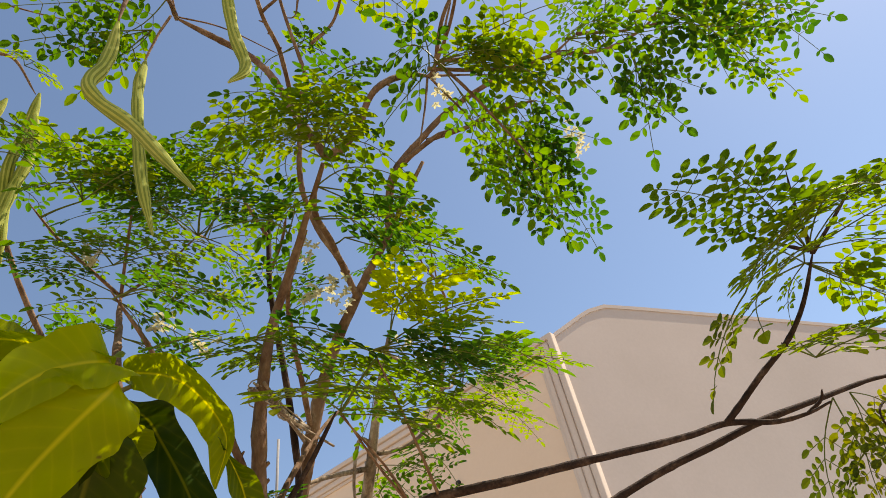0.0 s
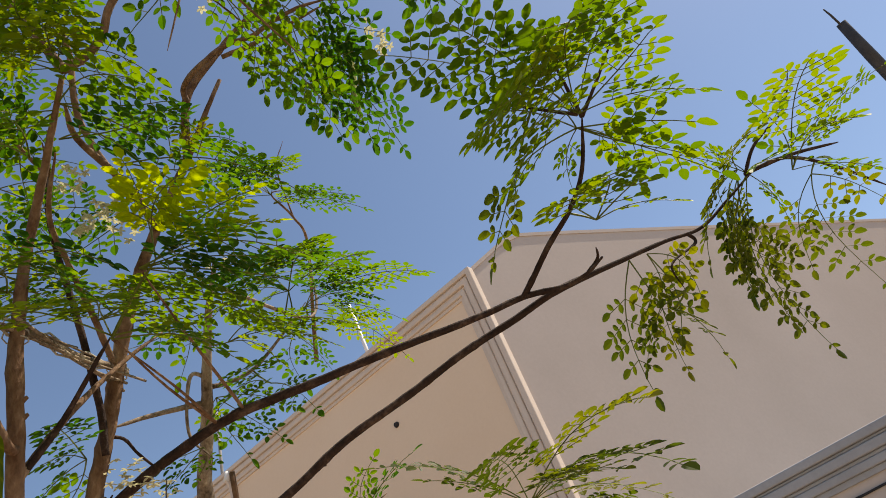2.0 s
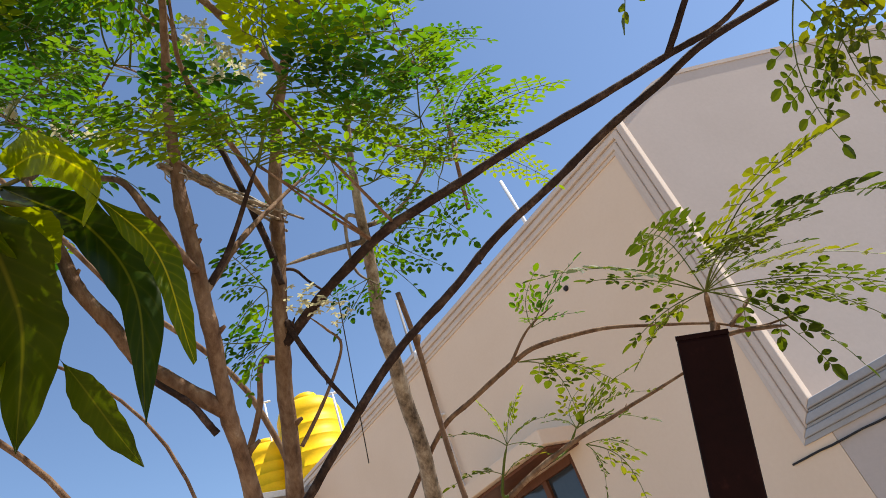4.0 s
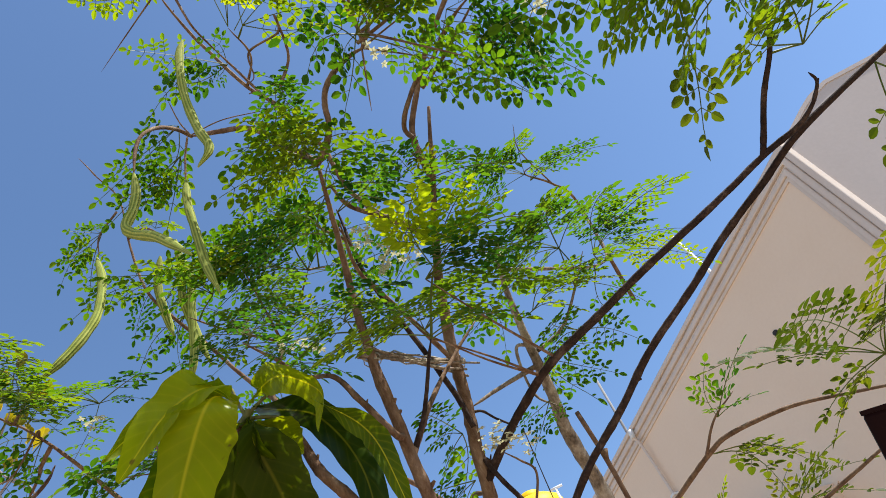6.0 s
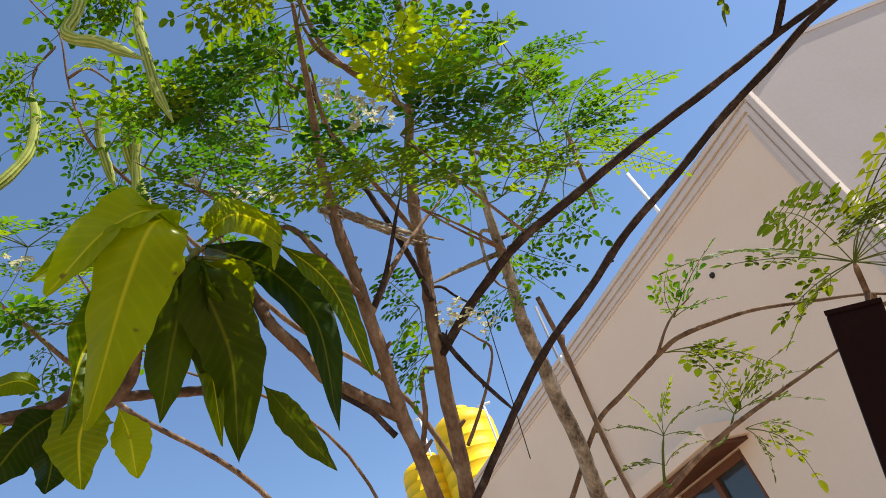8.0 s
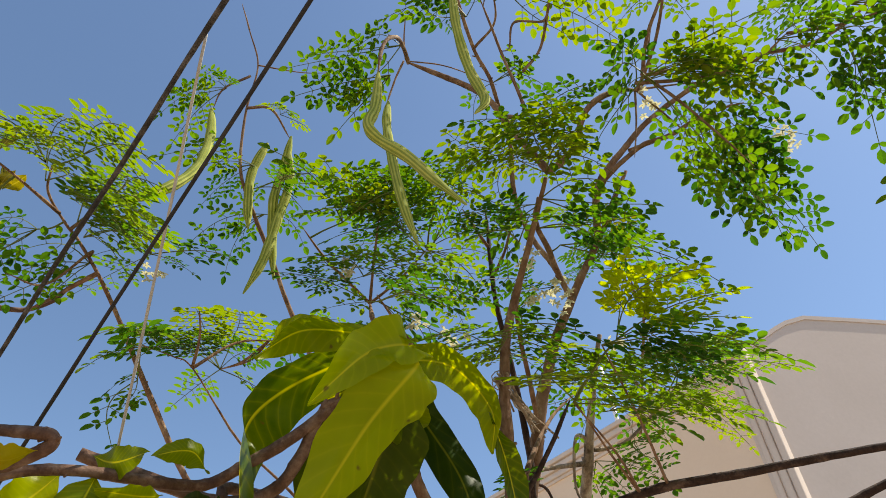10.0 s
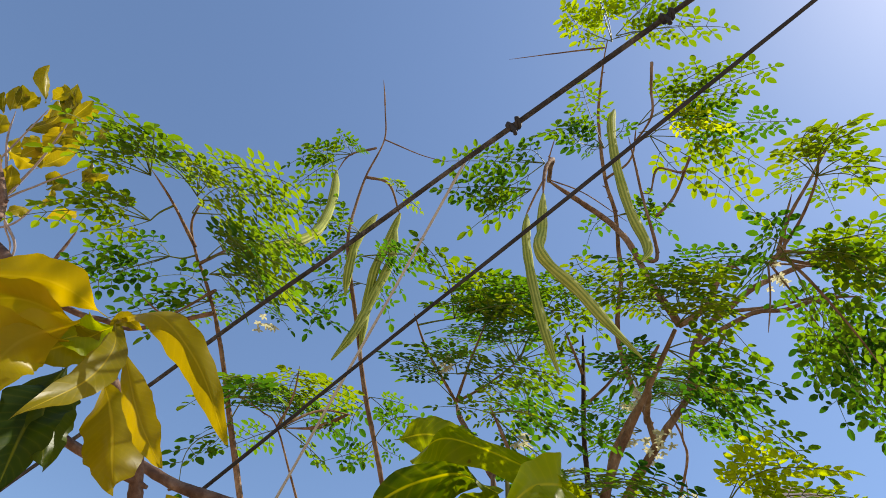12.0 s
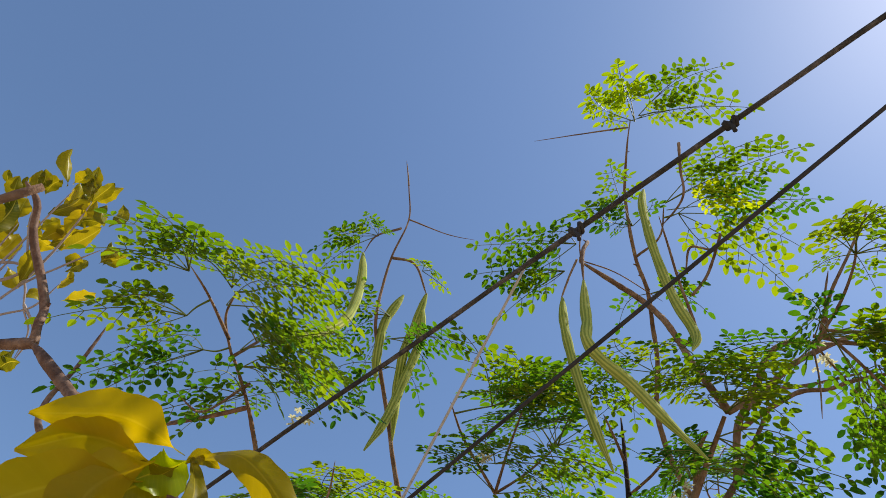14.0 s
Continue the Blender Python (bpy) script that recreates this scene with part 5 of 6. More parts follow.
fan(TREES["C"], "s", (-0.793, 0.887, 3.015), [(-0.657, 0.912, 2.960), (-0.609, 0.969, 2.932), (-0.619, 1.019, 2.922), (-0.719, 0.905, 2.979)])
fan(TREES["A"], "g", (-0.676, 0.220, 2.790), [(-0.582, 0.047, 2.715), (-0.629, 0.123, 2.744), (-0.564, 0.164, 2.760), (-0.698, 0.106, 2.736), (-0.766, 0.096, 2.732)])
fan(TREES["A"], "g", (-0.412, 0.155, 2.617), [(-0.430, 0.056, 2.607), (-0.293, 0.128, 2.561), (-0.336, 0.190, 2.582), (-0.341, 0.143, 2.580), (-0.250, 0.115, 2.544)])
fan(TREES["A"], "g", (-0.736, 0.137, 2.678), [(-0.638, -0.039, 2.599), (-0.683, -0.081, 2.584), (-0.758, 0.002, 2.617), (-0.673, 0.032, 2.627), (-0.605, -0.094, 2.578)])
fan(TREES["A"], "g", (-0.791, 0.088, 2.575), [(-0.772, -0.027, 2.562), (-0.861, 0.050, 2.593), (-0.634, 0.113, 2.505), (-0.564, 0.122, 2.478), (-0.727, 0.130, 2.539)])
fan(TREES["A"], "g", (-0.651, 0.045, 2.390), [(-0.696, -0.004, 2.405), (-0.555, 0.089, 2.346), (-0.485, 0.110, 2.326), (-0.647, 0.091, 2.364), (-0.593, 0.121, 2.344)])
fan(TREES["A"], "s", (-0.723, 0.099, 2.397), [(-0.705, 0.157, 2.364), (-0.684, 0.196, 2.349), (-0.715, 0.047, 2.406)])
fan(TREES["A"], "g", (-0.434, 0.190, 2.515), [(-0.332, 0.214, 2.474), (-0.310, 0.260, 2.455), (-0.388, 0.278, 2.468)])
fan(TREES["B"], "g", (-0.524, 0.326, 2.573), [(-0.429, 0.389, 2.525), (-0.359, 0.486, 2.480)])
fan(TREES["B"], "g", (-0.597, 0.377, 2.556), [(-0.612, 0.191, 2.489), (-0.680, 0.313, 2.507), (-0.609, 0.291, 2.518)])
fan(TREES["B"], "f", (-0.675, 0.388, 2.445), [(-0.595, 0.170, 2.348), (-0.659, 0.268, 2.389), (-0.574, 0.392, 2.430)])
fan(TREES["A"], "f", (-0.659, 0.350, 2.380), [(-0.543, 0.418, 2.321), (-0.446, 0.405, 2.301), (-0.404, 0.466, 2.272), (-0.526, 0.338, 2.340)])
fan(TREES["B"], "g", (-0.474, 0.307, 2.315), [(-0.405, 0.353, 2.275), (-0.342, 0.361, 2.257), (-0.346, 0.407, 2.245), (-0.279, 0.382, 2.236), (-0.373, 0.299, 2.283)])
fan(TREES["C"], "f", (-0.712, 0.607, 2.439), [(-0.542, 0.590, 2.389), (-0.546, 0.680, 2.365), (-0.450, 0.658, 2.347), (-0.651, 0.655, 2.399)])
fan(TREES["C"], "g", (-0.722, 0.695, 2.375), [(-0.720, 0.567, 2.322), (-0.732, 0.639, 2.344), (-0.623, 0.567, 2.339), (-0.788, 0.843, 2.404)])
fan(TREES["A"], "g", (-0.266, 0.281, 2.707), [(-0.162, 0.266, 2.659), (-0.235, 0.163, 2.692), (-0.122, 0.385, 2.637)])
fan(TREES["A"], "f", (-0.217, 0.324, 2.719), [(-0.120, 0.329, 2.680), (-0.097, 0.390, 2.658), (-0.151, 0.411, 2.668)])
fan(TREES["A"], "g", (-0.085, 0.398, 2.705), [(-0.007, 0.416, 2.670), (0.021, 0.458, 2.651), (-0.059, 0.468, 2.668), (-0.095, 0.478, 2.674), (0.062, 0.446, 2.644)])
fan(TREES["A"], "g", (0.015, 0.448, 2.718), [(0.078, 0.533, 2.667), (0.103, 0.584, 2.646), (0.145, 0.549, 2.647), (0.093, 0.490, 2.677), (0.212, 0.589, 2.619)])
fan(TREES["B"], "g", (-0.257, 0.445, 2.760), [(-0.279, 0.626, 2.596), (-0.248, 0.663, 2.565), (-0.327, 0.605, 2.635)])
fan(TREES["B"], "s", (-0.244, 0.448, 2.765), [(-0.300, 0.524, 2.691), (-0.228, 0.585, 2.625)])
fan(TREES["A"], "g", (-0.010, 0.460, 2.698), [(-0.063, 0.528, 2.640), (-0.026, 0.575, 2.597), (0.023, 0.556, 2.616), (-0.080, 0.591, 2.609)])
fan(TREES["B"], "g", (-0.224, 0.457, 2.770), [(-0.157, 0.580, 2.711), (-0.206, 0.581, 2.712), (-0.170, 0.506, 2.739), (-0.309, 0.433, 2.772)])
limb(TREES["B"], "twig", 0.0028, 0.0014, [(0.008, 0.644, 2.324), (-0.030, 0.580, 2.335), (-0.060, 0.530, 2.350)], bark_shaded)
fan(TREES["B"], "w", (0.008, 0.644, 2.324), [(-0.074, 0.369, 2.349), (-0.010, 0.400, 2.327)])
fan(TREES["B"], "w", (0.008, 0.644, 2.324), [(0.013, 0.434, 2.291), (-0.024, 0.439, 2.281)])
fan(TREES["B"], "w", (0.008, 0.644, 2.324), [(0.104, 0.374, 2.259), (0.149, 0.440, 2.263)])
fan(TREES["B"], "w", (0.008, 0.644, 2.324), [(0.133, 0.561, 2.284), (0.141, 0.641, 2.275)])
fan(TREES["B"], "w", (-0.005, 0.660, 2.320), [(-0.085, 0.523, 2.243), (-0.034, 0.518, 2.256), (-0.048, 0.396, 2.220), (-0.064, 0.692, 2.292)])
fan(TREES["B"], "w", (-0.005, 0.660, 2.320), [(0.098, 0.702, 2.268), (0.063, 0.735, 2.263), (0.021, 0.732, 2.272), (0.101, 0.760, 2.248)])
fan(TREES["B"], "w", (-0.064, 0.721, 2.226), [(-0.001, 0.583, 2.187), (-0.024, 0.561, 2.192), (0.017, 0.637, 2.187), (0.023, 0.726, 2.195)])
fan(TREES["B"], "b", (-0.084, 0.602, 2.291), [(-0.187, 0.606, 2.246)])
fan(TREES["M"], "b", (-0.063, 0.890, 2.229), [(-0.087, 0.903, 2.113), (-0.106, 0.913, 2.152), (-0.022, 0.920, 2.157)])
fan(TREES["M"], "b", (-0.090, 0.898, 2.149), [(-0.117, 0.916, 2.070), (-0.155, 0.902, 2.101)])
fan(TREES["M"], "b", (-0.081, 0.903, 2.137), [(-0.030, 0.892, 2.071)])
fan(TREES["M"], "b", (0.111, 1.054, 2.331), [(-0.003, 1.094, 2.230), (-0.007, 1.120, 2.144), (0.073, 1.076, 2.281)])
fan(TREES["M"], "b", (0.117, 1.012, 2.319), [(0.052, 0.907, 2.269), (-0.014, 0.963, 2.247), (0.157, 0.889, 2.308), (0.045, 1.008, 2.272)])
fan(TREES["M"], "b", (-0.084, 0.854, 2.219), [(-0.177, 0.910, 2.076), (-0.101, 0.922, 2.128)])
fan(TREES["M"], "b", (0.124, 1.017, 2.306), [(-0.003, 1.121, 2.092), (-0.007, 1.083, 2.189), (-0.008, 1.068, 2.222)])
fan(TREES["M"], "w", (0.124, 1.017, 2.306), [(0.191, 0.960, 2.272), (0.112, 0.974, 2.376), (0.069, 0.957, 2.405), (0.139, 1.056, 2.231)])
fan(TREES["B"], "f", (0.037, 0.736, 3.023), [(0.189, 0.646, 2.970), (0.274, 0.687, 2.934), (0.255, 0.817, 2.925), (0.152, 0.592, 2.989), (0.201, 0.988, 2.930)])
fan(TREES["B"], "g", (-0.059, 0.677, 2.995), [(-0.065, 0.456, 2.901), (0.017, 0.476, 2.907), (-0.172, 0.584, 2.953), (0.051, 0.583, 2.947)])
fan(TREES["B"], "g", (0.145, 0.755, 3.012), [(0.247, 0.943, 2.923), (0.145, 0.969, 2.924), (0.098, 0.903, 2.953), (0.301, 0.788, 2.974)])
fan(TREES["M"], "w", (0.182, 1.087, 2.297), [(0.266, 0.789, 2.293), (0.351, 1.040, 2.361), (0.207, 1.038, 2.400), (0.295, 1.099, 2.241), (0.273, 0.924, 2.265)])
fan(TREES["M"], "b", (0.201, 1.123, 2.288), [(0.258, 1.209, 2.238), (0.179, 1.311, 2.196), (0.108, 1.214, 2.229)])
fan(TREES["S"], "c", (-0.454, 0.940, 2.019), [(-0.169, 0.761, 2.060)])
fan(TREES["S"], "c", (-0.454, 0.940, 2.019), [(-0.150, 0.735, 1.975)])
fan(TREES["S"], "c", (-0.454, 0.940, 2.019), [(-0.585, 0.815, 2.175), (-0.345, 0.660, 2.030)])
fan(TREES["S"], "c", (-0.454, 0.940, 2.019), [(-0.227, 1.051, 1.897), (-0.344, 1.021, 1.869)])
fan(TREES["S"], "c", (-0.454, 0.940, 2.019), [(-0.246, 0.939, 1.962), (-0.233, 0.785, 1.969), (-0.265, 0.748, 1.984)])
fan(TREES["S"], "c", (-0.454, 0.940, 2.019), [(-0.304, 1.031, 1.893)])
fan(TREES["S"], "c", (-0.454, 0.940, 2.019), [(-0.534, 0.834, 2.102), (-0.559, 0.874, 2.001), (-0.333, 1.000, 2.031)])
fan(TREES["S"], "c", (-0.454, 0.940, 2.019), [(-0.549, 0.886, 2.021), (-0.387, 1.004, 1.881)])
fan(TREES["S"], "g", (-0.724, 0.844, 2.128), [(-0.638, 0.876, 2.200), (-0.679, 0.902, 2.133), (-0.700, 0.826, 2.138), (-0.676, 0.842, 2.198)])
fan(TREES["S"], "b", (-0.772, 0.826, 2.086), [(-0.689, 0.948, 2.047), (-0.735, 0.961, 2.039), (-0.776, 0.933, 2.046)])
limb(TREES["S"], "twig", 0.003, 0.002, [(-0.952, 0.850, 1.909), (-0.955, 0.836, 1.916), (-0.931, 0.846, 1.964), (-0.914, 0.854, 1.991)], green_stem)
limb(TREES["S"], "twig", 0.003, 0.002, [(-0.854, 0.873, 1.927), (-0.866, 0.934, 1.941), (-0.847, 0.948, 1.956), (-0.828, 0.959, 1.977)], green_stem)
fan(TREES["S"], "b", (-0.831, 0.958, 1.973), [(-0.735, 1.025, 2.025), (-0.749, 1.003, 2.048), (-0.800, 0.964, 2.028), (-0.753, 1.029, 1.980), (-0.846, 0.927, 2.006)])
fan(TREES["S"], "b", (-0.915, 0.853, 1.990), [(-0.940, 0.787, 2.047), (-0.861, 0.900, 2.025), (-0.877, 0.909, 1.971)])
fan(TREES["S"], "y", (-0.914, 0.854, 1.991), [(-0.902, 0.828, 2.063), (-0.872, 0.869, 2.058)])
fan(TREES["S"], "b", (-0.939, 0.844, 1.943), [(-0.898, 0.886, 1.965), (-0.974, 0.778, 1.979)])
fan(TREES["S"], "b", (-0.768, 0.893, 1.920), [(-0.734, 0.953, 1.841), (-0.722, 0.947, 1.895), (-0.760, 0.920, 1.865)])
fan(TREES["B"], "f", (-0.539, 0.247, 2.779), [(-0.576, 0.117, 2.720), (-0.517, 0.085, 2.707), (-0.495, 0.285, 2.783), (-0.525, 0.378, 2.819), (-0.631, 0.304, 2.791), (-0.460, 0.159, 2.735)])
fan(TREES["A"], "g", (-0.642, 0.155, 2.703), [(-0.535, 0.105, 2.649), (-0.698, 0.192, 2.717), (-0.736, 0.111, 2.724), (-0.565, 0.201, 2.668)])
fan(TREES["A"], "f", (-0.781, 0.226, 2.583), [(-0.735, 0.107, 2.544), (-0.748, 0.265, 2.592), (-0.817, 0.185, 2.553), (-0.829, 0.347, 2.603)])
fan(TREES["A"], "f", (-0.415, 0.165, 2.588), [(-0.398, 0.073, 2.550), (-0.448, 0.116, 2.556), (-0.434, 0.022, 2.526), (-0.481, 0.052, 2.528)])
fan(TREES["A"], "g", (-0.438, 0.193, 2.508), [(-0.499, 0.150, 2.470), (-0.453, 0.108, 2.479), (-0.532, 0.192, 2.465)])
fan(TREES["D"], "s", (-0.996, -0.241, 2.610), [(-0.871, -0.322, 2.543), (-0.994, -0.320, 2.582), (-0.855, -0.146, 2.577), (-1.000, -0.170, 2.617), (-0.815, -0.256, 2.540), (-1.172, -0.326, 2.637)])
fan(TREES["F"], "s", (-0.980, -0.173, 2.419), [(-0.977, -0.261, 2.377), (-0.874, -0.276, 2.359), (-0.867, -0.195, 2.388)])
# ---- end of leaves ----
pod(TREES["A"], [(-0.445, -0.100, 2.608), (-0.449, -0.096, 2.555), (-0.446, -0.099, 2.507), (-0.443, -0.107, 2.462), (-0.436, -0.093, 2.434), (-0.414, -0.064, 2.396), (-0.391, -0.037, 2.343), (-0.366, -0.017, 2.292)])
pod(TREES["A"], [(-0.542, -0.027, 2.730), (-0.540, -0.027, 2.652), (-0.532, -0.016, 2.553), (-0.516, -0.004, 2.447), (-0.502, 0.013, 2.363)])
pod(TREES["B"], [(-0.357, -0.010, 2.935), (-0.364, -0.018, 2.864), (-0.366, -0.014, 2.727), (-0.363, 0.002, 2.606), (-0.353, 0.017, 2.523), (-0.356, -0.001, 2.475)])
pod(TREES["E"], [(-0.915, -0.254, 2.987), (-0.904, -0.236, 2.889), (-0.892, -0.234, 2.782), (-0.883, -0.250, 2.707), (-0.881, -0.289, 2.633), (-0.887, -0.337, 2.583)], 0.0095)
pod(TREES["E"], [(-0.928, -0.116, 2.987), (-0.956, -0.124, 2.902), (-0.971, -0.109, 2.821), (-0.974, -0.093, 2.754)], 0.0095)
pod(TREES["E"], [(-0.896, -0.077, 3.008), (-0.921, -0.068, 2.920), (-0.936, -0.068, 2.829), (-0.958, -0.041, 2.724), (-0.969, -0.018, 2.646)], 0.0095)
pod(TREES["E"], [(-0.904, -0.072, 2.969), (-0.916, -0.049, 2.874), (-0.932, -0.051, 2.769), (-0.955, -0.052, 2.671), (-0.979, -0.066, 2.592)], 0.0095)
limb(TREES["B"], "twig", 0.0024, 0.0016, [(-0.195, 0.552, 2.944), (-0.235, 0.615, 2.945), (-0.262, 0.655, 2.900)], green_stem)
pod(TREES["B"], [(-0.262, 0.655, 2.900), (-0.275, 0.645, 2.810), (-0.287, 0.635, 2.715), (-0.292, 0.628, 2.640)])
flower(TREES["A"], (-0.731, 0.413, 2.190))
flower(TREES["B"], (-0.519, 0.285, 2.453))
flower(TREES["C"], (-0.606, 0.139, 2.336))
flower(TREES["B"], (-0.554, 0.337, 2.474))
flower(TREES["A"], (-0.606, 0.527, 2.506))
flower(TREES["B"], (-0.691, 0.418, 2.156))
flower(TREES["A"], (-0.540, 0.255, 2.516))
flower(TREES["B"], (-0.733, 0.433, 2.181))
flower(TREES["C"], (-0.734, 0.466, 2.170))
flower(TREES["B"], (-0.641, 0.115, 2.381))
flower(TREES["B"], (-0.569, 0.299, 2.471))
flower(TREES["A"], (-0.196, 0.606, 2.762))
flower(TREES["B"], (-0.282, 0.309, 2.694))
flower(TREES["C"], (-0.201, 0.643, 2.744))
flower(TREES["A"], (-0.772, 0.042, 2.564))
flower(TREES["B"], (-0.914, -0.237, 2.507))
tree("P", "mango tree with long drooping glossy leaves", (0, 0, 0), "tree", "mango_tree", "mango trees")
limb(TREES["P"], "limb", 0.00745479, 0.00723451, [(-0.741, -0.245, 2.098), (-0.729, -0.173, 2.086), (-0.720, -0.111, 2.076), (-0.705, -0.071, 2.079), (-0.681, -0.046, 2.095), (-0.659, -0.039, 2.116), (-0.637, -0.034, 2.152), (-0.619, -0.032, 2.178)], bark_mango)
limb(TREES["P"], "limb", 0.00650848, 0.00515261, [(-0.627, -0.033, 2.170), (-0.616, -0.019, 2.177), (-0.598, 0.012, 2.185), (-0.591, 0.023, 2.196)], bark_mango)
limb(TREES["P"], "twig", 0.00588475, 0.00525347, [(-0.594, 0.020, 2.194), (-0.590, 0.029, 2.204), (-0.589, 0.035, 2.217)], bark_shoot)
limb(TREES["P"], "twig", 0.00296487, 0.00228049, [(-0.589, 0.029, 2.205), (-0.584, 0.019, 2.235), (-0.581, 0.014, 2.255)], bark_shoot)
limb(TREES["P"], "twig", 0.00296583, 0.0023288, [(-0.587, 0.030, 2.205), (-0.591, 0.053, 2.231), (-0.589, 0.068, 2.243)], bark_shoot)
limb(TREES["P"], "twig", 0.00296456, 0.00227012, [(-0.591, 0.029, 2.203), (-0.596, 0.051, 2.205), (-0.594, 0.078, 2.198)], bark_shoot)
limb(TREES["P"], "twig", 0.00220826, 0.00147475, [(-0.591, 0.023, 2.196), (-0.601, 0.028, 2.184), (-0.608, 0.034, 2.175)], bark_shoot)
limb(TREES["P"], "limb", 0.00645186, 0.00674737, [(-0.714, -0.096, 2.077), (-0.724, -0.093, 2.095), (-0.751, -0.045, 2.111), (-0.776, 0.017, 2.124), (-0.799, 0.094, 2.133)], bark_mango)
limb(TREES["P"], "trunk", 0.0105, 0.0095, [(-0.639, -0.351, 1.972), (-0.628, -0.327, 2.005), (-0.628, -0.298, 2.025), (-0.612, -0.281, 2.036), (-0.607, -0.283, 2.043), (-0.610, -0.297, 2.043), (-0.641, -0.330, 2.052), (-0.668, -0.373, 2.067)], bark_mango, True)
limb(TREES["P"], "limb", 0.00624897, 0.00764443, [(-0.663, -0.471, 2.104), (-0.726, -0.490, 2.163), (-0.772, -0.514, 2.212), (-0.822, -0.542, 2.258), (-0.873, -0.586, 2.307), (-0.882, -0.599, 2.318)], bark_mango)
limb(TREES["P"], "limb", 0.00625639, 0.0047659, [(-0.882, -0.595, 2.317), (-0.879, -0.607, 2.338), (-0.882, -0.620, 2.369), (-0.890, -0.661, 2.418), (-0.893, -0.696, 2.457), (-0.881, -0.724, 2.493), (-0.885, -0.755, 2.514)], bark_mango)
limb(TREES["P"], "limb", 0.00695394, 0.00592401, [(-0.881, -0.594, 2.317), (-0.902, -0.625, 2.305), (-0.912, -0.650, 2.288), (-0.929, -0.675, 2.264)], bark_mango)
limb(TREES["P"], "limb", 0.00519519, 0.00248988, [(-1.125, -0.514, 2.376), (-1.137, -0.529, 2.399), (-1.145, -0.538, 2.437), (-1.133, -0.538, 2.495), (-1.119, -0.542, 2.541), (-1.106, -0.547, 2.585)], bark_mango)
limb(TREES["P"], "limb", 0.00555299, 0.00358517, [(-1.140, -0.538, 2.461), (-1.105, -0.458, 2.453), (-1.105, -0.420, 2.471), (-1.115, -0.379, 2.492), (-1.103, -0.347, 2.523), (-1.100, -0.336, 2.553)], bark_mango)
limb(TREES["P"], "twig", 0.00515972, 0.00251037, [(-2.387, -0.864, 3.099), (-2.310, -0.867, 3.181), (-2.183, -0.905, 3.326), (-2.083, -0.914, 3.434)], twig_pale)
limb(TREES["P"], "twig", 0.00519641, 0.00251653, [(-2.327, -0.906, 3.176), (-2.339, -0.904, 3.162), (-2.287, -0.908, 3.218), (-2.184, -0.951, 3.340), (-2.061, -0.976, 3.477)], twig_pale)
limb(TREES["P"], "twig", 0.0052055, 0.00256657, [(-2.331, -0.876, 3.162), (-2.144, -0.832, 3.343), (-2.049, -0.783, 3.426), (-1.953, -0.726, 3.508)], twig_pale)
limb(TREES["P"], "twig", 0.00520643, 0.00252087, [(-2.327, -0.906, 3.176), (-2.211, -0.811, 3.266), (-2.148, -0.756, 3.314), (-2.071, -0.746, 3.392)], twig_pale)
limb(TREES["P"], "twig", 0.00531989, 0.00245713, [(-2.183, -0.976, 3.350), (-2.115, -0.883, 3.390), (-2.133, -0.818, 3.350), (-2.166, -0.770, 3.299), (-2.189, -0.710, 3.257), (-2.243, -0.685, 3.191)], twig_pale)
limb(TREES["P"], "twig", 0.00523276, 0.00248175, [(-2.276, -0.913, 3.231), (-2.291, -0.946, 3.226), (-2.200, -0.971, 3.330), (-2.149, -1.013, 3.397)], twig_pale)
limb(TREES["P"], "twig", 0.00532315, 0.00254381, [(-2.186, -0.900, 3.321), (-2.113, -0.862, 3.386), (-2.042, -0.952, 3.489), (-1.988, -0.995, 3.559)], twig_pale)
limb(TREES["P"], "twig", 0.00536257, 0.00258079, [(-2.144, -0.832, 3.343), (-2.019, -0.835, 3.475), (-1.904, -0.859, 3.603)], twig_pale)
limb(TREES["P"], "twig", 0.00531274, 0.00257255, [(-2.200, -0.944, 3.321), (-2.196, -0.930, 3.321), (-2.077, -0.924, 3.443), (-1.919, -0.930, 3.611)], twig_pale)
limb(TREES["P"], "twig", 0.00535323, 0.00245618, [(-2.160, -0.780, 3.309), (-2.181, -0.700, 3.262), (-2.246, -0.680, 3.187)], twig_pale)
limb(TREES["P"], "limb", 0.0060, 0.0046, [(-0.635, -0.342, 1.984), (-0.617, -0.337, 1.975), (-0.605, -0.359, 2.008), (-0.594, -0.378, 2.030), (-0.587, -0.395, 2.044), (-0.580, -0.419, 2.056), (-0.571, -0.445, 2.067), (-0.564, -0.462, 2.075)], bark_mango)
limb(TREES["P"], "limb", 0.0037178, 0.00376382, [(-0.587, -0.475, 2.007), (-0.591, -0.453, 2.011), (-0.596, -0.433, 2.014), (-0.600, -0.405, 2.015), (-0.599, -0.357, 2.016)], bark_mango)
limb(TREES["P"], "limb", 0.00759522, 0.00475835, [(-0.619, -0.017, 2.180), (-0.649, -0.058, 2.132), (-0.676, -0.094, 2.101), (-0.693, -0.125, 2.078), (-0.692, -0.176, 2.067), (-0.678, -0.234, 2.055), (-0.668, -0.284, 2.038), (-0.676, -0.311, 2.024), (-0.690, -0.335, 2.002)], bark_mango)
rnd.seed(5)
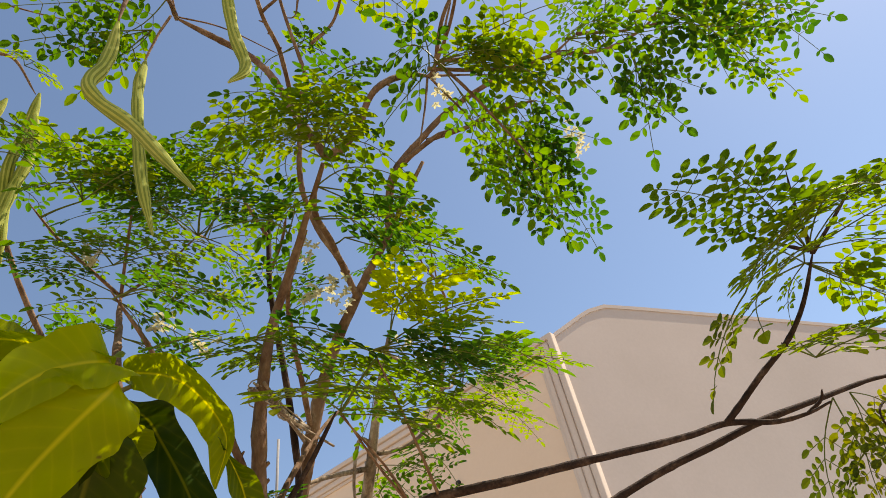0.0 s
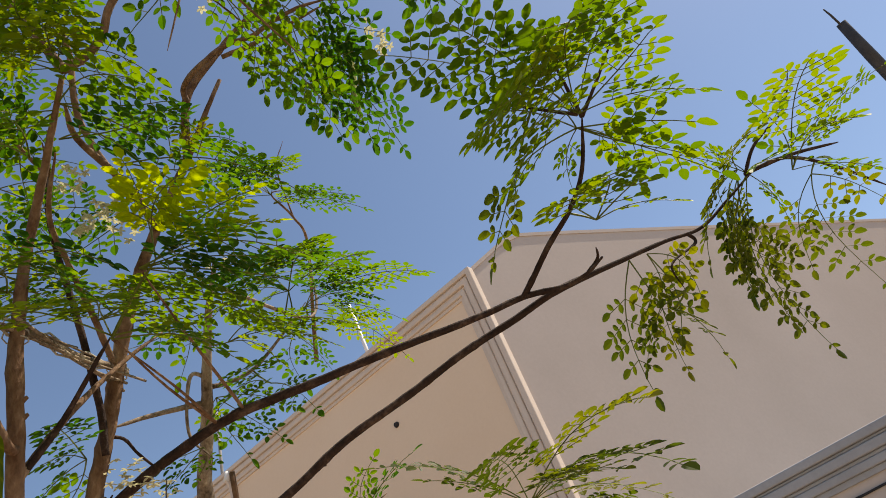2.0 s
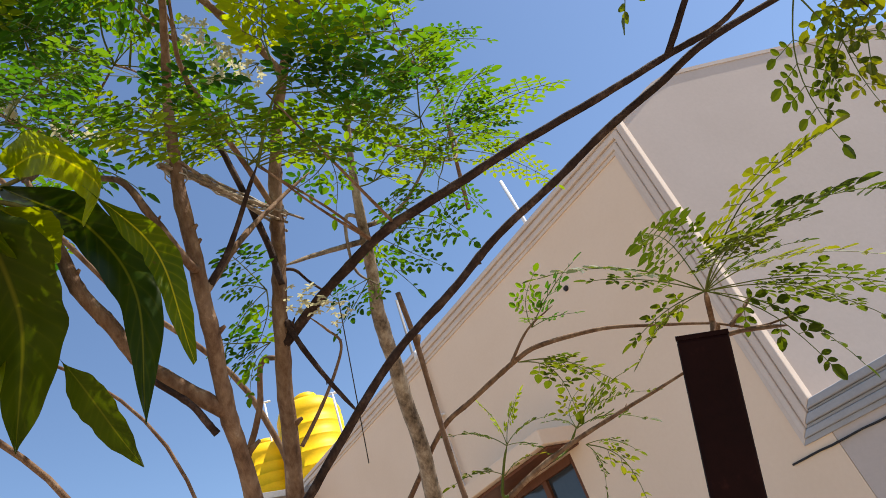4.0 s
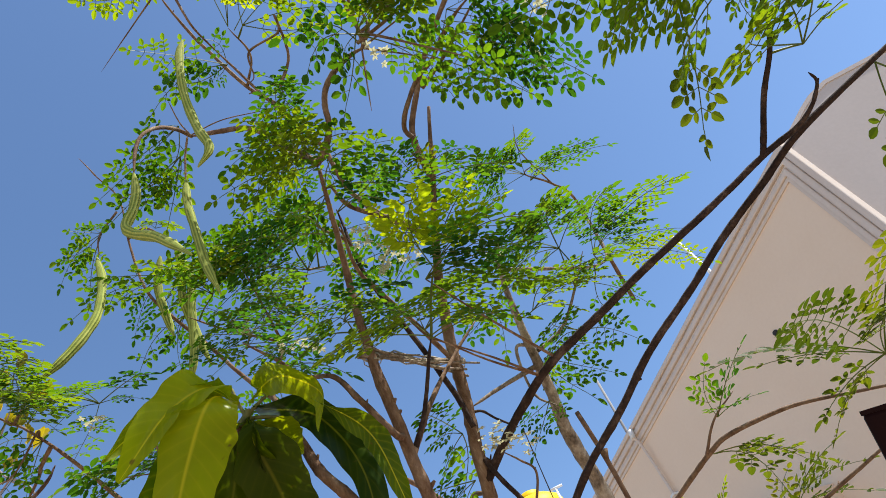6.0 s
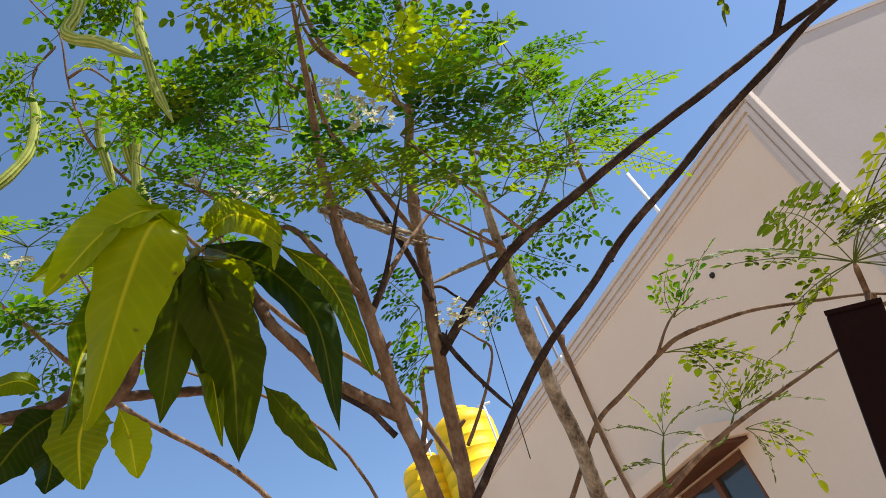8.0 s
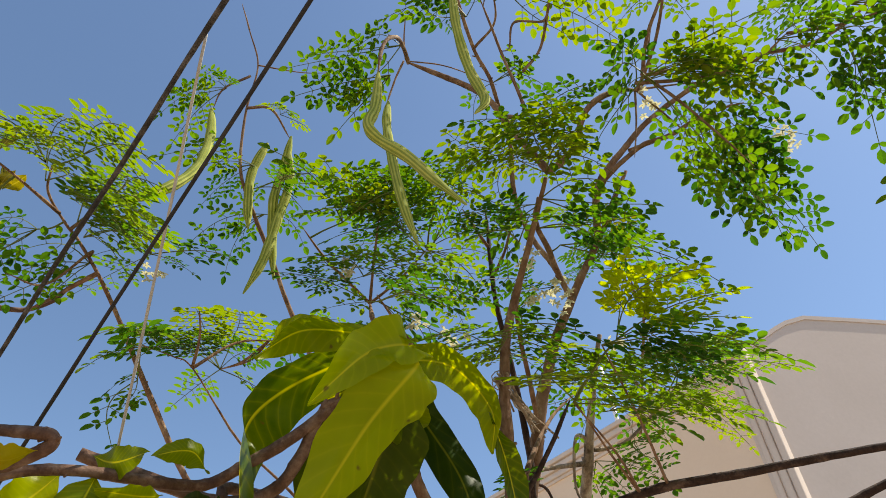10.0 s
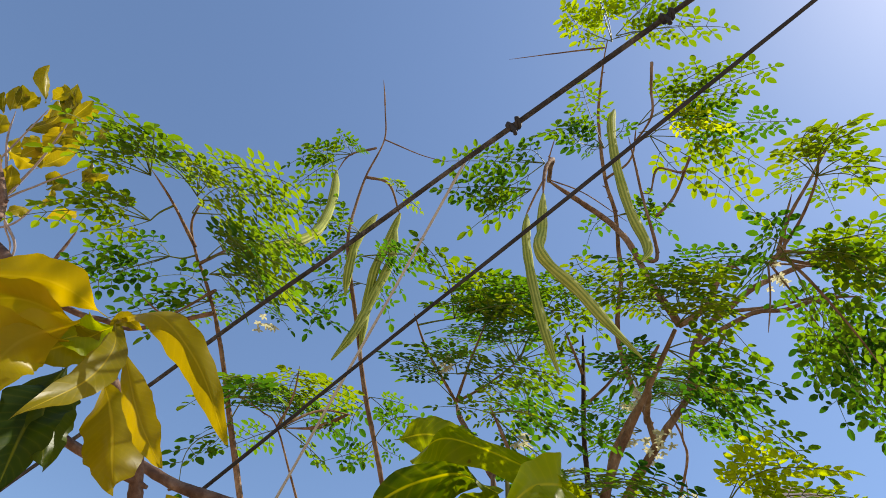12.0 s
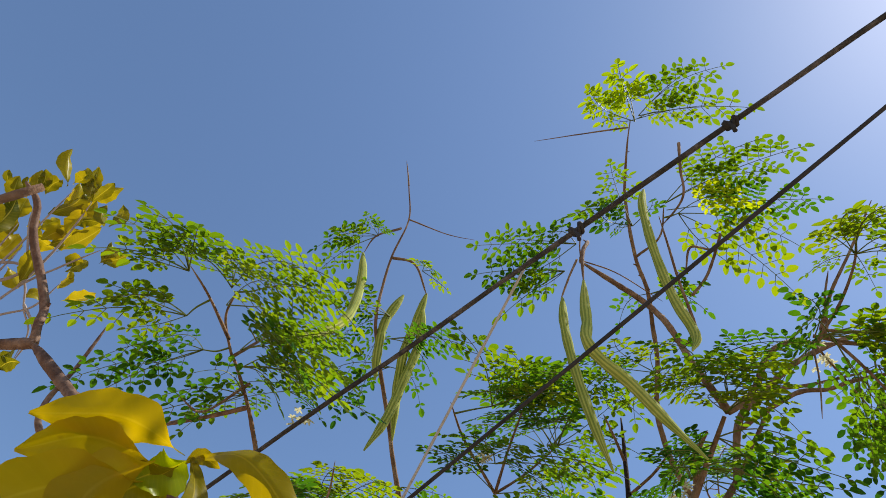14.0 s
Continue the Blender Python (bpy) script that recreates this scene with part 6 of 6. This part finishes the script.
# the big drooping cluster
mango_leaf(TREES["P"], [(-0.548, 0.023, 2.193), (-0.463, -0.007, 2.141), (-0.502, -0.046, 2.077), (-0.567, -0.086, 1.972)], 0.078, mango_green, (-0.051, 0.917, -0.395))
mango_leaf(TREES["P"], [(-0.551, 0.021, 2.202), (-0.477, -0.016, 2.175), (-0.480, -0.061, 2.149), (-0.491, -0.108, 2.074)], 0.055, mango_green, (0.009, 0.738, -0.674))
mango_leaf(TREES["P"], [(-0.555, 0.019, 2.204), (-0.491, -0.023, 2.183), (-0.580, -0.086, 2.233), (-0.568, -0.144, 2.161)], 0.050, mango_green, (-0.829, 0.548, -0.117))
mango_leaf(TREES["P"], [(-0.597, 0.021, 2.223), (-0.658, -0.013, 2.259), (-0.687, -0.096, 2.167), (-0.606, -0.105, 1.991)], 0.075, mango_green, (-0.657, 0.665, -0.355))
mango_leaf(TREES["P"], [(-0.586, 0.028, 2.203), (-0.615, 0.015, 2.180), (-0.668, -0.005, 2.122), (-0.667, -0.017, 2.023)], 0.062, mango_shaded, (-0.273, 0.956, -0.105))
mango_leaf(TREES["P"], [(-0.581, 0.033, 2.200), (-0.597, 0.034, 2.167), (-0.701, 0.039, 2.160), (-0.788, 0.049, 2.114)], 0.045, mango_shaded, (0.200, 0.865, -0.461))
mango_leaf(TREES["P"], [(-0.580, 0.036, 2.198), (-0.594, 0.043, 2.161), (-0.697, 0.076, 2.121), (-0.784, 0.073, 2.015)], 0.082, mango_shaded, (-0.031, 0.971, 0.237))
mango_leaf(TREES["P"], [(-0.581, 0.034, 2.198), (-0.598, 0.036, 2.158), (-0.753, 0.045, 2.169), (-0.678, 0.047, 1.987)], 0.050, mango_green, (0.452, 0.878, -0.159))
mango_leaf(TREES["P"], [(-0.580, 0.039, 2.211), (-0.593, 0.058, 2.212), (-0.681, 0.136, 2.250), (-0.616, 0.172, 2.108), (-0.631, 0.177, 1.964)], 0.056, mango_shaded, (0.587, 0.761, 0.275))
mango_leaf(TREES["P"], [(-0.579, 0.038, 2.219), (-0.586, 0.053, 2.245), (-0.526, 0.080, 2.211), (-0.509, 0.122, 2.161), (-0.492, 0.105, 2.096)], 0.042, mango_green, (0.845, 0.004, 0.535))
mango_leaf(TREES["P"], [(-0.496, 0.104, 2.145), (-0.551, 0.181, 2.113), (-0.555, 0.207, 1.986)], 0.034, mango_green, (0.076, 0.976, 0.202))
mango_leaf(TREES["P"], [(-0.758, 0.108, 2.117), (-0.798, 0.158, 2.071), (-0.832, 0.212, 2.001)], 0.040, mango_shaded, (0.524, 0.782, 0.338))
mango_leaf(TREES["P"], [(-0.585, 0.026, 2.190), (-0.602, -0.005, 2.196), (-0.632, -0.032, 2.186)], 0.045, mango_green, (-0.582, 0.518, -0.626))
mango_leaf(TREES["P"], [(-0.583, 0.037, 2.192), (-0.613, 0.069, 2.186), (-0.645, 0.104, 2.173)], 0.048, mango_green, (0.509, 0.623, 0.593))
mango_leaf(TREES["P"], [(-0.580, 0.030, 2.195), (-0.615, 0.048, 2.183), (-0.656, 0.029, 2.161)], 0.040, mango_green, (-0.014, 1.000, -0.008))
mango_leaf(TREES["P"], [(-0.640, -0.074, 2.047), (-0.648, -0.089, 2.014), (-0.664, -0.094, 1.957)], 0.062, mango_green, (0.066, 0.970, -0.235))
mango_leaf(TREES["P"], [(-0.661, -0.063, 2.049), (-0.671, -0.045, 2.008), (-0.680, -0.040, 1.966)], 0.040, mango_green, (-0.186, 0.937, 0.297))
mango_leaf(TREES["P"], [(-0.678, -0.109, 2.059), (-0.678, -0.152, 2.034), (-0.686, -0.191, 1.986)], 0.055, mango_shaded, (-0.796, 0.446, -0.410))
mango_leaf(TREES["P"], [(-0.698, -0.124, 2.063), (-0.706, -0.130, 2.026), (-0.715, -0.134, 1.982)], 0.050, mango_shaded, (0.066, 0.990, -0.128))
mango_leaf(TREES["P"], [(-0.666, -0.130, 2.079), (-0.650, -0.156, 2.087), (-0.646, -0.192, 2.068)], 0.026, mango_green, (-0.198, 0.113, -0.974))
mango_leaf(TREES["P"], [(-0.678, -0.165, 2.051), (-0.670, -0.194, 2.041), (-0.660, -0.229, 2.029)], 0.030, mango_green, (-0.729, 0.037, -0.684))
mango_leaf(TREES["P"], [(-0.690, -0.201, 2.041), (-0.689, -0.215, 2.017), (-0.688, -0.231, 1.991)], 0.040, mango_shaded, (-0.113, 0.850, -0.515))
# other clusters
mango_leaf(TREES["P"], [(-0.507, -0.461, 2.049), (-0.520, -0.507, 2.058), (-0.547, -0.549, 2.044)], 0.030, mango_yellow, (-0.698, 0.346, -0.626))
mango_leaf(TREES["P"], [(-0.513, -0.472, 2.039), (-0.529, -0.495, 2.015), (-0.524, -0.495, 1.961)], 0.039, mango_yellow, (0.071, 0.953, -0.294))
mango_leaf(TREES["P"], [(-0.500, -0.460, 2.048), (-0.484, -0.451, 2.018), (-0.465, -0.453, 1.979), (-0.434, -0.471, 1.928)], 0.020, mango_yellow, (-0.041, 0.992, -0.117))
mango_leaf(TREES["P"], [(-0.507, -0.456, 2.048), (-0.453, -0.445, 2.033), (-0.437, -0.410, 2.010), (-0.448, -0.370, 1.985)], 0.021, mango_yellow, (0.523, 0.238, 0.818))
mango_leaf(TREES["P"], [(-0.505, -0.446, 2.039), (-0.474, -0.420, 1.989), (-0.438, -0.400, 1.946)], 0.018, mango_yellow, (0.664, 0.356, 0.657))
mango_leaf(TREES["P"], [(-0.547, -0.440, 2.037), (-0.532, -0.416, 2.002), (-0.498, -0.400, 1.957)], 0.036, mango_yellow, (0.414, 0.693, 0.590))
mango_leaf(TREES["P"], [(-0.557, -0.461, 2.034), (-0.553, -0.459, 1.993), (-0.550, -0.444, 1.946)], 0.038, mango_shaded, (0.340, 0.917, 0.208))
# added copy of the leaf above, shifted sunward to shade it
mango_leaf(TREES["P"], [(-0.555, -0.459, 2.040), (-0.549, -0.454, 2.005), (-0.544, -0.436, 1.965)], 0.040, mango_shaded, (0.196, 0.959, 0.205))
mango_leaf(TREES["P"], [(-0.523, -0.459, 2.054), (-0.534, -0.466, 2.038), (-0.540, -0.483, 2.015)], 0.029, mango_yellow, (-0.369, 0.855, -0.364))
# another added copy, shifted sunward over the previous leaf to block its sun
mango_leaf(TREES["P"], [(-0.521, -0.456, 2.061), (-0.529, -0.460, 2.050), (-0.533, -0.475, 2.033)], 0.031, mango_green, (-0.494, 0.820, -0.289))
mango_leaf(TREES["P"], [(-0.554, -0.485, 2.000), (-0.543, -0.486, 1.982), (-0.534, -0.498, 1.966)], 0.016, mango_yellow, (-0.408, 0.741, -0.534))
mango_leaf(TREES["P"], [(-0.504, -0.458, 2.044), (-0.493, -0.455, 2.047), (-0.486, -0.443, 2.044)], 0.010, mango_yellow, (0.276, -0.350, 0.895))
mango_leaf(TREES["P"], [(-0.662, -0.104, 2.253), (-0.623, -0.083, 2.258), (-0.557, -0.045, 2.224)], 0.042, mango_green, (0.431, -0.371, 0.823))
mango_leaf(TREES["P"], [(-0.616, -0.285, 2.033), (-0.602, -0.309, 2.011), (-0.593, -0.343, 2.017)], 0.023, mango_yellow, (-0.618, -0.017, -0.786))
mango_leaf(TREES["P"], [(-0.699, -0.239, 2.080), (-0.675, -0.220, 2.070), (-0.641, -0.199, 2.068)], 0.032, mango_green, (0.298, -0.163, 0.941))
mango_leaf(TREES["P"], [(-0.694, -0.254, 2.061), (-0.689, -0.282, 2.016), (-0.655, -0.309, 1.971)], 0.040, mango_green, (-0.098, 0.831, -0.548))
mango_leaf(TREES["P"], [(-0.687, -0.231, 2.060), (-0.672, -0.231, 2.016), (-0.626, -0.227, 1.974)], 0.045, mango_green, (0.326, 0.903, 0.279))
mango_leaf(TREES["P"], [(-0.522, -0.468, 2.043), (-0.539, -0.512, 2.047), (-0.555, -0.541, 2.025)], 0.029, mango_yellow, (-0.625, 0.443, -0.643))
mango_leaf(TREES["P"], [(-0.527, -0.469, 2.031), (-0.543, -0.517, 2.007), (-0.552, -0.558, 1.953)], 0.038, mango_yellow, (-0.122, 0.672, -0.731))
mango_leaf(TREES["P"], [(-0.539, -0.507, 2.001), (-0.540, -0.528, 1.963), (-0.521, -0.545, 1.921)], 0.031, mango_yellow, (-0.207, 0.862, -0.463))
mango_leaf(TREES["P"], [(-2.049, -0.915, 3.618), (-2.024, -0.931, 3.679), (-2.010, -0.955, 3.746)], 0.054, mango_small, (-0.444, -0.884, -0.145))
mango_leaf(TREES["P"], [(-2.059, -0.913, 3.607), (-2.014, -0.898, 3.649), (-1.986, -0.884, 3.703)], 0.052, mango_small, (0.268, -0.960, 0.083))
mango_leaf(TREES["P"], [(-2.034, -0.889, 3.700), (-2.019, -0.918, 3.769), (-2.001, -0.951, 3.828)], 0.058, mango_small, (-0.022, -0.903, -0.430))
mango_leaf(TREES["P"], [(-2.113, -0.871, 3.537), (-2.093, -0.852, 3.581), (-2.058, -0.807, 3.573)], 0.048, mango_small, (0.399, -0.685, 0.609))
mango_leaf(TREES["P"], [(-2.090, -0.894, 3.495), (-2.067, -0.886, 3.545), (-2.056, -0.859, 3.592)], 0.051, mango_small, (0.351, -0.913, 0.208))
mango_leaf(TREES["P"], [(-2.123, -0.779, 3.496), (-2.097, -0.775, 3.522), (-2.082, -0.746, 3.528)], 0.047, mango_small, (0.272, -0.824, 0.496))
mango_leaf(TREES["P"], [(-2.094, -0.711, 3.578), (-2.062, -0.710, 3.612), (-2.054, -0.693, 3.659)], 0.049, mango_small, (0.021, -0.977, 0.211))
mango_leaf(TREES["P"], [(-2.090, -0.697, 3.578), (-2.070, -0.703, 3.615), (-2.061, -0.733, 3.665)], 0.041, mango_small, (0.169, -0.889, -0.426))
mango_leaf(TREES["P"], [(-2.080, -1.031, 3.624), (-2.064, -1.050, 3.676), (-2.052, -1.074, 3.726)], 0.052, mango_small, (-0.104, -0.927, -0.360))
mango_leaf(TREES["P"], [(-2.045, -0.860, 3.604), (-2.033, -0.847, 3.642), (-2.011, -0.806, 3.652)], 0.048, mango_small, (0.385, -0.731, 0.563))
mango_leaf(TREES["P"], [(-2.033, -0.980, 3.720), (-2.010, -1.038, 3.789), (-1.989, -1.062, 3.842)], 0.055, mango_small, (0.303, -0.737, -0.604))
mango_leaf(TREES["P"], [(-1.988, -0.960, 3.703), (-1.940, -0.947, 3.703), (-1.887, -0.959, 3.696)], 0.051, mango_small, (-0.022, -0.872, -0.489))
mango_leaf(TREES["P"], [(-2.048, -0.899, 3.742), (-2.016, -0.933, 3.802), (-1.984, -0.960, 3.851)], 0.053, mango_small, (0.044, -0.861, -0.506))
mango_leaf(TREES["P"], [(-2.044, -0.896, 3.755), (-2.011, -0.868, 3.785), (-1.955, -0.843, 3.816)], 0.060, mango_small, (0.146, -0.838, 0.526))
mango_leaf(TREES["P"], [(-1.951, -0.865, 3.641), (-1.893, -0.862, 3.665), (-1.844, -0.856, 3.683)], 0.043, mango_small, (0.030, -0.989, 0.146))
mango_leaf(TREES["P"], [(-2.143, -1.125, 3.656), (-2.121, -1.138, 3.665), (-2.098, -1.147, 3.676)], 0.031, mango_small, (-0.178, -0.844, -0.505))
mango_leaf(TREES["P"], [(-2.086, -1.055, 3.542), (-2.037, -1.069, 3.563), (-2.001, -1.081, 3.590)], 0.055, mango_small, (0.082, -0.808, -0.583))
mango_leaf(TREES["P"], [(-2.100, -1.042, 3.620), (-2.061, -1.060, 3.626), (-2.029, -1.078, 3.635)], 0.037, mango_small, (-0.034, -0.456, -0.889))
mango_leaf(TREES["P"], [(-2.076, -1.025, 3.654), (-2.039, -1.039, 3.689), (-2.013, -1.062, 3.700)], 0.044, mango_small, (-0.093, -0.827, -0.555))
mango_leaf(TREES["P"], [(-2.120, -1.011, 3.700), (-2.076, -1.021, 3.730), (-2.045, -1.012, 3.740)], 0.052, mango_small, (0.110, -0.970, -0.218))
mango_leaf(TREES["P"], [(-2.146, -1.114, 3.391), (-2.096, -1.109, 3.412), (-2.058, -1.119, 3.423)], 0.059, mango_small, (-0.005, -0.989, -0.151))
mango_leaf(TREES["P"], [(-2.117, -1.168, 3.441), (-2.059, -1.154, 3.439), (-2.023, -1.134, 3.428)], 0.040, mango_small, (0.233, -0.851, -0.470))
mango_leaf(TREES["P"], [(-2.126, -1.050, 3.427), (-2.092, -1.057, 3.473), (-2.064, -1.091, 3.517)], 0.072, mango_small, (-0.539, -0.842, -0.012))
mango_leaf(TREES["P"], [(-2.381, -1.075, 3.536), (-2.322, -1.049, 3.622), (-2.283, -1.050, 3.684)], 0.079, mango_small, (-0.053, -0.978, 0.202))
mango_leaf(TREES["P"], [(-2.308, -0.992, 3.493), (-2.302, -0.982, 3.558), (-2.274, -0.994, 3.627)], 0.074, mango_small, (0.539, -0.830, -0.147))
mango_leaf(TREES["P"], [(-2.230, -1.032, 3.621), (-2.216, -1.050, 3.680), (-2.205, -1.056, 3.723)], 0.062, mango_small, (0.027, -0.971, -0.236))
mango_leaf(TREES["P"], [(-2.293, -0.953, 3.634), (-2.301, -0.974, 3.687), (-2.272, -0.982, 3.734)], 0.071, mango_small, (0.504, -0.796, -0.336))
mango_leaf(TREES["P"], [(-2.244, -0.956, 3.668), (-2.227, -0.946, 3.703), (-2.204, -0.935, 3.736)], 0.064, mango_small, (0.718, -0.662, -0.217))
mango_leaf(TREES["P"], [(-2.016, -0.933, 3.545), (-1.986, -0.905, 3.619), (-1.951, -0.912, 3.660)], 0.075, mango_small, (-0.314, -0.886, 0.342))
mango_leaf(TREES["P"], [(-2.125, -0.875, 3.529), (-2.071, -0.850, 3.553), (-1.995, -0.826, 3.547)], 0.073, mango_small, (0.198, -0.759, 0.620))
mango_leaf(TREES["P"], [(-2.042, -0.823, 3.460), (-1.965, -0.795, 3.505), (-1.901, -0.774, 3.536)], 0.061, mango_small, (-0.008, -0.832, 0.555))
mango_leaf(TREES["P"], [(-2.008, -0.874, 3.576), (-1.986, -0.865, 3.629), (-1.961, -0.863, 3.679)], 0.059, mango_small, (-0.244, -0.945, 0.220))
mango_leaf(TREES["P"], [(-2.108, -0.869, 3.696), (-2.074, -0.833, 3.712), (-2.030, -0.803, 3.723)], 0.046, mango_small, (0.213, -0.576, 0.789))
mango_leaf(TREES["P"], [(-1.920, -0.777, 3.566), (-1.936, -0.810, 3.618), (-1.930, -0.826, 3.662)], 0.043, mango_small, (-0.007, -0.889, -0.457))
mango_leaf(TREES["P"], [(-2.086, -0.788, 3.745), (-2.082, -0.784, 3.825), (-2.075, -0.809, 3.875)], 0.050, mango_small, (-0.533, -0.841, -0.087))
mango_leaf(TREES["P"], [(-2.129, -0.837, 3.334), (-2.077, -0.851, 3.376), (-2.017, -0.868, 3.394)], 0.063, mango_small, (0.031, -0.865, -0.501))
mango_leaf(TREES["P"], [(-2.180, -0.909, 3.401), (-2.183, -0.869, 3.389), (-2.176, -0.831, 3.364)], 0.058, mango_small, (0.198, 0.411, 0.890))
mango_leaf(TREES["P"], [(-2.181, -0.802, 3.340), (-2.178, -0.786, 3.399), (-2.189, -0.761, 3.429)], 0.048, mango_small, (-0.207, -0.897, 0.391))
mango_leaf(TREES["P"], [(-2.241, -0.755, 3.506), (-2.242, -0.757, 3.553), (-2.233, -0.772, 3.601)], 0.045, mango_small, (-0.660, -0.747, -0.077))
mango_leaf(TREES["P"], [(-2.146, -0.769, 3.507), (-2.139, -0.758, 3.552), (-2.132, -0.748, 3.593)], 0.044, mango_small, (0.758, -0.651, 0.034))
mango_leaf(TREES["P"], [(-2.174, -0.712, 3.658), (-2.143, -0.689, 3.687), (-2.102, -0.666, 3.705)], 0.057, mango_small, (0.362, -0.876, 0.320))
mango_leaf(TREES["P"], [(-2.079, -0.696, 3.595), (-2.076, -0.709, 3.624), (-2.062, -0.736, 3.655)], 0.038, mango_small, (0.101, -0.816, -0.570))
mango_leaf(TREES["P"], [(-2.290, -0.945, 3.296), (-2.300, -0.992, 3.346), (-2.303, -1.031, 3.381)], 0.044, mango_small, (0.307, -0.694, -0.651))
mango_leaf(TREES["P"], [(-2.207, -0.942, 3.254), (-2.183, -0.940, 3.286), (-2.141, -0.944, 3.315)], 0.040, mango_small, (-0.186, -0.966, 0.178))
mango_leaf(TREES["P"], [(-2.432, -0.774, 3.249), (-2.428, -0.754, 3.269), (-2.419, -0.734, 3.295)], 0.036, mango_small, (0.280, -0.766, 0.578))
mango_leaf(TREES["P"], [(-2.281, -0.702, 3.152), (-2.245, -0.685, 3.168), (-2.198, -0.660, 3.162)], 0.056, mango_small, (0.384, -0.852, 0.355))
mango_leaf(TREES["P"], [(-2.523, -0.714, 3.319), (-2.485, -0.723, 3.347), (-2.451, -0.725, 3.346)], 0.045, mango_small, (0.158, -0.684, -0.712))
mango_leaf(TREES["P"], [(-2.173, -0.710, 3.416), (-2.096, -0.668, 3.416), (-2.040, -0.640, 3.414)], 0.054, mango_small, (0.461, -0.876, -0.140))
mango_leaf(TREES["P"], [(-2.195, -1.032, 3.434), (-2.165, -1.043, 3.552), (-2.134, -1.065, 3.624)], 0.073, mango_small, (0.111, -0.972, -0.208))
mango_leaf(TREES["P"], [(-2.292, -1.101, 3.647), (-2.260, -1.049, 3.629), (-2.250, -1.003, 3.582)], 0.063, mango_small, (0.651, 0.205, 0.731))
mango_leaf(TREES["P"], [(-2.181, -0.854, 3.586), (-2.194, -0.902, 3.599), (-2.204, -0.953, 3.585)], 0.062, mango_small, (-0.952, 0.217, -0.218))
mango_leaf(TREES["P"], [(-2.024, -0.848, 3.514), (-1.972, -0.854, 3.554), (-1.920, -0.857, 3.567)], 0.059, mango_small, (0.265, -0.719, -0.642))
mango_leaf(TREES["P"], [(-2.062, -0.950, 3.765), (-2.030, -0.941, 3.781), (-1.996, -0.950, 3.813)], 0.053, mango_small, (0.249, -0.908, -0.337))
# ---- stake, tie and cords between the stems ----
stake = thing("garden_stake", "thin weathered wooden stake with a cut stub", "stake", STAKE[0])
base = Vector(STAKE[0])
bm = bmesh.new()
line = smooth_line([Vector(q) - base for q in STAKE], 4)
tube(bm, line, [0.0042 + 0.0005 * noise.noise(q * 30) for q in line], 8)
part("rod", bm, bark_young, stake, smooth=True)
bm = bmesh.new()
q = line[-5]
tube(bm, [q, q + Vector((0.008, 0.004, 0.014))], [0.005, 0.0035], 7)
part("stub", bm, bark_young, stake, smooth=True)

tie = thing("tie_stick", "dry stick lashed with cord between two stems", "stick", TIE[0])
a, b = Vector((0, 0, 0)), Vector(TIE[1]) - Vector(TIE[0])
bm = bmesh.new()
line = [a.lerp(b, k / 8) + Vector((0, 0, 0.003 * math.sin(k))) for k in range(-1, 10)]
tube(bm, line, [0.0045] * 11, 7)
part("stick", bm, bark_pale, tie, smooth=True)
for k, off in ((0, 0.0), (1, 0.006), (2, -0.006)):
    bm = bmesh.new()
    tube(bm, [q + Vector((0, off * 0.6, 0.007 * math.sin(j * 2.1 + k) + off)) for j, q in enumerate(line)], [0.0016] * 11, 5)
    part("cord", bm, string_pale, tie, smooth=True)
for c0 in (a, b):
    bm = bmesh.new()
    ring = [c0 + Vector((math.cos(t * 0.7) * 0.0135, math.sin(t * 0.7) * 0.0135, (t - 14) * 0.0012)) for t in range(28)]
    tube(bm, ring, [0.0009] * 28, 5)
    part("lashing", bm, string_pale, tie, smooth=True)

dry = thing("dry_stick", "dry grey-brown stick lying across the mango branch", "stick", DRY[0])
a, b = Vector((0, 0, 0)), Vector(DRY[1]) - Vector(DRY[0])
bm = bmesh.new()
tube(bm, [a.lerp(b, k / 8) + Vector((0, 0, 0.002 * math.sin(k * 1.3))) for k in range(9)], [0.0022 + 0.0003 * math.sin(k * 2.0) for k in range(9)], 7)
part("stick", bm, bark_young, dry, smooth=True)

# loose sticks of the same lashing
for k in range(7):
    bm = bmesh.new()
    u, v = rnd.uniform(-0.15, 0.35), rnd.uniform(0.6, 1.2)
    j0 = Vector((rnd.uniform(-1, 1), rnd.uniform(-1, 1), rnd.uniform(-1, 1))) * 0.012
    j1 = Vector((rnd.uniform(-1, 1), rnd.uniform(-1, 1), rnd.uniform(-1, 1))) * 0.028
    p0, p1 = (Vector(TIE[1]) - Vector(TIE[0])) * u + j0, (Vector(TIE[1]) - Vector(TIE[0])) * v + j1
    mid = (p0 + p1) / 2 + Vector((0, 0, rnd.uniform(-0.012, 0.004)))
    line = smooth_line([p0, mid, p1], 4)
    tube(bm, line, [rnd.uniform(0.0012, 0.0024)] * len(line), 6)
    part("thin_stick", bm, bark_pale, tie, smooth=True)
